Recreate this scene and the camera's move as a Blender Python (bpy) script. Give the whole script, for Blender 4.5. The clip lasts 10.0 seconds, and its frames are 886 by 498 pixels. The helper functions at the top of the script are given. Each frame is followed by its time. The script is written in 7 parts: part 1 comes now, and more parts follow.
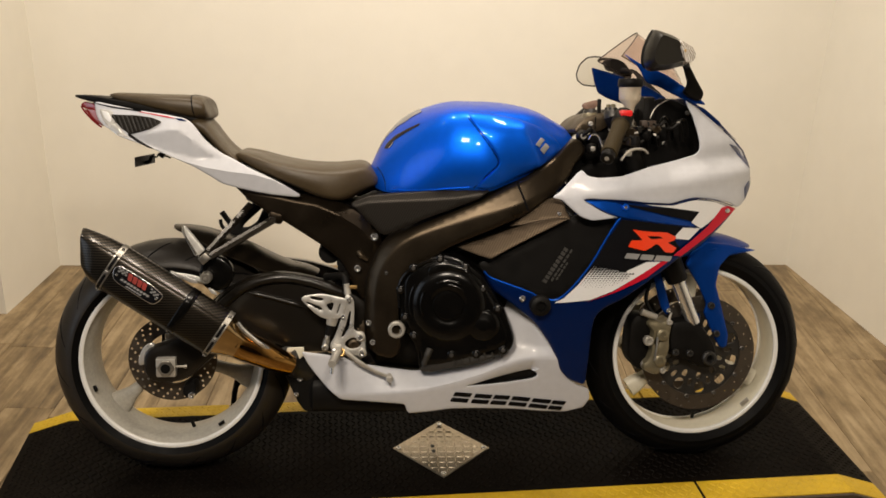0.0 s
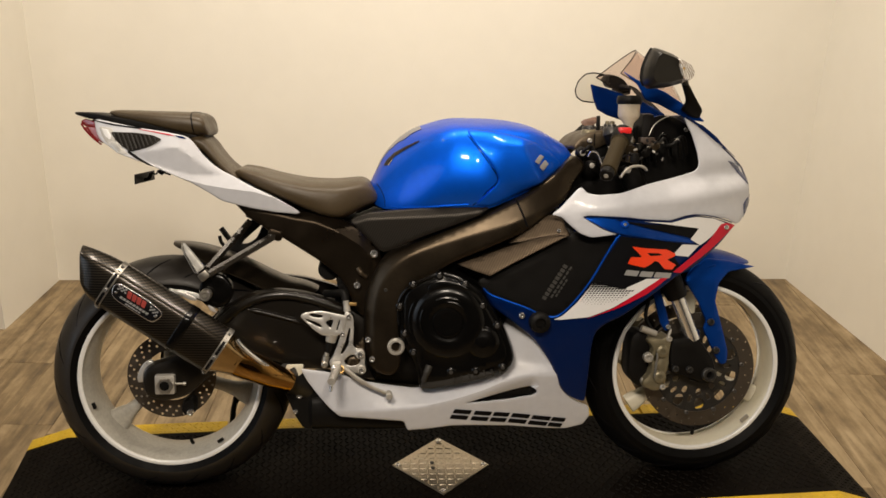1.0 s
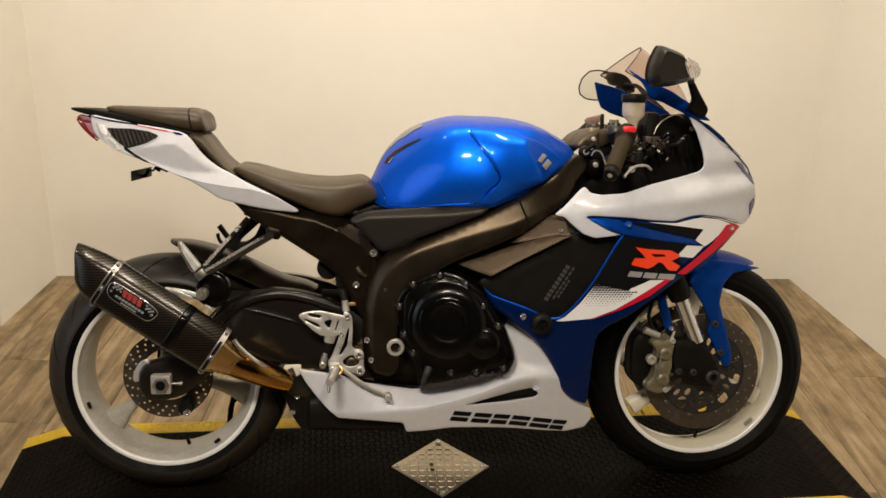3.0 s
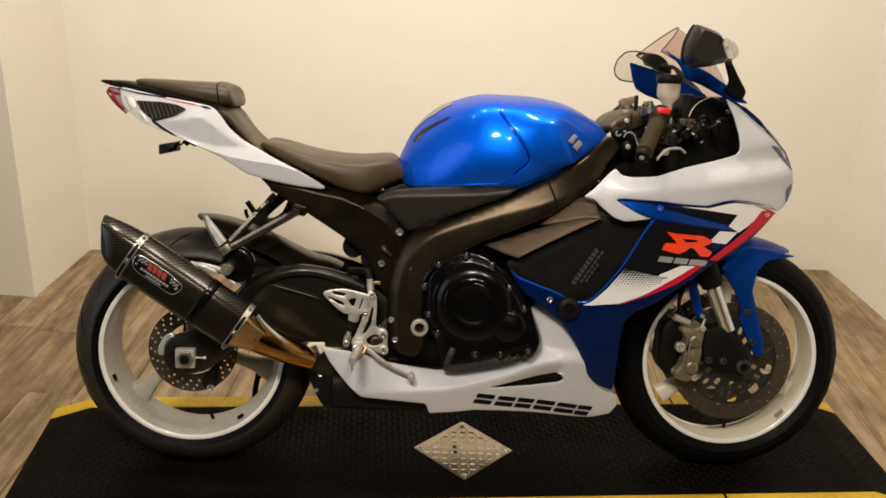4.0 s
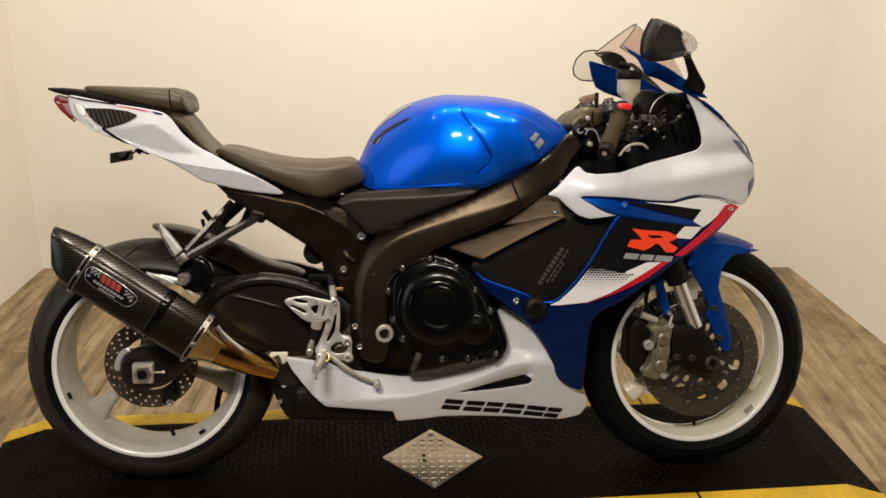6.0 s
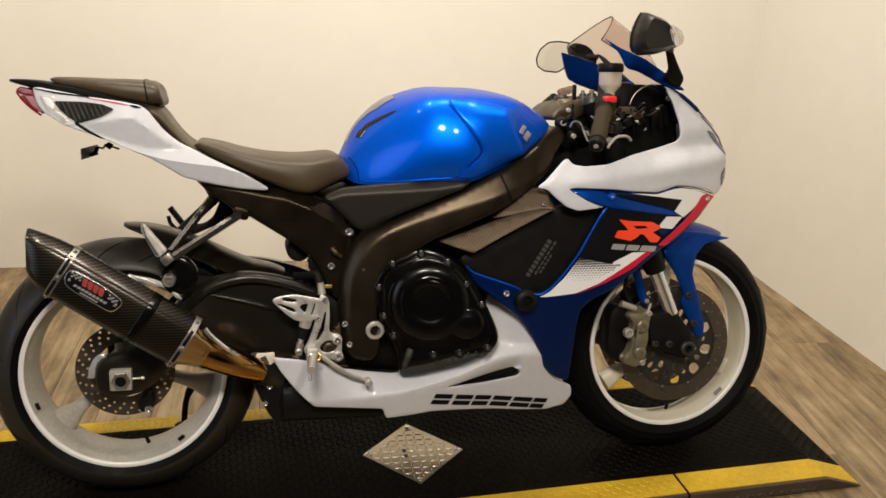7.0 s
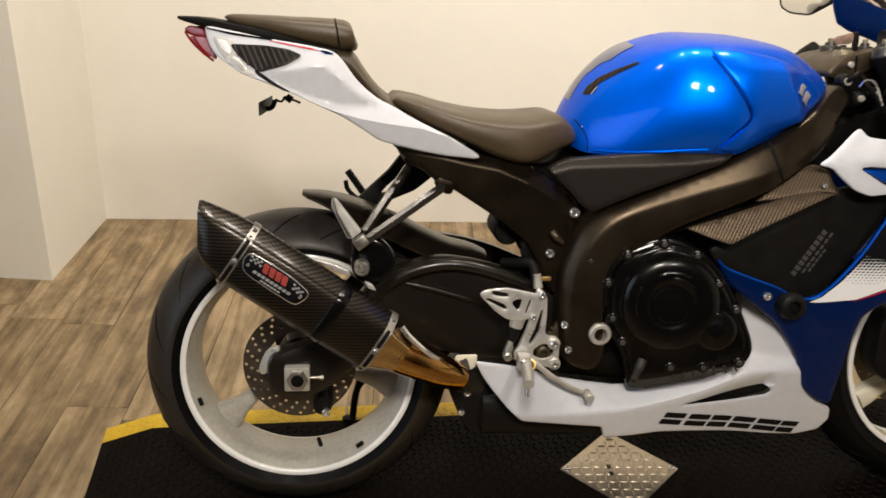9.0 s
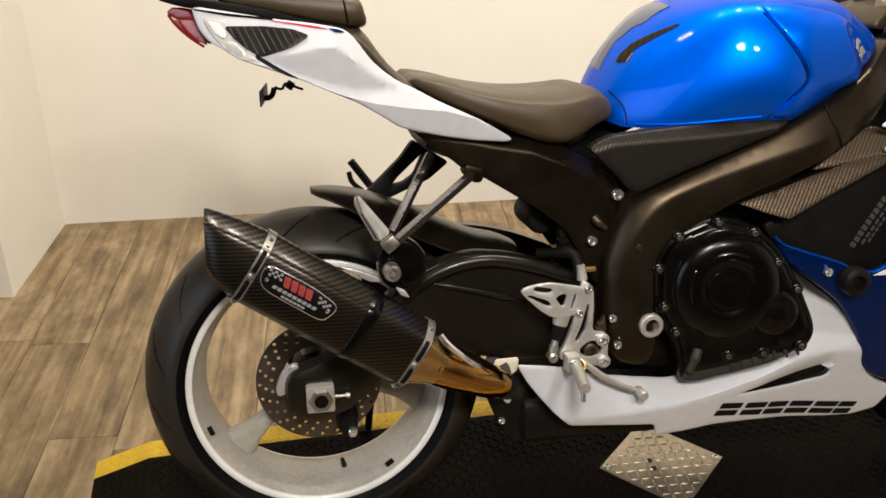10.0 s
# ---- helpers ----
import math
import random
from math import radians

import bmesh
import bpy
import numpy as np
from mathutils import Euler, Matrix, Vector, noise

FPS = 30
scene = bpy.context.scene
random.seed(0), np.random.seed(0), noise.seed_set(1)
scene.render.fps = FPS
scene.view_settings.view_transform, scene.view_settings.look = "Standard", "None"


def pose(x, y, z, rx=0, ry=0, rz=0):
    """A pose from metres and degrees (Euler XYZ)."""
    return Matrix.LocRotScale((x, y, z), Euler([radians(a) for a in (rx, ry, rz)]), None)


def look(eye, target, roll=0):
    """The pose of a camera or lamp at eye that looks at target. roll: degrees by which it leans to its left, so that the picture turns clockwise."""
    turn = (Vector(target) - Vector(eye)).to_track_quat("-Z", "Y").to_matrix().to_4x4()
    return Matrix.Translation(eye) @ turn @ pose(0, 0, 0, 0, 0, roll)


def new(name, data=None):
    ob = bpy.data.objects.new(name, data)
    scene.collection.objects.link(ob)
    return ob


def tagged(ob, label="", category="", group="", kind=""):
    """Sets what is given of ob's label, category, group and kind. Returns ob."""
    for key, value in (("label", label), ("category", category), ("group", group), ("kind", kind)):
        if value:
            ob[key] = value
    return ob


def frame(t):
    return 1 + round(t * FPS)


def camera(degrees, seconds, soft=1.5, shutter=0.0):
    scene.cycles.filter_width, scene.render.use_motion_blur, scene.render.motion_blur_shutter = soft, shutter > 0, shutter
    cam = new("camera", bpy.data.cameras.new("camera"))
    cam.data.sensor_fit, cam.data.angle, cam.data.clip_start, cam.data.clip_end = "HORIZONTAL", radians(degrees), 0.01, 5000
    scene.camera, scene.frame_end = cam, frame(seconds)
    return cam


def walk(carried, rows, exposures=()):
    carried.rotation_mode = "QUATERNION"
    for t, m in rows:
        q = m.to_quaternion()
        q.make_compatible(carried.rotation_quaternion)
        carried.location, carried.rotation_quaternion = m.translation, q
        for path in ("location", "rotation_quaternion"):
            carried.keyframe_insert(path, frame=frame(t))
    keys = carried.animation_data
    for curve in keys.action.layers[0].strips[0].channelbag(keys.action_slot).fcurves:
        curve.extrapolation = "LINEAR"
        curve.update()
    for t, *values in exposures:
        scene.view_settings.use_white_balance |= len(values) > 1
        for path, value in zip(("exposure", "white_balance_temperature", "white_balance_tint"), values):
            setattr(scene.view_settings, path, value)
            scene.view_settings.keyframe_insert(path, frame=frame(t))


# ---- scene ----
cam = camera(52.1, 10.0, 1.6, 0.4)
PATH = [
    (0, (0.629, -2.16, 1.469), (0.689, -0.305, 0.724), 1.9),
    (0.5, (0.644, -2.171, 1.46), (0.689, -0.3, 0.756), 2.4),
    (1, (0.626, -2.155, 1.482), (0.689, -0.291, 0.76), 1.9),
    (1.5, (0.637, -2.163, 1.468), (0.691, -0.295, 0.757), 1.4),
    (2, (0.636, -2.153, 1.473), (0.688, -0.289, 0.75), 1.5),
    (2.5, (0.617, -2.141, 1.48), (0.681, -0.28, 0.75), 2.2),
    (3.8, (0.653, -2.097, 1.473), (0.676, -0.238, 0.736), 1.8),
    (4, (0.653, -2.099, 1.46), (0.634, -0.251, 0.694), 2.6),
    (4.5, (0.673, -2.088, 1.445), (0.669, -0.244, 0.672), 3.3),
    (5, (0.701, -2.078, 1.444), (0.709, -0.226, 0.69), 1.8),
    (6.3, (0.594, -2.067, 1.417), (0.714, -0.21, 0.685), 2.2),
    (6.5, (0.538, -2.05, 1.418), (0.76, -0.207, 0.674), 2.7),
    (7, (0.421, -2.027, 1.423), (0.729, -0.2, 0.669), 3.6),
    (7.5, (0.351, -1.984, 1.413), (0.637, -0.159, 0.646), 6.0),
    (8, (0.309, -1.865, 1.39), (0.524, -0.036, 0.609), 4.6),
    (8.5, (0.266, -1.72, 1.361), (0.364, 0.1, 0.537), 3.9),
    (9, (0.216, -1.618, 1.339), (0.302, 0.172, 0.452), 3.0),
    (9.5, (0.12, -1.524, 1.306), (0.266, 0.252, 0.399), 1.5),
    (10, (0.078, -1.436, 1.294), (0.286, 0.318, 0.355), 1.1),
]
EXPOSURES = [(0, -0.23, 6680, 14), (2.5, -0.22, 6680, 14), (5, -0.10, 6400, 13), (7.5, -0.10, 6350, 14), (9, 0.04, 6220, 14), (10, 0.14, 6110, 14)]
walk(cam, [(t, look(eye, target, roll)) for t, eye, target, roll in PATH], EXPOSURES)

# ---- world and lights ----
world = bpy.data.worlds.new("world")
scene.world = world
world.use_nodes = True
world.node_tree.nodes["Background"].inputs[0].default_value = (0.9, 0.75, 0.55, 1)
world.node_tree.nodes["Background"].inputs[1].default_value = 0.02


def area_lamp(name, eye, target, sx, sy, watts, colour, spread=140):
    d = bpy.data.lights.new(name, "AREA")
    d.shape, d.size, d.size_y, d.energy, d.color = "RECTANGLE", sx, sy, watts, colour
    d.spread = radians(spread)
    ob = new(name, d)
    ob.matrix_world = look(eye, target)
    return ob


WARM = (1.0, 0.9, 0.74)
area_lamp("ceiling_lamp_front", (0.15, -2.3, 2.7), (0.6, 0.1, 0.5), 0.5, 0.34, 37, WARM)
area_lamp("ceiling_lamp_side", (1.0, -2.4, 2.5), (0.9, 0.4, 0.8), 0.22, 0.22, 16, WARM)
for lamp_x in (0.0, 0.7, 1.4):
    area_lamp("ceiling_lamp_back", (lamp_x, 0.3, 2.75), (lamp_x, 0.9, 0.0), 0.2, 0.2, 14.8, WARM)

# Extra lamp outside the row, added to brighten the jutting wall's face.
area_lamp("ceiling_lamp_back", (-1.05, 0.15, 2.75), (-1.05, 0.55, 0.0), 0.2, 0.2, 7.0, WARM)

# daylight through the shop front, far to the west
area_lamp("shop_window_daylight", (-2.7, -1.7, 1.3), (0.2, -0.3, 0.35), 2.6, 2.3, 4.5, (0.72, 0.86, 1.0), 54)

# ---- materials ----


def material(name, base, rough=0.5, metal=0.0, coat=0.0, vary=0.0, vscale=20.0, bump=0.0, bscale=300.0, wear=0.0,
             transmission=0.0, ior=1.45, spec=0.5):
    """A principled surface with variation at two scales, roughness wear and fine relief."""
    m = bpy.data.materials.new(name)
    m.use_nodes = True
    nt = m.node_tree
    b = nt.nodes["Principled BSDF"]
    b.inputs["Base Color"].default_value = (*base, 1)
    b.inputs["Roughness"].default_value = rough
    b.inputs["Metallic"].default_value = metal
    b.inputs["Coat Weight"].default_value = coat
    b.inputs["Coat Roughness"].default_value = 0.06
    b.inputs["Transmission Weight"].default_value = transmission
    b.inputs["IOR"].default_value = ior
    b.inputs["Specular IOR Level"].default_value = spec
    co = nt.nodes.new("ShaderNodeTexCoord")
    if vary:
        n1 = nt.nodes.new("ShaderNodeTexNoise")
        n1.inputs["Scale"].default_value, n1.inputs["Detail"].default_value = vscale, 6
        n2 = nt.nodes.new("ShaderNodeTexNoise")
        n2.inputs["Scale"].default_value, n2.inputs["Detail"].default_value = vscale * 9, 3
        for n in (n1, n2):
            nt.links.new(co.outputs["Object"], n.inputs["Vector"])
        add = nt.nodes.new("ShaderNodeMath")
        add.operation = "ADD"
        nt.links.new(n1.outputs[0], add.inputs[0])
        nt.links.new(n2.outputs[0], add.inputs[1])
        rng = nt.nodes.new("ShaderNodeMapRange")
        rng.inputs[1].default_value, rng.inputs[2].default_value = 0.6, 1.4
        rng.inputs[3].default_value, rng.inputs[4].default_value = 1 - vary, 1 + vary
        nt.links.new(add.outputs[0], rng.inputs[0])
        mul = nt.nodes.new("ShaderNodeVectorMath")
        mul.operation = "SCALE"
        mul.inputs[0].default_value = base
        nt.links.new(rng.outputs[0], mul.inputs["Scale"])
        nt.links.new(mul.outputs[0], b.inputs["Base Color"])
        if wear:
            r2 = nt.nodes.new("ShaderNodeMapRange")
            r2.inputs[1].default_value, r2.inputs[2].default_value = 0.3, 0.7
            r2.inputs[3].default_value, r2.inputs[4].default_value = max(0.02, rough - wear), min(1, rough + wear)
            nt.links.new(n1.outputs[0], r2.inputs[0])
            nt.links.new(r2.outputs[0], b.inputs["Roughness"])
    if bump:
        n3 = nt.nodes.new("ShaderNodeTexNoise")
        n3.inputs["Scale"].default_value, n3.inputs["Detail"].default_value = bscale, 4
        nt.links.new(co.outputs["Object"], n3.inputs["Vector"])
        bp = nt.nodes.new("ShaderNodeBump")
        bp.inputs["Strength"].default_value, bp.inputs["Distance"].default_value = bump, 0.001
        nt.links.new(n3.outputs[0], bp.inputs["Height"])
        nt.links.new(bp.outputs[0], b.inputs["Normal"])
    return m


def carbon_material(name, turn, period=0.006, light=0.06, tint=(1.0, 0.95, 0.88), coat=1.0, twill=0.5, dark=0.012, metal=0.9):
    """Twill weave: two crossed sets of bands under a clear coat."""
    m = material(name, (0.02, 0.02, 0.02), 0.32, 0.0, coat)
    m.node_tree.nodes["Principled BSDF"].inputs["Coat Roughness"].default_value = 0.30
    nt = m.node_tree
    b = nt.nodes["Principled BSDF"]
    co = nt.nodes.new("ShaderNodeTexCoord")
    mp = nt.nodes.new("ShaderNodeMapping")
    mp.inputs["Rotation"].default_value = (0, turn, 0)
    nt.links.new(co.outputs["Object"], mp.inputs["Vector"])
    sep = nt.nodes.new("ShaderNodeSeparateXYZ")
    nt.links.new(mp.outputs[0], sep.inputs[0])

    def math_node(op, a, c):
        n = nt.nodes.new("ShaderNodeMath")
        n.operation = op
        for i, v in enumerate((a, c)):
            if isinstance(v, (int, float)):
                n.inputs[i].default_value = v
            else:
                nt.links.new(v, n.inputs[i])
        return n.outputs[0]

    u = math_node("MULTIPLY", sep.outputs[0], 1 / period)
    v = math_node("MULTIPLY", sep.outputs[2], 1 / period)
    step = math_node("MULTIPLY", math_node("FLOOR", v, 0), twill)
    tw = math_node("FRACT", math_node("ADD", u, step), 0)
    band = math_node("GREATER_THAN", tw, 0.5)
    soft = math_node("MULTIPLY", math_node("ABSOLUTE", math_node("SUBTRACT", math_node("FRACT", math_node("MULTIPLY", tw, 2), 0), 0.5), 0), 0.8)
    f = math_node("SUBTRACT", band, soft)
    rng = nt.nodes.new("ShaderNodeMapRange")
    rng.inputs[3].default_value, rng.inputs[4].default_value = dark, light
    nt.links.new(f, rng.inputs[0])
    comb = nt.nodes.new("ShaderNodeCombineColor")
    for i in range(3):
        nt.links.new(math_node("MULTIPLY", rng.outputs[0], tint[i]), comb.inputs[i])
    nt.links.new(comb.outputs[0], b.inputs["Base Color"])
    r = nt.nodes.new("ShaderNodeMapRange")
    r.inputs[3].default_value, r.inputs[4].default_value = 0.55, 0.36
    nt.links.new(f, r.inputs[0])
    nt.links.new(r.outputs[0], b.inputs["Roughness"])
    b.inputs["Metallic"].default_value = metal
    return m


def flake_paint(name, base, metal, rough):
    """Metallic paint: flakes sparkle in the roughness and the relief, under a clear coat."""
    m = material(name, base, rough, metal, 1.0, vary=0.06, vscale=6)
    nt = m.node_tree
    b = nt.nodes["Principled BSDF"]
    co = nt.nodes.new("ShaderNodeTexCoord")
    vo = nt.nodes.new("ShaderNodeTexVoronoi")
    vo.inputs["Scale"].default_value = 1400
    nt.links.new(co.outputs["Object"], vo.inputs["Vector"])
    bp = nt.nodes.new("ShaderNodeBump")
    bp.inputs["Strength"].default_value, bp.inputs["Distance"].default_value = 0.12, 0.0004
    nt.links.new(vo.outputs["Color"], bp.inputs["Height"])
    nt.links.new(bp.outputs[0], b.inputs["Normal"])
    b.inputs["Coat Roughness"].default_value = 0.04
    b.inputs["Coat Weight"].default_value = 0.3
    return m


WHITE = flake_paint("pearl_white_paint", (0.525, 0.535, 0.57), 0.0, 0.4)
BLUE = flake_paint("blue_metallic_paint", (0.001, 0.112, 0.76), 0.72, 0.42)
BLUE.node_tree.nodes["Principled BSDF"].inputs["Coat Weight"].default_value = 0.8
# The tank's blue at a lower tone, with weaker light put into it.
BLUE_MID = flake_paint("mid_tone_blue_paint", (0.002, 0.042, 0.26), 0.55, 0.4)
# The same blue darker still, with the flanks' shade put into it.
BLUE_DARK = flake_paint("deep_shaded_blue_paint", (0.001, 0.0125, 0.080), 0.4, 0.3)
WHITE.node_tree.nodes["Principled BSDF"].inputs["Coat Weight"].default_value = 0.15
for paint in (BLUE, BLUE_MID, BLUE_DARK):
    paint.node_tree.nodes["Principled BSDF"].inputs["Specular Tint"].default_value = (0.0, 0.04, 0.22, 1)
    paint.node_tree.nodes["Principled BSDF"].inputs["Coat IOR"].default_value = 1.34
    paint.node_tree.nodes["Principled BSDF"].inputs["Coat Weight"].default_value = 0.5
CARBON = carbon_material("carbon_fibre", 1.31, 0.0060, 0.042, (1.0, 0.80, 0.56), 0.5, 0.25, 0.008)
CARBON.node_tree.nodes["Principled BSDF"].inputs["Coat Roughness"].default_value = 0.2
CARBON_WIDE = carbon_material("carbon_side_cover_weave", -0.5, 0.0052, 0.024, (1.0, 0.82, 0.62), 0.0, 0.0, 0.009, 0.6)
CARBON_TRIM = carbon_material("carbon_trim_weave", -0.5, 0.0052, 0.046, (1.0, 0.74, 0.50), 0.0, 0.0, 0.028, 0.95)
BLACK = material("black_plastic", (0.0048, 0.0043, 0.0038), 0.5, spec=0.16, vary=0.15, vscale=30, bump=0.15, bscale=900, wear=0.08)
VOID = material("inner_black_plastic", (0.0042, 0.0039, 0.0035), 0.6, spec=0.08, vary=0.15, vscale=30)
SATIN = material("satin_black_frame", (0.044, 0.0335, 0.0225), 0.32, 0.85, spec=0.2, vary=0.12, vscale=12, bump=0.08, bscale=700, wear=0.06)
DARK_SATIN = material("dark_satin_plastic", (0.019, 0.0138, 0.0088), 0.34, 0.75, spec=0.2, vary=0.15, vscale=14, bump=0.08, bscale=700, wear=0.08)
STRUT = material("dark_forged_alloy", (0.019, 0.0155, 0.012), 0.28, 0.35, spec=0.55, vary=0.15, vscale=30, wear=0.08)
GLOSS = material("gloss_black_cover", (0.0026, 0.0024, 0.0022), 0.2, 0.0, 0.10, spec=0.22, vary=0.15, vscale=25, wear=0.06)
SWING = material("satin_black_swingarm", (0.0080, 0.0064, 0.0047), 0.30, 0.0, 0.1, spec=0.40, vary=0.10, vscale=25, wear=0.02)
VINYL = material("seat_vinyl", (0.056, 0.039, 0.020), 0.43, spec=0.45, vary=0.14, vscale=14, bump=0.35, bscale=650, wear=0.08)
RUBBER = material("tyre_rubber", (0.0026, 0.0025, 0.0026), 0.5, spec=0.10, vary=0.2, vscale=18, bump=0.2, bscale=420, wear=0.12)
GRIP = material("grip_rubber", (0.034, 0.0245, 0.0110), 0.66, spec=0.15, vary=0.15, vscale=60, bump=0.5, bscale=500)
ALLOY = material("brushed_alloy", (0.62, 0.61, 0.58), 0.36, 0.65, vary=0.08, vscale=30, wear=0.1)
CAST = material("cast_alloy", (0.42, 0.40, 0.36), 0.42, 0.5, vary=0.15, vscale=40, bump=0.25, bscale=500, wear=0.1)
CALIPER = material("caliper_alloy", (0.19, 0.165, 0.105), 0.40, 0.45, vary=0.15, vscale=40, bump=0.2, bscale=500, wear=0.1)
CHROME = material("polished_steel", (0.8, 0.8, 0.79), 0.15, 0.9, vary=0.05, vscale=30, wear=0.05)
DISC = material("brake_disc_steel", (0.135, 0.115, 0.095), 0.38, 0.9, vary=0.12, vscale=60, wear=0.1)
DARKSTEEL = material("dark_steel", (0.05, 0.048, 0.045), 0.4, 0.7, vary=0.2, vscale=50, wear=0.1)
DUSTY = material("dusty_casting", (0.022, 0.020, 0.017), 0.6, 0.1, vary=0.3, vscale=50, bump=0.3, bscale=400)
DULL_BOLT = material("dull_zinc_bolt", (0.085, 0.08, 0.075), 0.42, 0.6, vary=0.2, vscale=80)
BRONZE = material("heat_tinted_titanium", (0.34, 0.185, 0.055), 0.11, 1.0, vary=0.18, vscale=14, wear=0.06)
PALE_TITANIUM = material("straw_titanium", (0.44, 0.315, 0.165), 0.15, 1.0, vary=0.15, vscale=18, wear=0.06)
WHEELPAINT = material("white_wheel_paint", (0.66, 0.625, 0.505), 0.38, 0.0, 0.4, vary=0.06, vscale=10, wear=0.08)
# Dust mottling, plus a darker base that puts the barrel's shade into paint.
DUSTY_SHADED_WHEEL = material("dusty_shaded_wheel_paint", (0.40, 0.382, 0.335), 0.45, 0.0, 0.2, vary=0.20, vscale=13, wear=0.12)
DECAL_BLACK = material("black_vinyl_film", (0.004, 0.004, 0.005), 0.5, 0, 0.0, spec=0.1, vary=0.1)
DECAL_WHITE = material("white_vinyl_film", (0.74, 0.74, 0.74), 0.3, 0, 0.5, vary=0.03)
DECAL_RED = material("red_vinyl_film", (0.5, 0.006, 0.025), 0.4, 0, 0.1, spec=0.25, vary=0.05)
FADED_RED = material("faded_red_print", (0.36, 0.055, 0.045), 0.4, 0.2, 0.2, vary=0.35, vscale=160)
DECAL_ORANGE = material("orange_red_vinyl_film", (0.85, 0.05, 0.008), 0.3, 0, 0.5, vary=0.05)
DECAL_GREY = material("silver_vinyl_film", (0.34, 0.34, 0.34), 0.35, 0.3, 0.3, vary=0.05)
DECAL_DIM = material("dim_grey_print", (0.060, 0.057, 0.052), 0.4, 0.2, 0.1, vary=0.1)
REDLENS = material("red_tail_lens", (0.22, 0.012, 0.014), 0.12, 0, 0.8, vary=0.2, vscale=90)
LENS = material("clear_lens", (0.72, 0.70, 0.66), 0.1, 0, 1.0, vary=0.15, vscale=80, transmission=0.35)
HEADLENS = material("dark_headlamp_lens", (0.02, 0.03, 0.09), 0.06, 0, 1.0)
CUP = material("cloudy_reservoir_plastic", (0.62, 0.54, 0.42), 0.25, 0, 0.2, vary=0.1, vscale=60, transmission=0.25)
TAG = material("rosy_clear_plastic", (0.34, 0.22, 0.17), 0.25, 0, 0.3, vary=0.5, vscale=90, transmission=0.45)
SCREEN = material("tinted_windscreen", (0.80, 0.70, 0.66), 0.03, 0, 0, transmission=1.0, ior=1.12)
MIRROR = material("mirror_glass", (0.85, 0.85, 0.84), 0.02, 1.0)
REDSWITCH = material("red_switch", (0.7, 0.02, 0.02), 0.35, vary=0.05)
RIBBED = material("ribbed_clear_lens", (0.75, 0.73, 0.70), 0.1, 0, 1.0)
nt = RIBBED.node_tree
wave, co = nt.nodes.new("ShaderNodeTexWave"), nt.nodes.new("ShaderNodeTexCoord")
wave.bands_direction = "DIAGONAL"
wave.inputs["Scale"].default_value, wave.inputs["Distortion"].default_value, wave.inputs["Detail Scale"].default_value = 62, 9.0, 0.9
shade = nt.nodes.new("ShaderNodeMix")
shade.data_type = "RGBA"
shade.inputs[6].default_value, shade.inputs[7].default_value = (0.30, 0.24, 0.19, 1), (0.88, 0.86, 0.83, 1)
nt.links.new(co.outputs["Object"], wave.inputs["Vector"])
nt.links.new(wave.outputs[1], shade.inputs[0])
nt.links.new(shade.outputs[2], nt.nodes["Principled BSDF"].inputs["Base Color"])
GOLD = material("gold_anodised", (0.55, 0.36, 0.14), 0.35, 0.9, vary=0.1, vscale=60)
BROWN_ALLOY = material("bronze_grey_alloy", (0.062, 0.045, 0.027), 0.42, 0.6, vary=0.2, vscale=40, bump=0.2, bscale=500, wear=0.1)
# Paler brown than the sidewall: the crown's sheen is put into its colour.
TREAD_RUBBER = material("sheen_tread_rubber", (0.017, 0.0142, 0.0115), 0.42, spec=0.4, vary=0.25, vscale=14, bump=0.2, bscale=420, wear=0.1)
SHELL = material("mirror_shell", (0.007, 0.0058, 0.0038), 0.34, 0.0, spec=0.55, vary=0.1, vscale=20, wear=0.05)
LIP_PAINT = material("white_rim_lip", (0.76, 0.76, 0.74), 0.3, 0.0, 0.6, vary=0.05, vscale=12, wear=0.06)
STEEL = material("worn_steel", (0.36, 0.34, 0.30), 0.38, 0.9, vary=0.12, vscale=60, wear=0.1)
PAD_FILM = material("smoky_blue_film", (0.022, 0.030, 0.085), 0.28, 0.2, 0.8, vary=0.2, vscale=40)
PINKLENS = material("pale_red_lens", (0.36, 0.11, 0.11), 0.15, 0, 0.6, vary=0.2, vscale=120)


def wall_material():
    m = material("cream_wall_paint", (0.76, 0.73, 0.65), 0.75, vary=0.025, vscale=1.2, bump=0.25, bscale=160)
    return m


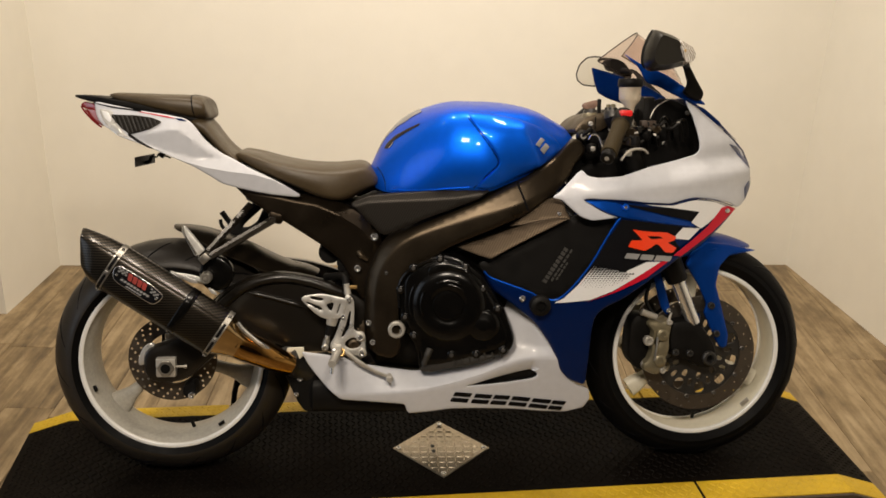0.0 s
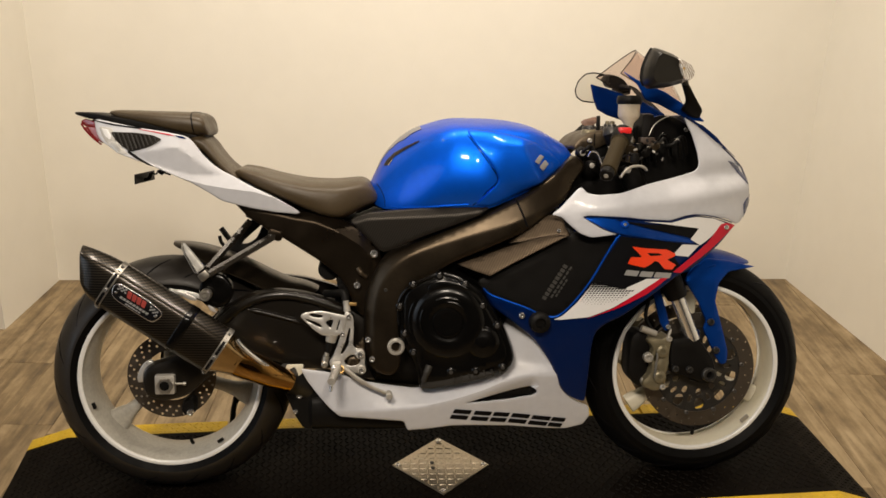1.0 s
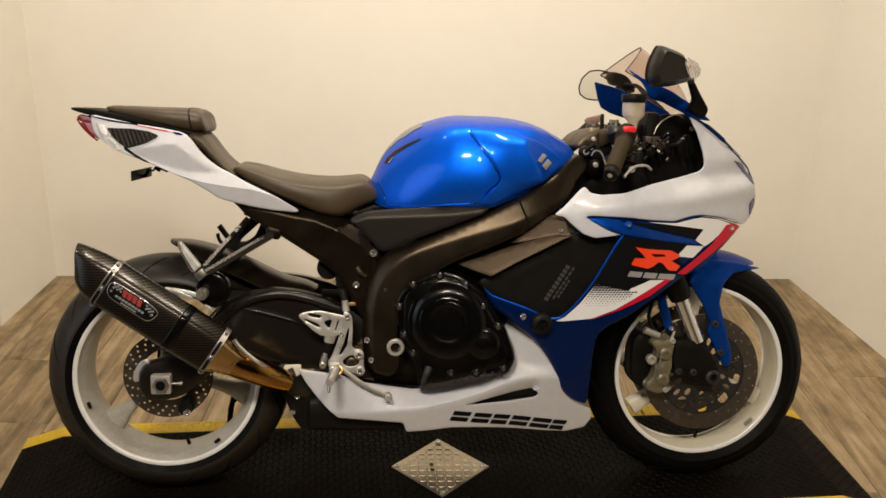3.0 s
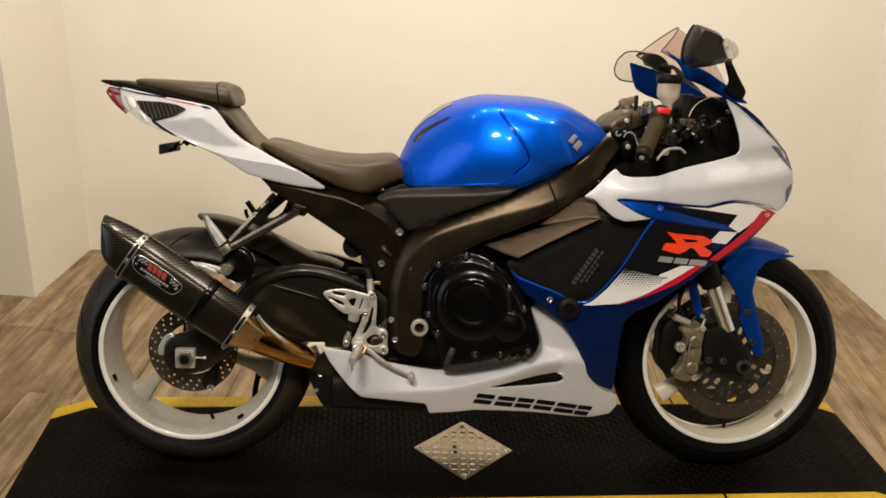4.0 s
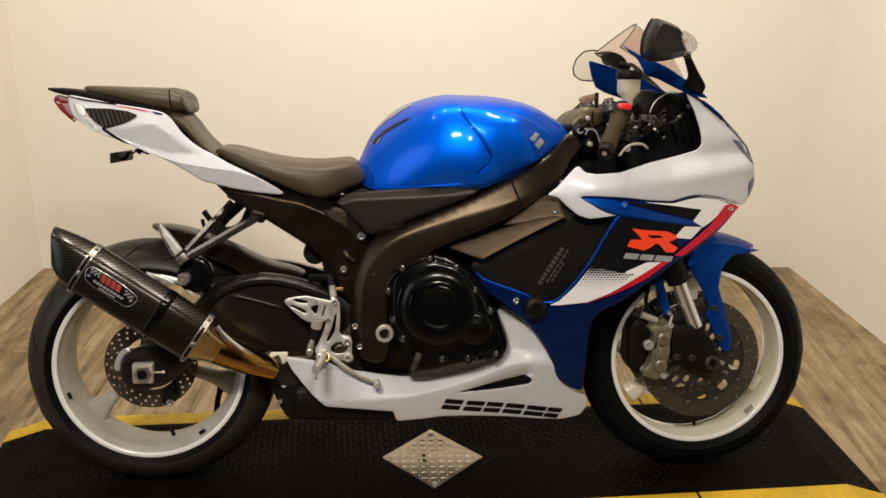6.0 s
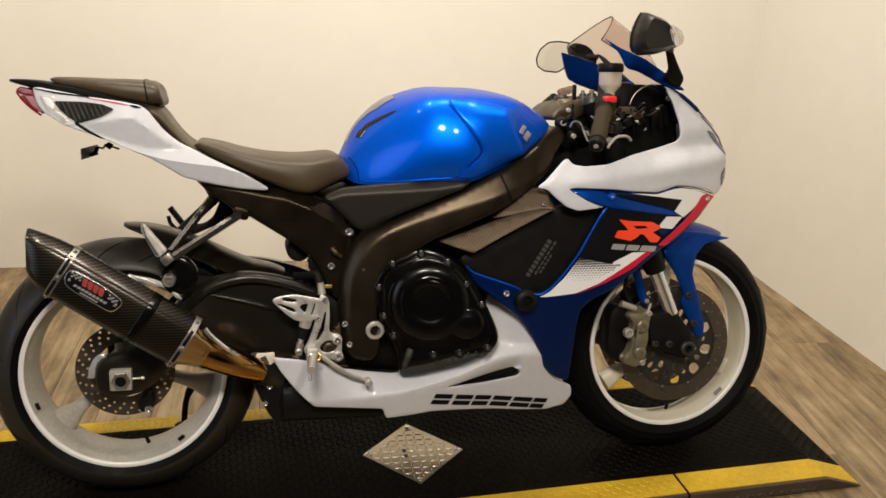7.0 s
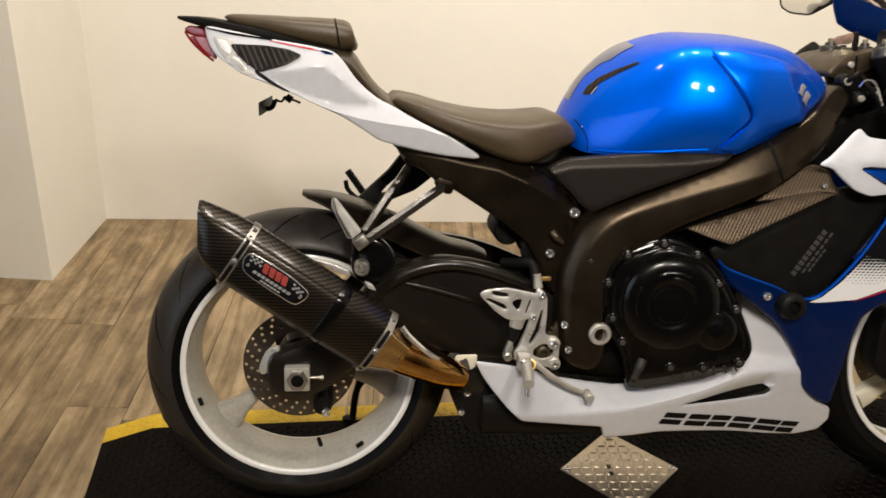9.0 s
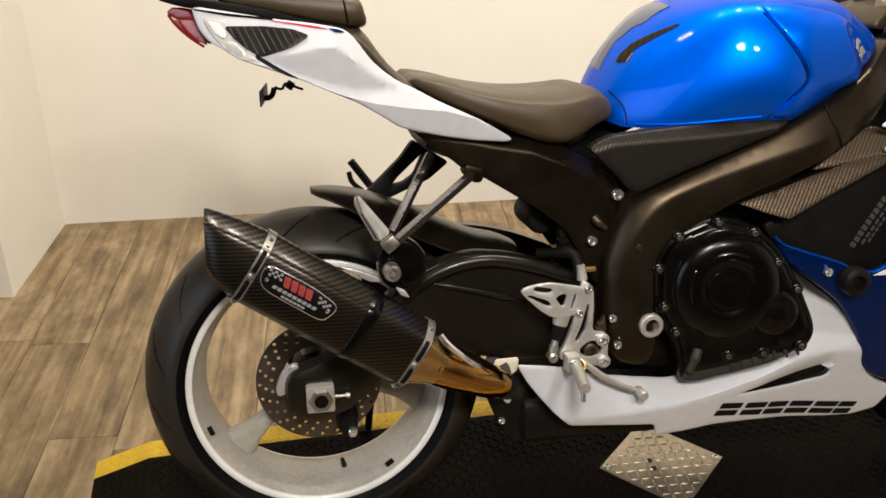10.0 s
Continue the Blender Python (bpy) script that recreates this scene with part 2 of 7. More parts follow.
def plank_material():
    """Vinyl plank: long grain, knots and blotches, each plank of its own shade."""
    m = bpy.data.materials.new("vinyl_plank")
    m.use_nodes = True
    nt = m.node_tree
    b = nt.nodes["Principled BSDF"]
    co, info = nt.nodes.new("ShaderNodeTexCoord"), nt.nodes.new("ShaderNodeObjectInfo")
    off = nt.nodes.new("ShaderNodeVectorMath")
    off.operation = "MULTIPLY_ADD"
    off.inputs[1].default_value = (1, 1, 1)
    sc = nt.nodes.new("ShaderNodeVectorMath")
    sc.operation = "SCALE"
    sc.inputs[0].default_value = (13.0, 7.0, 5.0)
    nt.links.new(info.outputs["Random"], sc.inputs["Scale"])
    nt.links.new(co.outputs["Object"], off.inputs[0])
    nt.links.new(sc.outputs[0], off.inputs[2])
    mp = nt.nodes.new("ShaderNodeMapping")
    mp.inputs["Scale"].default_value = (22, 1.1, 4)
    nt.links.new(off.outputs[0], mp.inputs["Vector"])
    n1 = nt.nodes.new("ShaderNodeTexNoise")
    n1.inputs["Scale"].default_value, n1.inputs["Detail"].default_value, n1.inputs["Distortion"].default_value = 2.0, 9, 0.6
    nt.links.new(mp.outputs[0], n1.inputs["Vector"])
    n2 = nt.nodes.new("ShaderNodeTexNoise")
    n2.inputs["Scale"].default_value, n2.inputs["Detail"].default_value, n2.inputs["Roughness"].default_value = 5.0, 7, 0.68
    m2 = nt.nodes.new("ShaderNodeMapping")
    m2.inputs["Scale"].default_value = (3.0, 1.2, 1)
    nt.links.new(off.outputs[0], m2.inputs["Vector"])
    nt.links.new(m2.outputs[0], n2.inputs["Vector"])
    mix = nt.nodes.new("ShaderNodeMath")
    mix.operation = "MULTIPLY_ADD"
    mix.inputs[1].default_value = 1.25
    nt.links.new(n2.outputs[0], mix.inputs[0])
    nt.links.new(n1.outputs[0], mix.inputs[2])
    m3 = nt.nodes.new("ShaderNodeMath")
    m3.operation = "MULTIPLY_ADD"
    m3.inputs[1].default_value = 0.22
    nt.links.new(info.outputs["Random"], m3.inputs[0])
    nt.links.new(mix.outputs[0], m3.inputs[2])
    ramp = nt.nodes.new("ShaderNodeValToRGB")
    e = ramp.color_ramp.elements
    e[0].position, e[0].color = 0.2, (0.078, 0.051, 0.025, 1)
    e[1].position, e[1].color = 0.95, (0.385, 0.290, 0.172, 1)
    for place, shade in ((0.45, (0.162, 0.111, 0.055, 1)), (0.62, (0.240, 0.171, 0.089, 1))):
        e.new(place).color = shade
    level = nt.nodes.new("ShaderNodeMath")
    level.operation = "SUBTRACT"
    level.inputs[1].default_value = 0.68
    nt.links.new(m3.outputs[0], level.inputs[0])
    nt.links.new(level.outputs[0], ramp.inputs[0])
    nt.links.new(ramp.outputs[0], b.inputs["Base Color"])
    b.inputs["Roughness"].default_value = 0.45
    bp = nt.nodes.new("ShaderNodeBump")
    bp.inputs["Strength"].default_value, bp.inputs["Distance"].default_value = 0.25, 0.001
    nt.links.new(n1.outputs[0], bp.inputs["Height"])
    nt.links.new(bp.outputs[0], b.inputs["Normal"])
    return m


WALL = wall_material()
DIM = material("dark_shop_paint", (0.06, 0.055, 0.05), 0.8, vary=0.1, vscale=1.5)
PLANK = plank_material()
MAT_RUBBER = material("black_mat_rubber", (0.0039, 0.0027, 0.0018), 0.54, spec=0.065, vary=0.3, vscale=4, bump=0.2, bscale=300, wear=0.14)
YELLOW = material("yellow_safety_rubber", (0.55, 0.355, 0.014), 0.5, vary=0.16, vscale=8, bump=0.25, bscale=260, wear=0.1)
RAMP_DARK = material("brown_ramp_rubber", (0.055, 0.038, 0.028), 0.4, vary=0.3, vscale=7, bump=0.2, bscale=300, wear=0.12)
TREAD = material("tread_plate_alloy", (0.50, 0.43, 0.33), 0.40, 0.85, vary=0.32, vscale=16, bump=0.25, bscale=420, wear=0.14)
SUBFLOOR = material("dark_subfloor", (0.09, 0.062, 0.036), 0.8, vary=0.2)

# ---- mesh helpers ----


def part(name, bm, mat, parent, label="", smooth=True):
    """Links a bmesh as one mesh object under a thing or a part."""
    me = bpy.data.meshes.new(name)
    bm.normal_update()
    bm.to_mesh(me)
    bm.free()
    me.materials.append(mat)
    if smooth:
        me.polygons.foreach_set("use_smooth", [True] * len(me.polygons))
        me.set_sharp_from_angle(angle=radians(42))
    ob = new(name, me)
    ob.parent = parent
    if label:
        ob["label"] = label
    return ob


def share(ob, m, parent=None):
    """Another object on the same mesh."""
    o = ob.copy()
    scene.collection.objects.link(o)
    o.parent = parent or ob.parent
    o.matrix_basis = m
    return o


def mirrored(ob):
    """The same part on the other side of the machine, with its own pieces."""
    o = ob.copy()
    scene.collection.objects.link(o)
    o.parent = ob.parent
    o.matrix_basis = Matrix.Diagonal((1, -1, 1, 1)) @ ob.matrix_basis
    return o


def curve_at(xs, ys):
    """A smooth monotone-ish curve through points."""
    xs, ys = np.array(xs, float), np.array(ys, float)
    d = np.diff(ys) / np.diff(xs)
    g = np.r_[d[0], (d[1:] + d[:-1]) / 2, d[-1]]
    g[1:-1][d[1:] * d[:-1] <= 0] = 0

    def f(x):
        x = min(max(x, xs[0]), xs[-1])
        i = min(int(np.searchsorted(xs, x, "right")) - 1, len(xs) - 2)
        i = max(i, 0)
        h = xs[i + 1] - xs[i]
        t = (x - xs[i]) / h
        return float(ys[i] * (1 + 2 * t) * (1 - t) ** 2 + g[i] * h * t * (1 - t) ** 2 + ys[i + 1] * t * t * (3 - 2 * t) + g[i + 1] * h * t * t * (t - 1))

    return f


def soft(pts, cut=0.012, rounds=2):
    """Cuts the corners of a closed outline, each by at most the given length."""
    pts = [Vector(p) for p in pts]
    for r in range(rounds):
        out = []
        for i, p in enumerate(pts):
            for q in (pts[i - 1], pts[(i + 1) % len(pts)]):
                L = (q - p).length
                out.append(p.lerp(q, min(0.25, cut / (2**r) / max(L, 1e-6))))
        pts = out
    return pts


def dense(pts, step):
    out = []
    for i, p in enumerate(pts):
        q = pts[(i + 1) % len(pts)]
        n = max(1, int(math.ceil((q - p).length / step)))
        out += [p.lerp(q, k / n) for k in range(n)]
    return out


def inside(poly, x, y):
    px, py = poly[:, 0], poly[:, 1]
    qx, qy = np.roll(px, -1), np.roll(py, -1)
    c = (py > y) != (qy > y)
    return bool(np.count_nonzero(c & (x < (qx - px) * (y - py) / np.where(qy == py, 1e-12, qy - py) + px)) % 2)


def border(polys, x, y):
    """Distance to the nearest outline."""
    best = 9.0
    for P in polys:
        a, b = P, np.roll(P, -1, 0)
        d = b - a
        t = np.clip(((x - a[:, 0]) * d[:, 0] + (y - a[:, 1]) * d[:, 1]) / np.maximum((d**2).sum(1), 1e-12), 0, 1)
        best = min(best, float(np.hypot(a[:, 0] + t * d[:, 0] - x, a[:, 1] + t * d[:, 1] - y).min()))
    return best


def filled(outer, holes, step, edge, lines=()):
    """Triangles of an outline with holes, with rings of points near the border."""
    from mathutils.geometry import delaunay_2d_cdt
    loops = [dense(outer, step)] + [dense(h, step) for h in holes]
    polys = [np.array([(p[0], p[1]) for p in l]) for l in loops]
    pts, edges = [], []
    for l in loops:
        s = len(pts)
        pts += [Vector((p[0], p[1])) for p in l]
        edges += [(s + i, s + (i + 1) % len(l)) for i in range(len(l))]

    def within(x, y):
        return inside(polys[0], x, y) and not any(inside(h, x, y) for h in polys[1:])

    for l in loops if edge > 0 else ():
        for i, p in enumerate(l):
            t = l[(i + 1) % len(l)] - l[i - 1]
            n = Vector((-t[1], t[0]))
            if n.length < 1e-9:
                continue
            n.normalize()
            for k in (0.3, 1.0):
                for s in (1, -1):
                    q = Vector((p[0], p[1])) + n * s * k * edge
                    if within(*q) and border(polys, *q) > 0.93 * k * edge:
                        pts.append(q)
    creases = []
    for l in lines:
        run = []
        for p, q in zip(l, l[1:]):
            p, q = Vector(p), Vector(q)
            n = max(1, int(math.ceil((q - p).length / (step * 0.6))))
            run += [p.lerp(q, k / n) for k in range(n)]
        run = [p for p in run + [Vector(l[-1])] if within(*p) and border(polys, *p) > 0.0012]
        creases += run
        s = len(pts)
        pts += run
        edges += [(s + i, s + i + 1) for i in range(len(run) - 1) if (run[i + 1] - run[i]).length < step]
    near = np.array([(p[0], p[1]) for p in creases]) if creases else np.array([(99.0, 99.0)])
    lo, hi = polys[0].min(0), polys[0].max(0)
    for gx in np.arange(lo[0], hi[0], step):
        for gy in np.arange(lo[1], hi[1], step):
            x, y = float(gx + (0.37 * step)), float(gy + (0.41 * step))
            if within(x, y) and border(polys, x, y) > max(edge * 1.4, step * 0.5) and np.hypot(near[:, 0] - x, near[:, 1] - y).min() > step * 0.4:
                pts.append(Vector((x, y)))
    v, _, f, *_ = delaunay_2d_cdt(pts, edges, [], 0, 1e-7)
    keep = []
    for t in f:
        cx, cy = sum(v[i][0] for i in t) / 3, sum(v[i][1] for i in t) / 3
        if within(cx, cy):
            keep.append(t)
    return v, keep, polys


def panel_bm(outline, yf, thick=0.004, edge=0.006, step=0.018, holes=(), cut=0.012, lines=()):
    """A rounded sheet in the machine's side plane: its outside follows y = yf(x, z), its back lies thick behind."""
    if not callable(yf):
        y0 = yf
        yf = lambda x, z: y0
    outer = soft([Vector((p[0], p[1])) for p in outline], cut)
    hs = [soft([Vector((p[0], p[1])) for p in h], cut) for h in holes]
    v, tris, polys = filled(outer, hs, step, edge, lines)
    bm = bmesh.new()
    front, back = [], []
    for p in v:
        d = border(polys, p[0], p[1])
        y = yf(p[0], p[1])
        if edge > 0 and d < edge:
            y += edge * (1 - math.sqrt(max(0, 1 - (1 - d / edge) ** 2)))
        front.append(bm.verts.new((p[0], y, p[1])))
    if thick > 0:
        back = [bm.verts.new((p[0], max(yf(p[0], p[1]) + thick, f.co.y + 0.001), p[1])) for p, f in zip(v, front)]
    count = {}
    for t in tris:
        a, b, c = (v[i] for i in t)
        if (b[0] - a[0]) * (c[1] - a[1]) - (b[1] - a[1]) * (c[0] - a[0]) < 0:
            t = t[::-1]
        try:
            bm.faces.new([front[i] for i in t])
            if thick > 0:
                bm.faces.new([back[i] for i in t[::-1]])
        except ValueError:
            continue
        for i in range(3):
            e = (t[i], t[(i + 1) % 3])
            count[e] = 1
    if thick > 0:
        for i, j in list(count):
            if (j, i) not in count:
                try:
                    bm.faces.new((front[j], front[i], back[i], back[j]))
                except ValueError:
                    pass
    for vv in [w for w in bm.verts if not w.link_faces]:
        bm.verts.remove(vv)
    return bm


def fold_lines(line, d=0.005):
    """A fold and its two neighbours, for panels that bend along it."""
    pts = [Vector((p[0], p[1])) for p in line]
    out = [pts]
    for s in (-d, d):
        side_pts = []
        for i, p in enumerate(pts):
            t = (pts[min(i + 1, len(pts) - 1)] - pts[max(i - 1, 0)]).normalized()
            side_pts.append(p + Vector((-t.y, t.x)) * s)
        out.append(side_pts)
    return out


def lofted(rings, closed=True, caps=True):
    """A skin over rings of equal counts of points."""
    bm = bmesh.new()
    vs = [[bm.verts.new(p) for p in r] for r in rings]
    n = len(vs[0])
    for a, b in zip(vs, vs[1:]):
        for i in range(n if closed else n - 1):
            j = (i + 1) % n
            bm.faces.new((a[i], a[j], b[j], b[i]))
    if caps and closed:
        bm.faces.new(vs[0][::-1])
        bm.faces.new(vs[-1])
    bmesh.ops.recalc_face_normals(bm, faces=bm.faces)
    return bm


def body_bm(x0, x1, zt, zb, w, n=22, power=2.6, ends=0.02, flat=0.0, seg=32):
    """A bulging body along x between the heights zb and zt, w wide to either side; power squares its section."""
    rings = []
    for i in range(n + 1):
        s = i / n
        x = x0 + (x1 - x0) * (0.5 - 0.5 * math.cos(math.pi * s))
        e = min(1, max(1e-3, min(x - x0, x1 - x) / ends)) if ends else 1
        k = math.sqrt(max(0.002, 1 - (1 - e) ** 2))
        top, bot, half = zt(x), zb(x), w(x) * (0.55 + 0.45 * k)
        mid, h = (top + bot) / 2, (top - bot) / 2 * k
        ring = []
        for j in range(seg):
            a = 2 * math.pi * j / seg
            c, d = math.cos(a), math.sin(a)
            ring.append((x, half * math.copysign(abs(c) ** (2 / power), c), mid + h * math.copysign(abs(d) ** (2 / power), d)))
        rings.append(ring)
    return lofted(rings)


def tube_bm(path, radii, seg=14, caps=True, flat=1.0):
    """A round bar along a path, with a radius at each point."""
    path = [Vector(p) for p in path]
    if not hasattr(radii, "__len__"):
        radii = [radii] * len(path)
    rings, up = [], None
    for i, p in enumerate(path):
        t = (path[min(i + 1, len(path) - 1)] - path[max(i - 1, 0)]).normalized()
        if up is None:
            up = Vector((0, 0, 1)) if abs(t.z) < 0.9 else Vector((1, 0, 0))
        up = (up - t * up.dot(t)).normalized()
        s = t.cross(up)
        rings.append([p + radii[i] * (math.cos(a) * up + flat * math.sin(a) * s) for a in (2 * math.pi * k / seg for k in range(seg))])
    return lofted(rings, True, caps)


def smooth_path(pts, n=8):
    pts = [Vector(p) for p in pts]
    out = []
    for i in range(len(pts) - 1):
        p0, p1, p2, p3 = pts[max(i - 1, 0)], pts[i], pts[i + 1], pts[min(i + 2, len(pts) - 1)]
        for k in range(n):
            t = k / n
            out.append(0.5 * ((2 * p1) + (p2 - p0) * t + (2 * p0 - 5 * p1 + 4 * p2 - p3) * t * t + (3 * p1 - p0 - 3 * p2 + p3) * t**3))
    return out + [pts[-1]]


def lathe_bm(profile, centre, axis="y", seg=48, closed=False):
    """Turns a profile of (radius, height) round an axis through centre."""
    c = Vector(centre)
    bm = bmesh.new()
    rows = []
    for k in range(seg):
        a = 2 * math.pi * k / seg
        row = []
        for r, h in profile:
            u, v = r * math.cos(a), r * math.sin(a)
            p = {"y": (u, h, v), "z": (u, v, h), "x": (h, u, v)}[axis]
            row.append(bm.verts.new(c + Vector(p)))
        rows.append(row)
    m = len(profile)
    for k in range(seg):
        a, b = rows[k], rows[(k + 1) % seg]
        for i in range(m if closed else m - 1):
            j = (i + 1) % m
            bm.faces.new((a[i], a[j], b[j], b[i]))
    if not closed:
        for i in (0, m - 1):
            if profile[i][0] > 1e-4:
                bm.faces.new([r[i] for r in rows])
    bmesh.ops.remove_doubles(bm, verts=bm.verts, dist=1e-6)
    bmesh.ops.recalc_face_normals(bm, faces=bm.faces)
    return bm


def box_bm(lo, hi, bevel=0.004, turn=None):
    bm = bmesh.new()
    lo, hi = Vector(lo), Vector(hi)
    bmesh.ops.create_cube(bm, size=1, matrix=Matrix.Translation((lo + hi) / 2) @ Matrix.Diagonal((*(hi - lo), 1)))
    if bevel:
        bmesh.ops.bevel(bm, geom=bm.edges[:], offset=bevel, segments=2, affect="EDGES", profile=0.6)
    if turn:
        bmesh.ops.transform(bm, matrix=turn, verts=bm.verts)
    return bm


def puff_bm(outline, y0, y1, n=7, low=0.55, cut=0.02, step=0.01):
    """A pillow: an outline in x and z that swells between y0 and y1."""
    o = dense(soft([Vector(p) for p in outline], cut), step)
    c = sum(o, Vector((0, 0))) / len(o)
    rings = []
    for i in range(n + 1):
        s = i / n
        k = low + (1 - low) * math.sin(math.pi * min(max(s, 0.02), 0.98)) ** 0.6
        rings.append([(c[0] + (p[0] - c[0]) * k, y0 + (y1 - y0) * s, c[1] + (p[1] - c[1]) * k) for p in o])
    return lofted(rings)


def joined(*bms):
    """One bmesh out of several."""
    out = bmesh.new()
    for b in bms:
        me = bpy.data.meshes.new("piece")
        b.to_mesh(me)
        b.free()
        out.from_mesh(me)
        bpy.data.meshes.remove(me)
    return out

# ---- the room ----
GROUND = -0.02
CORNER_L, CORNER_R = Vector((-0.82, 1.28, GROUND)), Vector((2.244, 1.448, GROUND))
STUB = Vector((-0.845, 0.827, GROUND))
HIGH = 3.2


def wall_bm(a, b, thick, high=HIGH, side=1):
    """An upright slab from a to b; its face lies on the line, its thickness to the given side."""
    d = (b - a).normalized()
    n = Vector((-d.y, d.x, 0)) * thick * side
    bm = bmesh.new()
    lo = [bm.verts.new(p) for p in (a, b, b + n, a + n)]
    hi = [bm.verts.new(p + Vector((0, 0, high))) for p in (a, b, b + n, a + n)]
    bm.faces.new(lo), bm.faces.new(hi)
    for i in range(4):
        j = (i + 1) % 4
        bm.faces.new((lo[i], lo[j], hi[j], hi[i]))
    bmesh.ops.recalc_face_normals(bm, faces=bm.faces)
    return bm


def structure(name, bm, mat, label, category):
    ob = part(name, bm, mat, None, "", False)
    return tagged(ob, label, category, kind="structure")


right_end = CORNER_R + Vector((0.11, -1.0, 0)).normalized() * 5.4
structure("wall_north", wall_bm(CORNER_L - Vector((0.002, 0, 0)), CORNER_R + Vector((0.14, 0.0077, 0)), 0.12), WALL, "cream painted smooth back wall of the photo bay", "wall")
structure("wall_west", wall_bm(STUB + (STUB - CORNER_L).normalized() * 0.0, CORNER_L + Vector((0.007, 0.125, 0)), 2.2), WALL, "cream painted wall corner that juts out beside the bay", "wall")
structure("wall_east", wall_bm(right_end, CORNER_R, 0.12, side=-1), WALL, "cream painted side wall of the photo bay", "wall")
structure("wall_south", wall_bm(Vector((-3.0, -4.0, GROUND)), Vector((right_end.x + 0.12, -4.0, GROUND)), 0.12, side=-1), DIM, "plain dark wall behind the camera", "wall")
structure("wall_far_west", wall_bm(Vector((-3.0, -4.0, GROUND)), Vector((-3.0, 0.83, GROUND)), 0.12, side=1), WALL, "plain cream painted wall at the open side", "wall")
structure("ceiling", box_bm((-3.2, -4.2, HIGH + GROUND + 0.002), (3.2, 1.8, HIGH + 0.1), 0), DIM, "plain dark ceiling over the bay", "ceiling")
floor = structure("floor", box_bm((-3.2, -4.2, GROUND - 0.12), (3.2, 1.8, GROUND - 0.008), 0), SUBFLOOR, "brown wood-look vinyl plank floor", "floor")

# ---- the display platform ----
MAT_TOP = 0.02
mat_frame = Matrix.Translation((0.008, -0.125, 0)) @ Matrix.Rotation(radians(6.0), 4, "Z")
U0, U1, U2, U3 = -0.447, -0.332, 1.768, 1.878
V0, V1, V2, V3 = -0.272, -0.190, 0.235, 0.288
FOOT = GROUND + 0.002
platform = tagged(new("display_platform"), "low black studded rubber platform with yellow borders and ramped ends", "platform")
platform.matrix_world = mat_frame
JOINTS = (0.112, 1.362)


def prism_bm(us, v0, v1, top):
    """A run along u from v0 to v1 whose top follows top(u), with sides down to the floor."""
    bm = bmesh.new()
    rows = [[bm.verts.new(p) for p in ((u, v0, FOOT), (u, v0, max(top(u), FOOT + 0.001)), (u, v1, max(top(u), FOOT + 0.001)), (u, v1, FOOT))] for u in us]
    for a, b in zip(rows, rows[1:]):
        for i in range(4):
            j = (i + 1) % 4
            bm.faces.new((a[i], a[j], b[j], b[i]))
    bm.faces.new(rows[0][::-1]), bm.faces.new(rows[-1])
    bmesh.ops.recalc_face_normals(bm, faces=bm.faces)
    return bm


def top_at(u):
    f = min(1, max(0, (u - U0) / (U1 - U0), ) if u < U1 else max(0, (U3 - u) / (U3 - U2)))
    return FOOT + 0.001 + (MAT_TOP - FOOT - 0.001) * f


part("platform_top", prism_bm([U0, U1, U2, U3], V1 + 0.0005, V2 - 0.0005, top_at), MAT_RUBBER, platform, "black studded rubber top", False)
runs = [[U0, U1, JOINTS[0] - 0.004], [JOINTS[0] + 0.004, JOINTS[1] - 0.004], [JOINTS[1] + 0.004, U2, U3]]
for us in runs:
    part("yellow_border", prism_bm(us, V0 + 0.004, V1 - 0.0005, lambda u: top_at(u) + 0.0005), YELLOW, platform, "yellow rubber border", False)
    part("yellow_border", prism_bm(us, V2 + 0.0005, V3, lambda u: top_at(u) + 0.0005), YELLOW, platform, "", False)
    part("side_skirt", prism_bm(us, V0 - 0.006, V0 + 0.003, lambda u: top_at(u) - 0.002), RAMP_DARK, platform, "brown tread side skirt", False)
for u in JOINTS:
    part("joint_strip", prism_bm([u - 0.0035, u + 0.0035], V0 - 0.004, V1 - 0.001, lambda q: MAT_TOP - 0.001), DECAL_BLACK, platform, "", False)


def tread_bm(inside_test, u0, u1, v0, v1, pitch, length, width, high, zf):
    """Raised lens-shaped studs in two directions, chequered."""
    vs, fs = [], []
    ni, nj = int((u1 - u0) / pitch), int((v1 - v0) / pitch)
    for i in range(ni + 1):
        for j in range(nj + 1):
            u, v = u0 + i * pitch, v0 + j * pitch
            a = radians(45 if (i + j) % 2 else -45)
            du, dv = math.cos(a), math.sin(a)
            ends = [(u + s * du * length / 2, v + s * dv * length / 2) for s in (1, -1)]
            if not all(inside_test(*e) for e in ends):
                continue
            k = len(vs)
            nu, nv = -dv * width / 2, du * width / 2
            z = zf(u, v)
            vs += [(ends[0][0], ends[0][1], z), (u + nu, v + nv, z), (ends[1][0], ends[1][1], z), (u - nu, v - nv, z),
                   (u + du * length * 0.22, v + dv * length * 0.22, z + high), (u - du * length * 0.22, v - dv * length * 0.22, z + high)]
            fs += [(k, k + 1, k + 4), (k + 1, k + 5, k + 4), (k + 1, k + 2, k + 5), (k + 2, k + 3, k + 5), (k + 3, k + 4, k + 5), (k + 3, k, k + 4)]
    me = bpy.data.meshes.new("studs")
    me.from_pydata(vs, [], fs)
    bm = bmesh.new()
    bm.from_mesh(me)
    bpy.data.meshes.remove(me)
    return bm


PLATE_LOCAL = mat_frame.inverted() @ Vector((0.711, -0.038, 0))


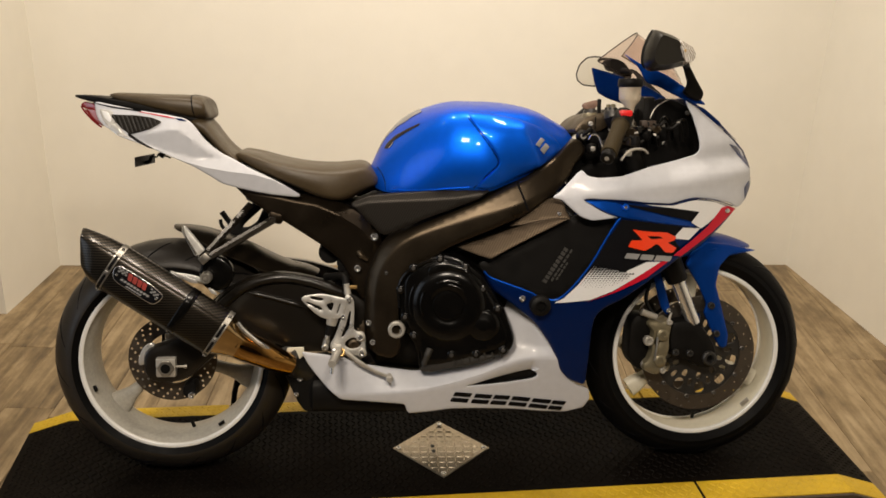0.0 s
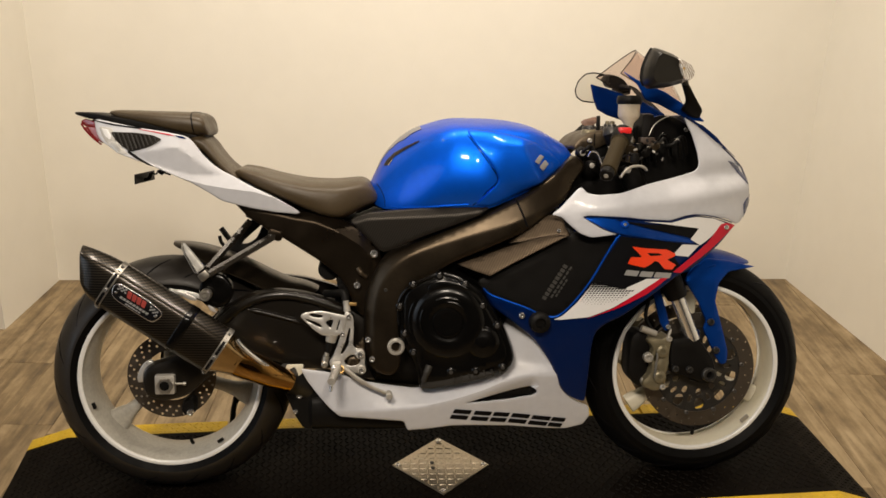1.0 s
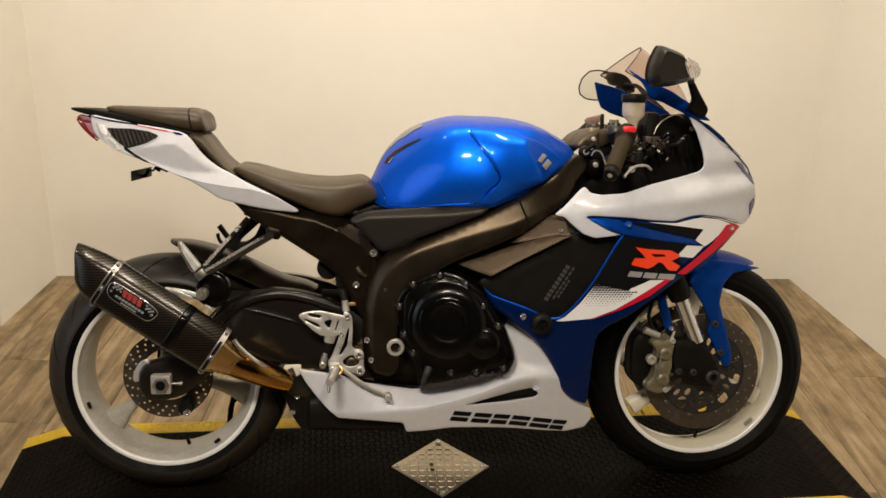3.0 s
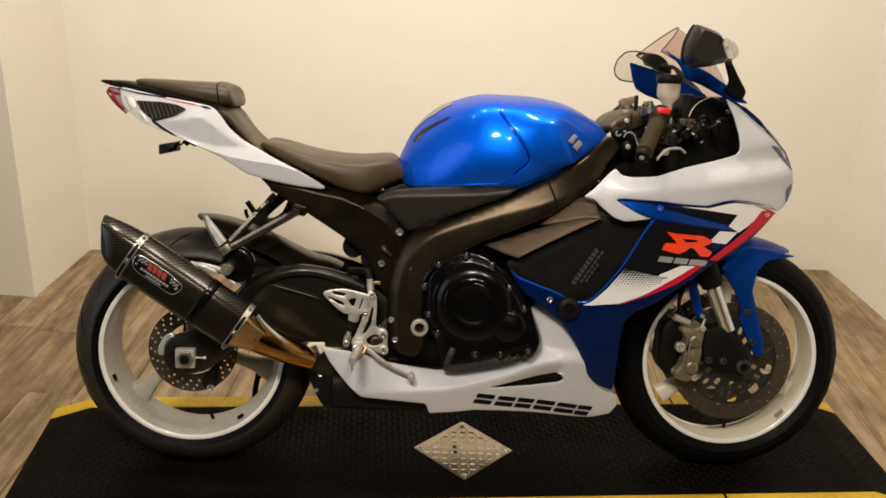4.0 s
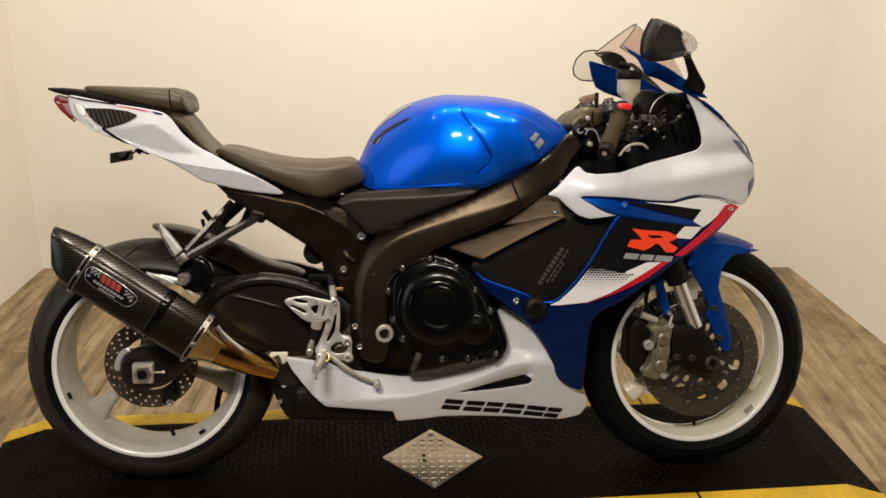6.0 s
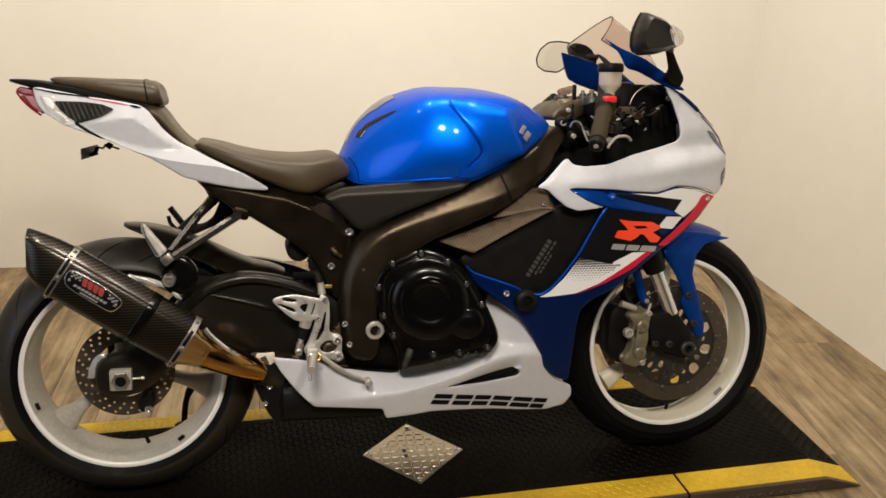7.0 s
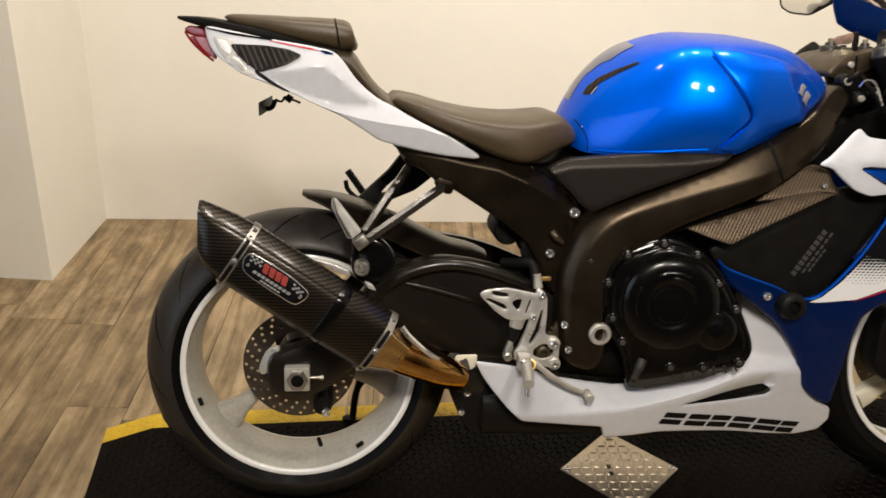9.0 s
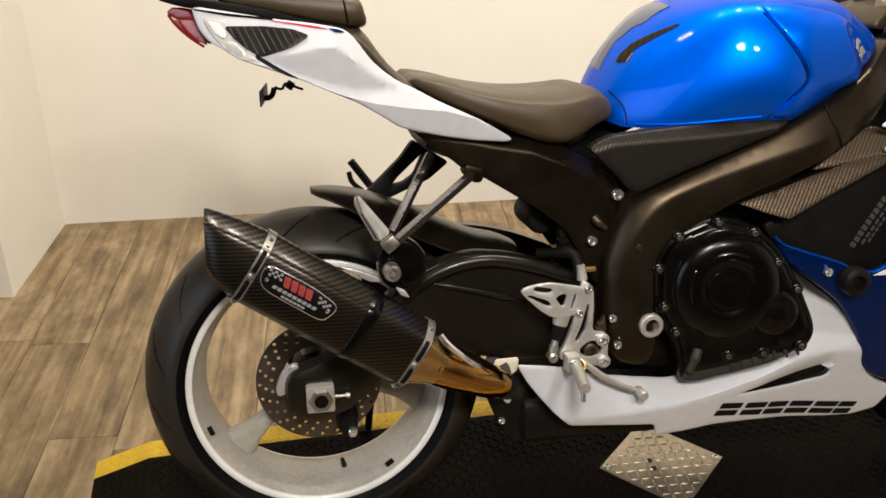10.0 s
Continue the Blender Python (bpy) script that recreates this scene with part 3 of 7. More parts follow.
def on_mat(u, v):
    return U0 + 0.01 < u < U3 - 0.01 and V1 + 0.004 < v < V2 - 0.004 and abs(u - PLATE_LOCAL.x) + abs(v - PLATE_LOCAL.y) > 0.14


def on_yellow(u, v):
    return U0 + 0.02 < u < U3 - 0.02 and all(abs(u - j) > 0.006 for j in JOINTS)


studs = part("studs", tread_bm(on_mat, U0 + 0.01, U3 - 0.01, V1 + 0.010, V2 - 0.008, 0.0165, 0.019, 0.006, 0.0022, lambda u, v: top_at(u)), MAT_RUBBER, platform, "raised diamond studs", False)
tagged(studs, kind="stuff")
near_studs = tread_bm(on_yellow, U0 + 0.02, U3 - 0.02, V0 + 0.016, V1 - 0.008, 0.0165, 0.017, 0.006, 0.0014, lambda u, v: top_at(u) + 0.0005)
far_studs = tread_bm(on_yellow, U0 + 0.02, U3 - 0.02, V2 + 0.010, V3 - 0.008, 0.0165, 0.017, 0.006, 0.0014, lambda u, v: top_at(u) + 0.0005)
tagged(part("border_studs", joined(near_studs, far_studs), YELLOW, platform, "", False), kind="stuff")
skirt = tread_bm(lambda u, v: U1 < u < U2 and -0.016 < v < 0.014, U1, U2, -0.008, 0.012, 0.0165, 0.017, 0.006, 0.0018, lambda u, v: 0.0)
bmesh.ops.transform(skirt, matrix=Matrix.Translation((0, V0 - 0.006, 0)) @ Matrix.Rotation(radians(90), 4, "X"), verts=skirt.verts)
tagged(part("skirt_studs", skirt, RAMP_DARK, platform, "", False), kind="stuff")

plate = tagged(new("tread_plate"), "worn square alloy tread plate on the black rubber platform", "metal plate")
plate.matrix_world = Matrix.Translation((0.711, -0.038, MAT_TOP)) @ Matrix.Rotation(radians(45 + 2), 4, "Z")
HS = 0.0945
part("plate_sheet", box_bm((-HS, -HS, 0.0005), (HS, HS, 0.004), 0.001), TREAD, plate)
part("plate_studs", tread_bm(lambda u, v: abs(u) < HS - 0.004 and abs(v) < HS - 0.004, -HS + 0.012, HS, -HS + 0.012, HS, 0.0172, 0.0205, 0.006, 0.0022, lambda u, v: 0.004), TREAD, plate, "raised tread lozenges", False)
for a, b in ((-1, -1), (1, 1), (-1, 1), (1, -1)):
    part("screw", lathe_bm([(0.007, 0.004), (0.007, 0.006), (0.0045, 0.0068), (0.0025, 0.0055), (0, 0.0055)], (a * (HS - 0.011), b * (HS - 0.011), 0), "z", 16), CHROME, plate)

for x, y in ((-0.012, 0.022), (-0.028, 0.004)):
    part("rivet", lathe_bm([(0.006, 0.004), (0.006, 0.0062), (0.003, 0.0068), (0, 0.0068)], (x, y, 0), "z", 14), DARKSTEEL, plate)

# ---- the motorcycle ----
bike = tagged(new("motorcycle"), "blue and white sport motorcycle leaning on its side stand", "motorcycle")
bike.matrix_world = pose(0.008, -0.125, 0.0215, -13.0, 0, 3.9)

SIDE_X = curve_at([0.3, 0.45, 0.75, 0.92, 1.1, 1.25, 1.4, 1.48, 1.55], [0.15, 0.165, 0.195, 0.232, 0.25, 0.226, 0.162, 0.105, 0.05])


def side(x, z):
    """The outer face of the right-hand fairing."""
    w = SIDE_X(x)
    if z > 0.73:
        w *= 1 - 0.3 * min(1, (z - 0.73) / 0.22) ** 1.3
    elif z < 0.55:
        w *= 1 - 0.24 * min(1, (0.55 - z) / 0.28) ** 1.6
    return -w


CREASE = curve_at([0.33, 0.45, 0.57, 0.66, 0.78, 0.87, 0.95, 1.06], [0.243, 0.243, 0.246, 0.257, 0.29, 0.325, 0.33, 0.3])
LOW_X = curve_at([0.33, 0.45, 0.7, 0.85, 0.95, 1.06], [0.178, 0.187, 0.192, 0.198, 0.2, 0.185])


def low_side(x, z):
    """The belly fairing: turned under below its crease, leaning in above it, with a scoop over the vent slot."""
    c = CREASE(x)
    d = z - c
    up = float(np.interp(x, [0.34, 0.46, 0.56, 0.66, 0.83, 0.98], [-0.02, 0.08, 0.50, 0.95, 0.85, 0.10]))
    r = math.sqrt(d * d + 0.000006)
    w = LOW_X(x) - ((up - 0.40) / 2 * d + (up + 0.40) / 2 * r)
    if z > 0.36:
        w = w + (z - 0.36) * 0.4
    if 0.75 < x < 0.93:
        f = (x - 0.75) / 0.165 if x < 0.915 else (0.93 - x) / 0.015
        above = z - (0.262 + 0.215 * (x - 0.75))
        if above > -0.004:
            w -= 0.011 * f * max(0, 1 - max(0, above) / (0.008 + 0.022 * f))
    return -w


def deeper(f, d):
    return lambda x, z: f(x, z) + d


# wheels


def wheel(name, xc, radius, half, rim_half, disc_r, spoke_angles, label, crown=RUBBER, paint=WHEELPAINT):
    c = (xc, 0, radius)
    fl = 0.2275
    q = 0.9 if rim_half > 0.06 else 0.32
    prof = [(fl, -rim_half), (fl - 0.003, -rim_half - 0.0025), (fl - 0.010, -rim_half - 0.0015), (fl - 0.0125 * q, -rim_half + 0.010), (fl - 0.019 * q, -rim_half + 0.018), (fl - 0.027 * q, -rim_half * 0.5), (fl - 0.031 * q, -rim_half * 0.2),
            (fl - 0.031 * q, rim_half * 0.2), (fl - 0.027 * q, rim_half * 0.5), (fl - 0.019 * q, rim_half - 0.016), (fl - 0.0125 * q, rim_half - 0.007), (fl - 0.010, rim_half + 0.0015), (fl - 0.003, rim_half + 0.0025), (fl, rim_half),
            (fl - 0.006, rim_half - 0.006), (fl - 0.010, rim_half * 0.5), (fl - 0.014, 0), (fl - 0.010, -rim_half * 0.5), (fl - 0.006, -rim_half + 0.006)]
    rim = part(name, lathe_bm(prof, c, "y", 96, True), paint, bike, label)
    for s in (-1, 1):
        part("rim_lip", lathe_bm([(fl + 0.001, s * (rim_half - 0.002)), (fl + 0.0005, s * (rim_half + 0.0028)), (fl - 0.003, s * (rim_half + 0.0045)), (fl - 0.008, s * (rim_half + 0.0038)), (fl - 0.0105, s * (rim_half + 0.0012)), (fl - 0.0105, s * (rim_half - 0.003))], c, "y", 96, True), LIP_PAINT, rim, "bright white rim lip")
    t = []
    for k in range(15):
        a = radians(-112 + 224 * k / 14)
        t.append((radius - half + half * math.cos(a) * (1 if abs(a) < 1.57 else 1.6), half * math.sin(a)))
    t = [(fl - 0.002, -rim_half + 0.004), (fl + 0.006, -rim_half - 0.001), *[(max(r, fl + 0.008), y) for r, y in t if r > fl + 0.008], (fl + 0.006, rim_half + 0.001), (fl - 0.002, rim_half - 0.004)]
    tyre = part("tyre", lathe_bm(t, c, "y", 128, True), RUBBER, rim, "black sport tyre")
    band = [(radius - half + (half + 0.0012) * math.cos(radians(b)), (half + 0.0012) * math.sin(radians(b))) for b in range(-66, 67, 6)]
    part("tread_band", lathe_bm(band + [(r - 0.004, y) for r, y in band[::-1]], c, "y", 128, True), crown, rim, "tread band")
    # tread grooves: shallow dark cuts laid along the shoulder
    for k in range(16):
        a0 = 2 * math.pi * k / 16
        for s in (-1, 1):
            pts = []
            for q in range(6):
                f = q / 5
                ang = a0 + s * 0.05 + f * 0.34
                b = radians(14 + 50 * f)
                r, y = radius - half + (half + 0.001) * math.cos(b) - 0.0008, s * half * math.sin(b)
                pts.append((xc + r * math.cos(ang), y, radius + r * math.sin(ang)))
            part("tread_groove", tube_bm(pts, [0.0008, 0.0022, 0.0028, 0.0028, 0.002, 0.0006], 6), DECAL_BLACK, rim)
    flare = 0.052 if rim_half > 0.06 else 0.012
    for ang in spoke_angles:
        rings = []
        for q in range(9):
            f = q / 8
            r = 0.035 + f * (fl - 0.026 - 0.035)
            wdt = 0.023 - 0.010 * math.sin(math.pi * min(1, f * 1.15)) + flare * max(0, f - 0.78)
            dep = 0.030 - 0.012 * f
            ring = []
            for k in range(16):
                u = 2 * math.pi * k / 16
                s, d = wdt * math.copysign(abs(math.cos(u)) ** 0.7, math.cos(u)), dep * math.copysign(abs(math.sin(u)) ** 0.7, math.sin(u))
                aa = radians(ang)
                ring.append((xc + r * math.cos(aa) - s * math.sin(aa), d, radius + r * math.sin(aa) + s * math.cos(aa)))
            rings.append(ring)
        part("spoke", lofted(rings), paint, rim)
    part("hub", lathe_bm([(0.0, -0.06), (0.03, -0.06), (0.034, -0.05), (0.045, -0.035), (0.048, 0), (0.045, 0.035), (0.034, 0.05), (0.03, 0.06), (0, 0.06)], c, "y", 40), BLACK, rim)
    va = radians(spoke_angles[0] + 60)
    p = Vector((xc + (fl - 0.03) * math.cos(va), -0.012, radius + (fl - 0.03) * math.sin(va)))
    part("valve", tube_bm([p, p + Vector((-0.02 * math.cos(va), -0.012, -0.02 * math.sin(va)))], [0.005, 0.004], 10), BLACK, rim)
    return rim


def circle(cx, cz, r, n=12, start=0.0):
    return [Vector((cx + r * math.cos(start + 2 * math.pi * k / n), cz + r * math.sin(start + 2 * math.pi * k / n))) for k in range(n)]


def drilled_disc(cx, cz, y, r_out, r_in, holes_n, rows, thick=0.005, bore=0.0034):
    hs = []
    for k in range(holes_n):
        a = 2 * math.pi * k / holes_n
        for q, rr in enumerate(rows):
            b = a + q * 2 * math.pi / holes_n / len(rows)
            hs.append(circle(cx + rr * math.cos(b), cz + rr * math.sin(b), bore, 7))
    hs.append(circle(cx, cz, r_in, 48))
    return panel_bm(circle(cx, cz, r_out, 72), y, thick, 0, 0.02, hs, 0.0)


RR, XR, FR, XF = 0.302, 0.0115, 0.299, 1.385
rear = wheel("rear_wheel", XR, RR, 0.095, 0.074, 0.11, (221, 341, 101), "white cast three-spoke rear wheel, dusty and with shade in its paint", TREAD_RUBBER, DUSTY_SHADED_WHEEL)
front = wheel("front_wheel", XF, FR, 0.060, 0.050, 0.155, (214, 334, 94), "white cast three-spoke front wheel")
part("brake_disc", drilled_disc(XR, RR + 0.004, -0.062, 0.110, 0.066, 24, (0.104, 0.094, 0.083)), DISC, rear, "drilled steel brake disc")
front_disc = part("brake_disc", drilled_disc(XF, FR, -0.066, 0.155, 0.116, 24, (0.149, 0.134), 0.005, 0.0025), DISC, front, "drilled steel brake disc")
mirrored(front_disc)
carrier_holes = [circle(XF, FR, 0.034, 32)]
for k in range(10):
    a = 2 * math.pi * k / 10 + 0.1
    for r0, r1, wide, off in ((0.080, 0.111, 0.0150, 0.314), (0.054, 0.073, 0.0085, 0.314), (0.072, 0.093, 0.0070, 0.0)):
        hole = []
        for r, w in ((r0, 0.55), ((r0 + r1) / 2, 1.0), (r1, 0.75)):
            hole.append((r, w * wide / r))
        ring = [(r, -w) for r, w in hole] + [(r, w) for r, w in hole[::-1]]
        carrier_holes.append([Vector((XF + r * math.cos(a + off + w), FR + r * math.sin(a + off + w))) for r, w in ring])
carrier = part("disc_carrier", panel_bm(circle(XF, FR, 0.1185, 60), -0.0635, 0.006, 0.0, 0.012, carrier_holes, 0.004), DARKSTEEL, front, "black cut-out disc carrier")
for k in range(10):
    a = 2 * math.pi * k / 10 + 0.1
    part("bobbin", lathe_bm([(0.0065, -0.062), (0.0065, -0.069), (0.004, -0.0705), (0.003, -0.0685), (0, -0.0685)], (XF + 0.121 * math.cos(a), 0, FR + 0.121 * math.sin(a)), "y", 14), DULL_BOLT, front)

bolt_mesh = part("bolt", lathe_bm([(0.0075, 0.004), (0.0075, -0.004), (0.006, -0.0055), (0.0038, -0.0055), (0.0032, -0.002), (0, -0.002)], (0, 0, 0), "y", 14), CHROME, bike)
bolt_mesh.matrix_basis = Matrix.Translation((0.512, -0.158, 0.639))


def bolt(x, y, z, s=1.0, mat=None, parent=None):
    o = share(bolt_mesh, Matrix.Translation((x, y, z)) @ Matrix.Scale(s, 4), parent)
    if mat:
        o.data = o.data.copy()
        o.data.materials[0] = mat
    return o


# swingarm, rear axle, hugger
swing_out = [(-0.05, 0.30), (-0.045, 0.345), (0.03, 0.37), (0.10, 0.43), (0.151, 0.492), (0.214, 0.524), (0.277, 0.537), (0.341, 0.529), (0.407, 0.511), (0.48, 0.48), (0.53, 0.43), (0.52, 0.37), (0.48, 0.331), (0.337, 0.333), (0.25, 0.36), (0.13, 0.33), (0.06, 0.268), (0.0, 0.255), (-0.04, 0.27)]
swingarm = part("swingarm", panel_bm(swing_out, -0.128, 0.036, 0.014, 0.02), SWING, bike, "black swingarm with arched brace")
mirrored(swingarm)
part("swingarm_brace", tube_bm(smooth_path([(0.13, -0.127, 0.44), (0.2, -0.132, 0.50), (0.28, -0.134, 0.525), (0.36, -0.132, 0.515), (0.47, -0.128, 0.475)], 6), 0.012, 12), SWING, bike)
part("swingarm_ridge", tube_bm(smooth_path([(0.199, -0.129, 0.492), (0.254, -0.129, 0.479), (0.308, -0.129, 0.464), (0.363, -0.129, 0.446)], 5), [0.002] * 3 + [0.0065] * 10 + [0.002] * 3, 10), SWING, bike)
part("axle_block", box_bm((-0.014, -0.146, 0.281), (0.034, -0.118, 0.329), 0.005), CAST, bike, "square alloy axle block")
part("axle_nut", lathe_bm([(0.0205, -0.143), (0.0205, -0.150), (0.0185, -0.153), (0.0125, -0.153), (0.0115, -0.151)], (0.011, 0, 0.305), "y", 6, False), STEEL, bike, "hollow hexagon axle nut", False)
part("axle_bore", lathe_bm([(0.0118, -0.1535), (0.0105, -0.1538), (0, -0.1532)], (0.011, 0, 0.305), "y", 24), VOID, bike)
part("chain_adjuster", tube_bm([(0.03, -0.138, 0.306), (0.052, -0.138, 0.306), (0.053, -0.138, 0.306), (0.060, -0.138, 0.306)], [0.003, 0.003, 0.005, 0.005], 10), STEEL, bike)
part("rear_caliper", puff_bm([(0.035, 0.215), (0.06, 0.205), (0.078, 0.222), (0.075, 0.26), (0.04, 0.25)], -0.10, -0.05, 5, 0.7), BLACK, bike)
bolt(0.063, -0.107, 0.222, 1.1)
part("speed_sensor_guard", panel_bm([(-0.06, 0.33), (-0.045, 0.355), (-0.02, 0.36), (-0.03, 0.335), (-0.05, 0.30), (-0.065, 0.305)], -0.11, 0.01, 0.003, 0.02), ALLOY, bike)


def arch_bm(xc, zc, rad, half, a0, a1, drop, n=28, tip=0.3):
    """A mudguard: a curved skin round a wheel, rolled over at its sides."""
    rings = []
    for i in range(n + 1):
        f = i / n
        a = radians(a0 + (a1 - a0) * f)
        r0 = rad(math.degrees(a)) if callable(rad) else rad
        w = half * (tip + (1 - tip) * min(1, f / 0.3) ** 0.6)
        ring = []
        for lay in (0, 1):
            seq = range(11) if lay == 0 else range(10, -1, -1)
            for k in seq:
                s = -1 + 2 * k / 10
                r = r0 - drop * min(1, 0.12 + f / 0.45) * abs(s) ** 3.0 - lay * 0.004
                ring.append((xc + r * math.cos(a), w * s, zc + r * math.sin(a)))
        rings.append(ring)
    return lofted(rings)


part("rear_hugger", arch_bm(0, 0.308, curve_at([28, 32, 38, 56, 85], [0.44, 0.42, 0.385, 0.348, 0.334]), 0.085, 87, 29, 0.035, 28, 0.2), SATIN, bike, "dark satin rear hugger mudguard")

# exhaust
PITCH = radians(34.3)
AX, AN = Vector((math.cos(PITCH), 0, -math.sin(PITCH))), Vector((math.sin(PITCH), 0, math.cos(PITCH)))
E0 = Vector((-0.0797, -0.214, 0.5722))
# the silencer's section from its crest round the outside, the foot and the inside: height and depth
CAN = ((0.0605, 0.022), (0.0565, 0.036), (0.0430, 0.0570), (0.0355, 0.0635), (0.0, 0.0665), (-0.036, 0.0640), (-0.0435, 0.0580), (-0.0565, 0.034), (-0.0612, 0.016), (-0.0620, 0.0), (-0.056, -0.03), (-0.035, -0.050), (0.0, -0.055), (0.028, -0.045), (0.046, -0.022), (0.0565, 0.004))


SECTION = dense(soft([Vector((-o, v)) for v, o in CAN], 0.006, 2), 0.009)


def can_ring(s, hi, lo, wy, shear=0.0, dy=0.0):
    """A ring at s along the silencer, hi above and lo below its middle and wy deep."""
    ring = []
    for p in SECTION:
        v = p[1] / 0.062
        ring.append(E0 + AX * (s + shear * v) + AN * ((hi if v > 0 else lo) * v) + Vector((0, wy * p[0] / 0.0665 + dy, 0)))
    return ring


muffler = part("muffler", lofted([can_ring(s, h, h, w) for s, h, w in ((0.0, 0.0605, 0.0645), (0.006, 0.062, 0.0665), (0.10, 0.0625, 0.067), (0.19, 0.0625, 0.067), (0.276, 0.062, 0.0665), (0.287, 0.060, 0.064))]), CARBON, bike, "carbon fibre silencer with steel straps")
part("end_cap", lofted([can_ring(0.0, 0.0605, 0.0605, 0.0645), can_ring(-0.03, 0.0570, 0.0585, 0.0625, -0.008), can_ring(-0.055, 0.0500, 0.0530, 0.057, -0.018), can_ring(-0.072, 0.0440, 0.0470, 0.050, -0.026), can_ring(-0.077, 0.0410, 0.0440, 0.046, -0.027),
                        can_ring(-0.074, 0.0360, 0.0390, 0.041, -0.026), can_ring(-0.03, 0.030, 0.030, 0.030)]), CARBON, muffler, "tapered carbon end cap")


def strap_bm(s0, wide, grow):
    """A flat band round the silencer."""
    return lofted([can_ring(s0 + d, h, h, w) for d, h, w in ((-wide / 2, 0.0625, 0.067), (-wide / 2, 0.0625 + grow, 0.067 + grow), (wide / 2, 0.0625 + grow, 0.067 + grow), (wide / 2, 0.0625, 0.067))], True, False)


for s0, grow in ((0.0, 0.0014), (0.283, 0.0016)):
    part("strap", strap_bm(s0, 0.013, grow), STEEL, muffler, "polished steel strap")
    for v, o in ((0.053, 0.043), (-0.004, 0.068), (-0.0555, 0.039)):
        p = E0 + AX * s0 + AN * v + Vector((0, -o, 0))
        part("rivet", lathe_bm([(0.0046, 0.004), (0.0046, -0.002), (0.003, -0.0045), (0, -0.0045)], p, "y", 12), CHROME, muffler)
part("clamp_band", lofted([can_ring(0.176, 0.0632, 0.0632, 0.0678), can_ring(0.177, 0.0640, 0.0640, 0.0686), can_ring(0.196, 0.0640, 0.0640, 0.0686), can_ring(0.197, 0.0632, 0.0632, 0.0678)], True, False), GLOSS, muffler, "black hanger clamp")


CAN_O = curve_at([-0.062, -0.0565, -0.0435, -0.036, 0.0, 0.0355, 0.043, 0.057, 0.062], [0.004, 0.034, 0.0575, 0.0636, 0.0665, 0.0630, 0.0565, 0.033, 0.004])


def can_y(x, z):
    p = Vector((x, 0, z)) - Vector((E0.x, 0, E0.z))
    return E0.y - CAN_O(p.dot(AN)) - 0.0004


def on_can(pts, off=0.0):
    """Points given along and across the silencer."""
    return [((E0 + AX * s + AN * v).x, (E0 + AX * s + AN * v).z) for s, v in pts]


for s0 in (0.0, 0.283):
    for v0, v1 in ((-0.050, -0.010), (0.003, 0.046)):
        part("strap_slot", panel_bm(on_can([(s0 - 0.0034, v0), (s0 + 0.0034, v0), (s0 + 0.0034, v1), (s0 - 0.0034, v1)]), deeper(can_y, -0.0024), 0.0012, 0, 0.006, (), 0.002), DECAL_BLACK, muffler)

badge_o = [(0.010, 0.019), (0.017, 0.0262), (0.056, 0.0278), (0.094, 0.0272), (0.130, 0.0215), (0.135, 0.013), (0.128, -0.008), (0.118, -0.0130), (0.070, -0.0130), (0.030, -0.0118), (0.0165, -0.0068), (0.0095, 0.008)]
part("badge_rim", panel_bm(on_can(badge_o), deeper(can_y, -0.0022), 0.003, 0.001, 0.012, (), 0.005), CHROME, muffler)
part("badge", panel_bm(on_can([(0.072 + (s - 0.072) * 0.965, 0.0073 + (v - 0.0073) * 0.90) for s, v in badge_o]), deeper(can_y, -0.0031), 0.002, 0.0004, 0.012, (), 0.005), DECAL_BLACK, muffler, "black maker's plate")
for k in range(4):
    s0 = 0.042 + 0.0122 * k
    part("badge_block", panel_bm(on_can([(s0, 0.0225), (s0 + 0.0106, 0.0232), (s0 + 0.0146, 0.0074), (s0 + 0.0050, 0.0070)]), deeper(can_y, -0.0037), 0.001, 0, 0.01, (), 0.0012), FADED_RED, muffler)
for s0, v0, tilt in ((0.017, 0.0225, 0.05), (0.101, 0.0205, -0.18)):
    for i in range(5):
        for j in range(3):
            if (i + j) % 2 == 0:
                sa, va = s0 + 0.0044 * i + 0.001 * j, v0 - 0.0036 * j + tilt * 0.0044 * i
                part("badge_check", panel_bm(on_can([(sa, va), (sa + 0.0043, va + 0.0003), (sa + 0.0052, va - 0.0032), (sa + 0.001, va - 0.0035)]), deeper(can_y, -0.0037), 0.0008, 0, 0.01, (), 0.0002), DECAL_GREY, muffler)
for s0, s1, v, h, n in ((0.034, 0.108, 0.0005, 0.0050, 9), (0.052, 0.092, -0.0068, 0.0034, 6)):
    for k in range(n):
        a, b = s0 + (s1 - s0) * k / n, s0 + (s1 - s0) * (k + 0.78) / n
        part("badge_bar", panel_bm(on_can([(a + 0.0008, v + h / 2), (b + 0.0008, v + h / 2), (b - 0.0004, v - h / 2), (a - 0.0004, v - h / 2)]), deeper(can_y, -0.0037), 0.0008, 0, 0.01, (), 0.0004), DECAL_GREY, muffler)
for s, v in ((0.0215, 0.0050), (0.1225, 0.0060)):
    p = on_can([(s, v)])[0]
    part("badge_rivet", lathe_bm([(0.003, 0.002), (0.003, -0.002), (0, -0.0032)], (p[0], can_y(*p) - 0.0032, p[1]), "y", 10), CHROME, muffler)
P0 = E0 + AX * 0.287
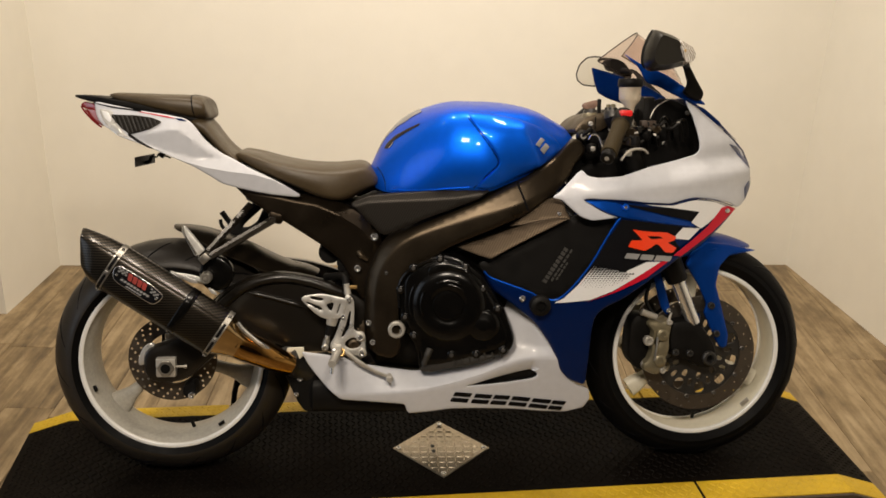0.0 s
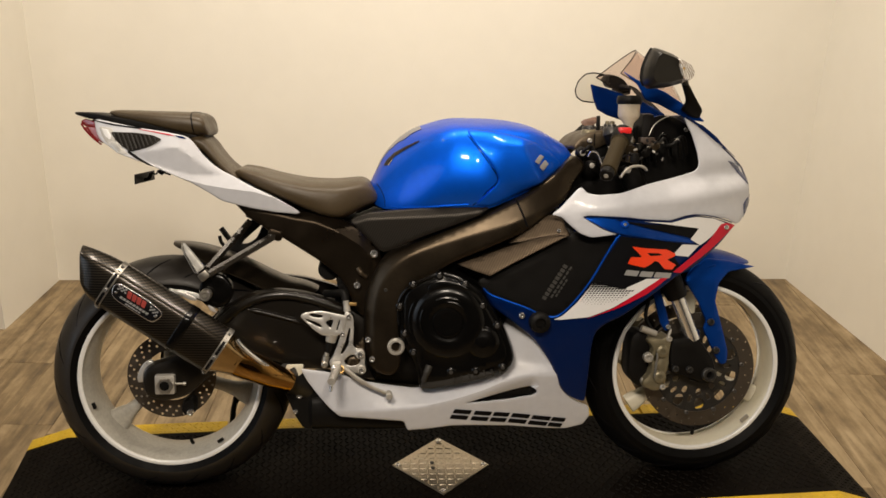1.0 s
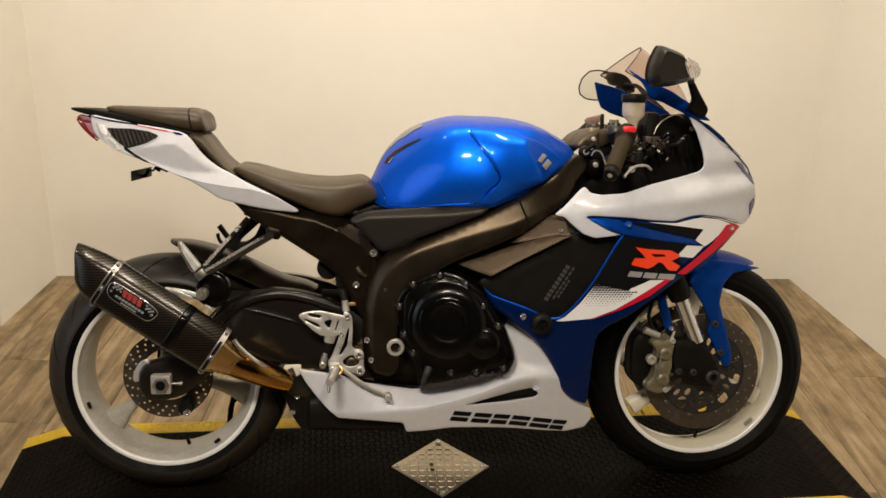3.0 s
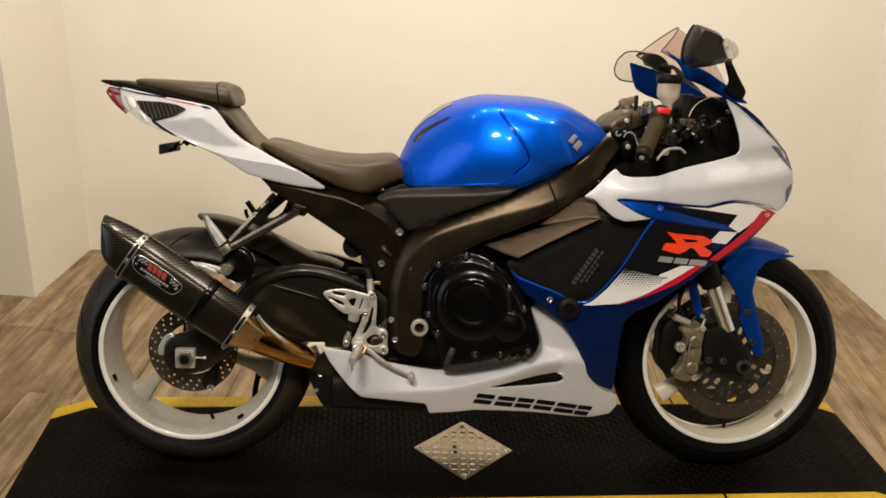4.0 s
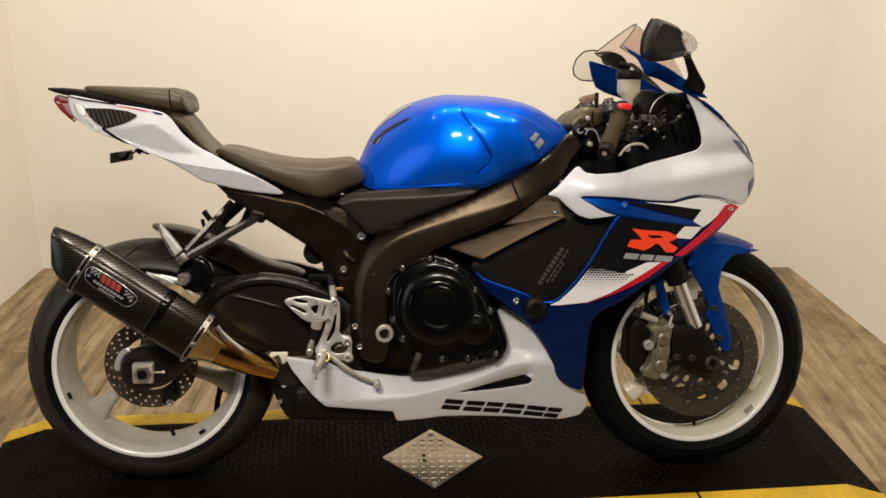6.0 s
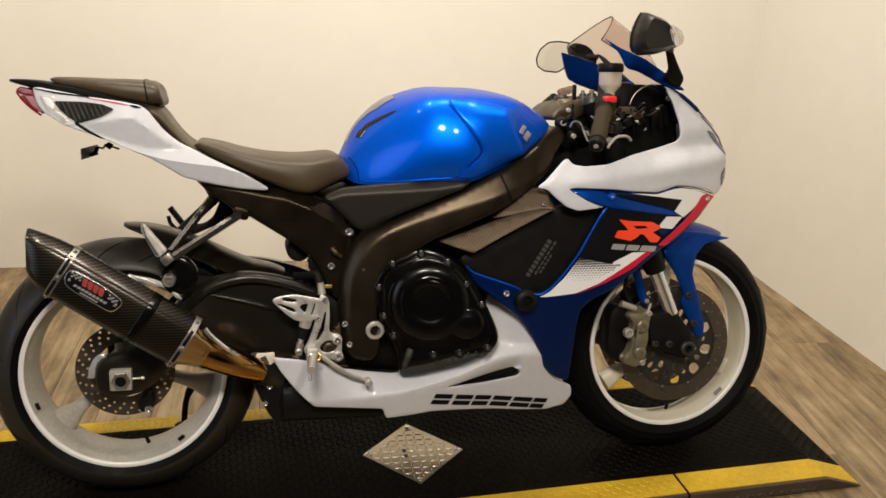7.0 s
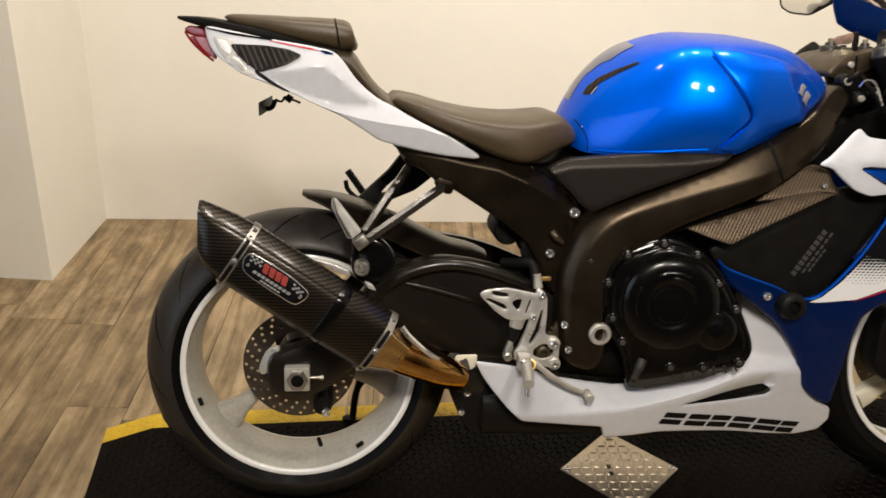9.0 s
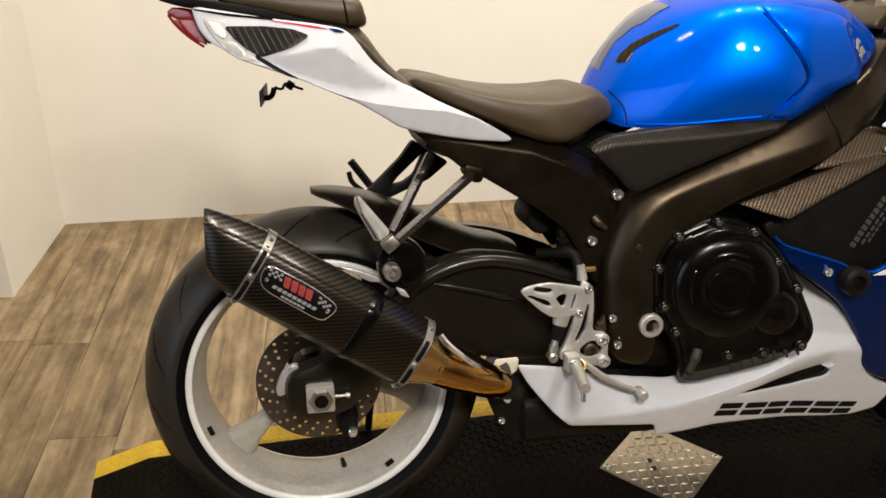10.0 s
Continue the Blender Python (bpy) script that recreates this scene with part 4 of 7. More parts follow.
collar = part("outlet_cone", lofted([can_ring(0.284, 0.0585, 0.0585, 0.062), can_ring(0.292, 0.0565, 0.0565, 0.059), can_ring(0.312, 0.046, 0.047, 0.050, 0.0, 0.001), can_ring(0.332, 0.0385, 0.040, 0.0415, 0.0, 0.003), can_ring(0.340, 0.0365, 0.038, 0.039, 0.0, 0.004)]), PALE_TITANIUM, muffler, "straw-coloured titanium outlet cone")
PIPE = smooth_path([P0 + AX * 0.042 + Vector((0, 0.003, -0.001)), P0 + AX * 0.06 + Vector((0, 0.005, -0.001)), Vector((0.243, -0.203, 0.358)), Vector((0.276, -0.192, 0.338)), Vector((0.312, -0.17, 0.316))], 6)
part("exhaust_pipe", tube_bm(PIPE, np.interp(np.arange(25), [0, 1, 6, 12, 18, 24], [0.0385, 0.0395, 0.0375, 0.035, 0.031, 0.027]).tolist(), 28), BRONZE, bike, "heat-tinted bronze exhaust pipe")
part("pipe_flange", tube_bm([PIPE[0] - AX * 0.004, PIPE[0] + AX * 0.004], 0.0415, 28), PALE_TITANIUM, bike, "welded pipe flange")
part("pipe_seam", tube_bm([p + Vector((0, -0.030 + 0.0006 * i, 0.021 - 0.0004 * i)) for i, p in enumerate(PIPE[2:22])], 0.0016, 6), DARKSTEEL, bike)
part("link_pipe", tube_bm(smooth_path([(0.303, -0.170, 0.335), (0.325, -0.13, 0.30), (0.40, -0.07, 0.25)], 5), 0.029, 20), DARKSTEEL, bike)
part("pipe_spring", tube_bm(smooth_path([(0.200, -0.243, 0.440), (0.212, -0.247, 0.424), (0.242, -0.238, 0.393), (0.268, -0.218, 0.368)], 5), 0.0055, 8), CHROME, bike)
for tongue in ([(0.047, 0.564), (0.080, 0.553), (0.106, 0.542), (0.111, 0.533), (0.094, 0.535), (0.067, 0.550)], [(0.133, 0.523), (0.147, 0.517), (0.155, 0.504), (0.140, 0.510)]):
    part("muffler_bracket", panel_bm(tongue, -0.240, 0.006, 0.0012, 0.012, (), 0.002), ALLOY, bike, "polished silencer bracket tongue")
part("bracket_bolt", lathe_bm([(0.0135, -0.22), (0.0135, -0.243), (0.0115, -0.246), (0.008, -0.246), (0.007, -0.242), (0.005, -0.242), (0.004, -0.247), (0, -0.247)], (0.129, 0, 0.546), "y", 24), STEEL, bike)
part("exhaust_shield", panel_bm([(0.285, 0.318), (0.312, 0.326), (0.325, 0.322), (0.338, 0.295), (0.350, 0.318), (0.372, 0.285), (0.43, 0.215), (0.40, 0.19), (0.35, 0.175), (0.33, 0.2), (0.312, 0.24), (0.292, 0.29)], -0.13, 0.02, 0.006, 0.02), BLACK, bike)
bolt(0.335, -0.134, 0.268, 0.9)
bolt(0.325, -0.134, 0.228, 0.8)
part("heat_shield_tab", panel_bm([(0.306, 0.357), (0.348, 0.358), (0.346, 0.335), (0.326, 0.322), (0.305, 0.33)], -0.165, 0.003, 0.001, 0.01, (), 0.003), WHEELPAINT, bike, "torn cream heat shield tab")

def past(line, x, z):
    """Signed distance from a line of points, positive to its left."""
    best, sign = 9.0, 1
    for (ax, az), (bx, bz) in zip(line, line[1:]):
        dx, dz = bx - ax, bz - az
        t = min(1, max(0, ((x - ax) * dx + (z - az) * dz) / (dx * dx + dz * dz)))
        ex, ez = x - ax - t * dx, z - az - t * dz
        d = math.hypot(ex, ez)
        if d < best:
            best, sign = d, (1 if dx * ez - dz * ex > 0 else -1)
    return best * sign


# passenger peg brackets
def strut(a, b, r0, r1, mat=None, name="peg_bracket"):
    """A flattened bar with six faces."""
    return part(name, tube_bm([a, b], [r0, r1], 6, True, 0.75), mat or STRUT, bike, "dark forged peg bracket", False)


strut((0.216, -0.090, 0.700), (0.132, -0.222, 0.604), 0.0105, 0.0095)
strut((0.290, -0.115, 0.676), (0.138, -0.230, 0.594), 0.0105, 0.0095)
part("strut_foot", panel_bm([(0.268, 0.690), (0.300, 0.680), (0.297, 0.658), (0.284, 0.656), (0.262, 0.674)], -0.130, 0.026, 0.004, 0.012, (), 0.004), DARK_SATIN, bike)
part("far_peg_bracket", panel_bm([(0.213, 0.701), (0.280, 0.656), (0.243, 0.626), (0.157, 0.590), (0.122, 0.597), (0.124, 0.608), (0.188, 0.668)], 0.09, 0.02, 0.003, 0.010, [[(0.232, 0.677), (0.213, 0.636), (0.192, 0.621), (0.171, 0.618), (0.180, 0.630)]], 0.004), BLACK, bike, "black passenger peg bracket")
part("hanger_plate", panel_bm([(0.118, 0.590), (0.142, 0.596), (0.170, 0.586), (0.190, 0.560), (0.186, 0.530), (0.166, 0.512), (0.140, 0.508), (0.118, 0.520), (0.108, 0.545)], -0.216, 0.03, 0.008, 0.012, (), 0.008), GLOSS, bike, "black silencer hanger plate")
peg_out = [(0.0775, 0.666), (0.084, 0.668), (0.089, 0.662), (0.1285, 0.6105), (0.113, 0.5985), (0.1045, 0.596), (0.0765, 0.653)]
PEG_FOLD = [(0.0800, 0.670), (0.0870, 0.6445), (0.1145, 0.597)]


def peg_side(x, z):
    """Two faces: the tread leaning up, the other turned back."""
    d = past(PEG_FOLD, x, z)
    return -0.240 + (0.12 * d if d > 0 else -1.0 * d)


peg = part("passenger_peg", panel_bm(peg_out, peg_side, 0.012, 0.0015, 0.006, (), 0.002, (PEG_FOLD,)), ALLOY, bike, "folded alloy passenger peg")
part("peg_rib", tube_bm([(x, peg_side(x, z) - 0.0005, z) for x, z in PEG_FOLD], 0.0015, 8), CHROME, peg)
part("peg_slot", panel_bm([(0.0835, 0.6435), (0.0860, 0.642), (0.1095, 0.600), (0.1060, 0.6005)], deeper(peg_side, -0.0008), 0.002, 0.0004, 0.005, (), 0.001), DARKSTEEL, peg, "dark slot")
part("peg_hinge", box_bm((-0.0095, -0.012, -0.012), (0.0095, 0.012, 0.012), 0.003, Matrix.Translation((0.1275, -0.234, 0.592)) @ Matrix.Rotation(radians(52), 4, "Y")), STEEL, bike)
part("passenger_peg", tube_bm([Vector((0.104, 0.2, 0.65)).lerp(Vector((0.141, 0.2, 0.598)), k / 18) for k in range(19)], [0.0085 if k % 2 else 0.007 for k in range(19)], 12), BLACK, bike, "ribbed black passenger peg folded up")
part("peg_hook", tube_bm(smooth_path([(0.10, 0.2, 0.628), (0.103, 0.2, 0.612), (0.112, 0.2, 0.60), (0.125, 0.2, 0.589)], 4), 0.005, 8), BLACK, bike)

# tail
TAIL_X = curve_at([-0.2, -0.155, -0.10, -0.045, 0.05, 0.15, 0.25, 0.345], [0.05, 0.088, 0.140, 0.161, 0.165, 0.160, 0.154, 0.148])
RIDGE_PTS = [(-0.155, 0.912), (-0.117, 0.885), (-0.086, 0.870), (-0.042, 0.859), (0.015, 0.834), (0.079, 0.809), (0.125, 0.796), (0.170, 0.788), (0.236, 0.779), (0.302, 0.759), (0.344, 0.738)]
FACET_LOW = [(-0.045, 0.871), (-0.007, 0.850), (0.041, 0.832), (0.093, 0.818), (0.158, 0.8185)]
FACET_TOP = [(-0.045, 0.871), (-0.002, 0.876), (0.043, 0.884), (0.066, 0.884), (0.100, 0.856), (0.126, 0.835), (0.158, 0.8185)]


def line_at(pts):
    xs, zs = [p[0] for p in pts], [p[1] for p in pts]
    return lambda x: float(np.interp(x, xs, zs))


TAIL_RIDGE, FACET_LO, FACET_HI = line_at(RIDGE_PTS), line_at(FACET_LOW), line_at(FACET_TOP)


def tail_side(x, z):
    """The tail's flank: turned under below its ridge, leaning in above it, with one upright facet let into it."""
    c = TAIL_RIDGE(x)
    w = TAIL_X(x)
    if z < c:
        return -(w - 0.30 * (c - z))
    tall = 0.0
    if -0.045 < x < 0.158:
        tall = min(max(0, z - FACET_LO(x)), max(0, FACET_HI(x) - FACET_LO(x)))
    return -(w - 0.48 * (z - c - tall) + 0.16 * tall)


tail_out = [(-0.149, 0.949), (-0.126, 0.945), (-0.080, 0.937), (-0.031, 0.928), (0.029, 0.920), (0.077, 0.911), (0.092, 0.900), (0.104, 0.884), (0.117, 0.865), (0.136, 0.846), (0.160, 0.828), (0.182, 0.818), (0.221, 0.796), (0.282, 0.767), (0.323, 0.744), (0.344, 0.730), (0.338, 0.724), (0.282, 0.729), (0.231, 0.738), (0.191, 0.748), (0.158, 0.757), (0.138, 0.772), (0.095, 0.799), (0.048, 0.820), (0.005, 0.839), (-0.038, 0.855), (-0.081, 0.870), (-0.102, 0.885), (-0.121, 0.894), (-0.137, 0.911), (-0.145, 0.933)]
tail = part("tail_fairing", panel_bm(tail_out, tail_side, 0.005, 0.0035, 0.008, (), 0.006, (*fold_lines(RIDGE_PTS, 0.004), FACET_LOW, FACET_TOP)), WHITE, bike, "pearl white tail fairing")
mirrored(tail)
INSET = [(-0.099, 0.918), (-0.038, 0.917), (0.003, 0.912), (0.028, 0.902), (-0.001, 0.885), (-0.047, 0.872), (-0.071, 0.888), (-0.089, 0.905)]
inset = part("tail_inset", panel_bm(INSET, deeper(tail_side, -0.004), 0.004, 0.001, 0.008, (), 0.004), CARBON_WIDE, bike, "dark ribbed air outlet")
mirrored(inset)
for k in range(11):
    line = [Vector((-0.092 + 0.0105 * k + 0.022 * q / 12, 0, 0.919 - 0.046 * q / 12)) for q in range(13)]
    line = [p for p in line if inside(np.array(INSET), p.x, p.z) and min((p - Vector((q[0], 0, q[1]))).length for q in INSET) > 0.002]
    if len(line) > 2:
        mirrored(part("outlet_rib", tube_bm([(p.x, tail_side(p.x, p.z) - 0.0045, p.z) for p in line], 0.0017, 6), DARKSTEEL, bike))
signal = part("tail_signal_lens", panel_bm([(-0.131, 0.931), (-0.094, 0.927), (-0.089, 0.905), (-0.066, 0.881), (-0.047, 0.863), (-0.079, 0.869), (-0.100, 0.885), (-0.117, 0.902), (-0.129, 0.921)], deeper(tail_side, -0.002), 0.004, 0.003, 0.012, (), 0.004), LENS, bike, "clear turn signal lens")
mirrored(signal)
mirrored(part("reflector", panel_bm([(-0.124, 0.926), (-0.107, 0.924), (-0.095, 0.908), (-0.098, 0.899), (-0.114, 0.909)], deeper(tail_side, -0.0035), 0.002, 0.0008, 0.006, (), 0.002), DECAL_WHITE, bike, "bright reflector in the signal lens"))
mirrored(part("reflector", panel_bm([(-0.096, 0.896), (-0.086, 0.896), (-0.066, 0.877), (-0.080, 0.874), (-0.098, 0.888)], deeper(tail_side, -0.0035), 0.002, 0.0008, 0.006, (), 0.002), ALLOY, bike))
edge = part("tail_edge", panel_bm([(-0.054, 0.877), (-0.045, 0.872), (-0.019, 0.855), (0.010, 0.838), (-0.006, 0.842), (-0.029, 0.854), (-0.054, 0.870)], deeper(tail_side, -0.001), 0.003, 0.001, 0.012, (), 0.003), BLACK, bike)
mirrored(edge)
stripe_red = part("tail_stripe", panel_bm([(-0.030, 0.9255), (0.005, 0.9205), (0.043, 0.9145), (0.058, 0.910), (0.041, 0.9118), (0.006, 0.918), (-0.027, 0.9238)], deeper(tail_side, -0.001), 0.001, 0, 0.012, (), 0.002), DECAL_RED, bike)
mirrored(stripe_red)
stripe_blue = part("tail_stripe", panel_bm([(0.055, 0.912), (0.071, 0.910), (0.082, 0.905), (0.076, 0.904), (0.064, 0.906)], deeper(tail_side, -0.001), 0.001, 0, 0.012, (), 0.002), BLUE_DARK, bike)
mirrored(stripe_blue)
line = part("tail_line", panel_bm([(-0.147, 0.945), (-0.095, 0.937), (-0.025, 0.928), (-0.025, 0.925), (-0.095, 0.933), (-0.142, 0.942)], deeper(tail_side, -0.001), 0.001, 0, 0.012, (), 0.001), DECAL_BLACK, bike)
mirrored(line)
TAIL_END = lambda x, z: -(0.046 + 0.5 * (x + 0.19))
lamp = part("tail_lamp", panel_bm([(-0.190, 0.940), (-0.178, 0.948), (-0.150, 0.942), (-0.143, 0.926), (-0.178, 0.930)], TAIL_END, 0.012, 0.003, 0.006, (), 0.003), REDLENS, bike, "red tail lamp")
lamp_low = part("tail_lamp_lower", panel_bm([(-0.180, 0.929), (-0.146, 0.928), (-0.140, 0.912), (-0.130, 0.897), (-0.128, 0.888), (-0.152, 0.900), (-0.171, 0.918)], TAIL_END, 0.010, 0.002, 0.006, (), 0.003), PINKLENS, bike, "pale red lower tail lens")
lamp_rim = part("tail_lamp_rim", tube_bm(smooth_path([(x, TAIL_END(x, z) - 0.001, z) for x, z in ((-0.186, 0.936), (-0.173, 0.918), (-0.152, 0.899), (-0.134, 0.887))], 4), 0.0022, 8), REDLENS, bike)
lamp_rib = part("tail_lamp_rib", tube_bm(smooth_path([(x, TAIL_END(x, z) - 0.002, z) for x, z in ((-0.170, 0.927), (-0.158, 0.910), (-0.141, 0.894))], 4), 0.0016, 8), REDLENS, bike)
mirrored(lamp_rim)
mirrored(lamp_rib)
mirrored(lamp_low)
mirrored(lamp)
part("undertail", body_bm(-0.18, 0.33, curve_at([-0.18, -0.1, 0.07, 0.12, 0.2, 0.33], [0.936, 0.925, 0.9, 0.84, 0.79, 0.735]), curve_at([-0.18, -0.1, 0.0, 0.1, 0.2, 0.33], [0.915, 0.892, 0.852, 0.81, 0.765, 0.732]), lambda x: TAIL_X(x) - 0.055, 18, 3.0, 0.02), BLACK, bike)
part("tail_top", body_bm(-0.20, 0.11, curve_at([-0.2, -0.15, -0.1, 0.05, 0.11], [0.964, 0.963, 0.955, 0.930, 0.905]), curve_at([-0.2, -0.17, -0.1, 0.0, 0.07, 0.11], [0.958, 0.949, 0.936, 0.92, 0.905, 0.89]), curve_at([-0.2, -0.15, -0.05, 0.05, 0.11], [0.055, 0.078, 0.092, 0.09, 0.085]), 18, 6.0, 0.004), BLACK, bike, "flat black tail deck")
PAD_T = curve_at([-0.116, -0.1, 0.0, 0.1, 0.13], [0.966, 0.970, 0.968, 0.964, 0.958])
PAD_B = curve_at([-0.116, -0.098, -0.05, 0.0, 0.061, 0.1, 0.13], [0.962, 0.951, 0.939, 0.926, 0.911, 0.905, 0.905])
pad_w = curve_at([-0.116, -0.06, 0.03, 0.13], [0.07, 0.09, 0.104, 0.104])
pad = part("passenger_seat", body_bm(-0.116, 0.104, PAD_T, PAD_B, pad_w, 20, 3.6, 0.006), VINYL, bike, "small dark vinyl passenger seat pad")
rings = []
for k in range(11):
    f = k / 10
    x = 0.086 + 0.031 * math.sin(f * math.pi / 2)
    g = max(0.03, math.cos(f * math.pi / 2)) ** 0.25
    mid, h = 0.9365 - 0.003 * f, 0.0295 * g
    rings.append([(x - 0.006 * math.sin(a), 0.1065 * (0.75 + 0.25 * g) * math.copysign(abs(math.cos(a)) ** 0.5, math.cos(a)), mid + h * math.copysign(abs(math.sin(a)) ** 0.7, math.sin(a))) for a in (2 * math.pi * q / 32 for q in range(32))])
part("pad_seam", tube_bm([Vector(p) + Vector((0.001, 0, 0)) for p in rings[0]], 0.0016, 6), DECAL_BLACK, pad)
part("pad_bolster", lofted(rings), VINYL, pad, "rounded front roll of the pad")
part("seat_cowl", body_bm(0.075, 0.2, curve_at([0.075, 0.1, 0.117, 0.13, 0.147, 0.168, 0.2], [0.915, 0.915, 0.905, 0.886, 0.861, 0.838, 0.815]), curve_at([0.075, 0.1, 0.13, 0.16, 0.2], [0.88, 0.87, 0.84, 0.815, 0.79]), curve_at([0.075, 0.12, 0.2], [0.095, 0.098, 0.115]), 14, 3.0, 0.012), VINYL, bike)
part("seat", body_bm(0.178, 0.536, curve_at([0.178, 0.195, 0.23, 0.29, 0.354, 0.417, 0.46, 0.49, 0.51, 0.536], [0.820, 0.833, 0.828, 0.812, 0.801, 0.798, 0.801, 0.804, 0.797, 0.768]), curve_at([0.178, 0.2, 0.231, 0.294, 0.336, 0.368, 0.4, 0.437, 0.463, 0.494, 0.536], [0.82, 0.806, 0.787, 0.759, 0.74, 0.726, 0.714, 0.708, 0.715, 0.731, 0.75]), curve_at([0.178, 0.25, 0.34, 0.44, 0.536], [0.10, 0.135, 0.15, 0.145, 0.10]), 36, 4.2, 0.018, seg=40), VINYL, bike, "dark brown-black vinyl rider seat")
plate = part("plate_bracket", box_bm((-0.0015, -0.086, -0.012), (0.0015, 0.086, 0.012), 0.001, Matrix.Translation((-0.049, -0.010, 0.804)) @ Matrix.Rotation(radians(-2.8), 4, "Z")), BLACK, bike, "small black licence bracket")
part("plate_clamp", box_bm((-0.0065, -0.008, -0.0065), (0.0065, 0.008, 0.0065), 0.002, Matrix.Translation((-0.005, -0.022, 0.8185)) @ Matrix.Rotation(radians(35), 4, "Y")), BLACK, plate)
part("plate_hook", tube_bm(smooth_path([(-0.048, -0.02, 0.799), (-0.041, -0.02, 0.799), (-0.035, -0.02, 0.804), (-0.031, -0.02, 0.815)], 4), 0.0045, 8), BLACK, plate)
part("plate_arm", tube_bm(smooth_path([(-0.031, -0.02, 0.816), (-0.019, -0.02, 0.8125), (-0.013, -0.02, 0.821), (-0.005, -0.02, 0.8185), (0.016, -0.02, 0.8105)], 4), 0.0022, 8), BLACK, plate)

# subframe cover and frame
sub_out = [(0.181, 0.751), (0.221, 0.743), (0.261, 0.736), (0.341, 0.731), (0.381, 0.727), (0.437, 0.712), (0.478, 0.690), (0.520, 0.655), (0.532, 0.642), (0.540, 0.610), (0.530, 0.560), (0.525, 0.480), (0.490, 0.470), (0.470, 0.500), (0.459, 0.530), (0.438, 0.568), (0.393, 0.605), (0.340, 0.639), (0.297, 0.666), (0.279, 0.672), (0.260, 0.684), (0.246, 0.697), (0.216, 0.715)]
SUB_CREASE = [(0.181, 0.747), (0.221, 0.733), (0.274, 0.724), (0.327, 0.712), (0.381, 0.703), (0.435, 0.681), (0.489, 0.646), (0.515, 0.620)]
sub_fold = line_at(SUB_CREASE)


def sub_side(x, z):
    """Upright below the fold, leaning in under the seat above it."""
    return -(0.118 + 0.085 * (x - 0.2)) + 0.75 * max(0, z - sub_fold(x)) if x < 0.515 else -(0.1448 - 0.55 * (x - 0.515)) + 0.5 * max(0, z - 0.62)


cover = part("subframe_cover", panel_bm(sub_out, sub_side, 0.02, 0.004, 0.012, (), 0.006, fold_lines(SUB_CREASE)), DARK_SATIN, bike, "matt black subframe cover")
mirrored(cover)
part("subframe_core", body_bm(0.2, 0.56, curve_at([0.2, 0.36, 0.46, 0.56], [0.74, 0.73, 0.705, 0.74]), curve_at([0.2, 0.35, 0.45, 0.56], [0.71, 0.65, 0.59, 0.5]), lambda x: 0.11, 10, 4), BLACK, bike)
bolt(0.479, -0.152, 0.551, 1.1)
part("fuel_fitting", tube_bm(smooth_path([(0.482, -0.150, 0.592), (0.490, -0.156, 0.582), (0.502, -0.152, 0.572)], 4), [0.007] * 5 + [0.005] * 4, 10), BROWN_ALLOY, bike, "small brass hose fitting")
for x, z in ((0.440, 0.560), (0.442, 0.547), (0.446, 0.536), (0.449, 0.524)):
    part("hose_boot", lathe_bm([(0.010, -0.125), (0.0125, -0.120), (0.0125, -0.112), (0.010, -0.108), (0, -0.108)], (x, 0, z), "y", 16), BLACK, bike)
part("shock_hose", tube_bm(smooth_path([(0.460, -0.10, 0.590), (0.448, -0.11, 0.547), (0.429, -0.10, 0.494)], 6), 0.010, 12), BLACK, bike)
part("canister", lathe_bm([(0, -0.15), (0.024, -0.15), (0.028, -0.145), (0.028, -0.06), (0, -0.06)], (0.410, 0.06, 0.580), "y", 28), BLACK, bike, "black canister")
SIDE_FOLD = [(0.466, 0.704), (0.503, 0.716), (0.570, 0.720), (0.651, 0.724), (0.720, 0.729), (0.776, 0.738)]
side_fold = line_at(SIDE_FOLD)
side_cover = part("carbon_side_cover", panel_bm([(0.463, 0.711), (0.480, 0.722), (0.503, 0.731), (0.570, 0.738), (0.706, 0.748), (0.795, 0.748), (0.772, 0.728), (0.706, 0.702), (0.625, 0.671), (0.557, 0.641), (0.543, 0.637), (0.532, 0.643), (0.496, 0.679)], lambda x, z: -(0.181 + 0.10 * (x - 0.5)) + 0.55 * max(0, z - side_fold(x)), 0.02, 0.003, 0.010, (), 0.003, fold_lines(SIDE_FOLD)), CARBON_WIDE, bike, "carbon-look side cover under the tank")
mirrored(side_cover)

FRAME_Y = curve_at([0.49, 0.55, 0.7, 0.85, 0.95, 1.04], [0.180, 0.188, 0.200, 0.213, 0.192, 0.135])
SPAR_FOLD = [(p.x, p.z) for p in smooth_path([(x, 0, z) for x, z in [(0.535, 0.300), (0.522, 0.380), (0.519, 0.442), (0.522, 0.497), (0.532, 0.546), (0.555, 0.587), (0.591, 0.621), (0.651, 0.648), (0.746, 0.678), (0.814, 0.699), (0.882, 0.722), (0.957, 0.757), (1.018, 0.798), (1.060, 0.835)]], 4)]


def spar_side(x, z):
    """The spar's face, with a broad chamfer outside its fold."""
    k = 0.62 - 0.24 * min(1, max(0, (x - 0.6) / 0.15))
    d = past(SPAR_FOLD, x, z)
    return -FRAME_Y(x) + k * (d + math.sqrt(d * d + 0.00001)) / 2


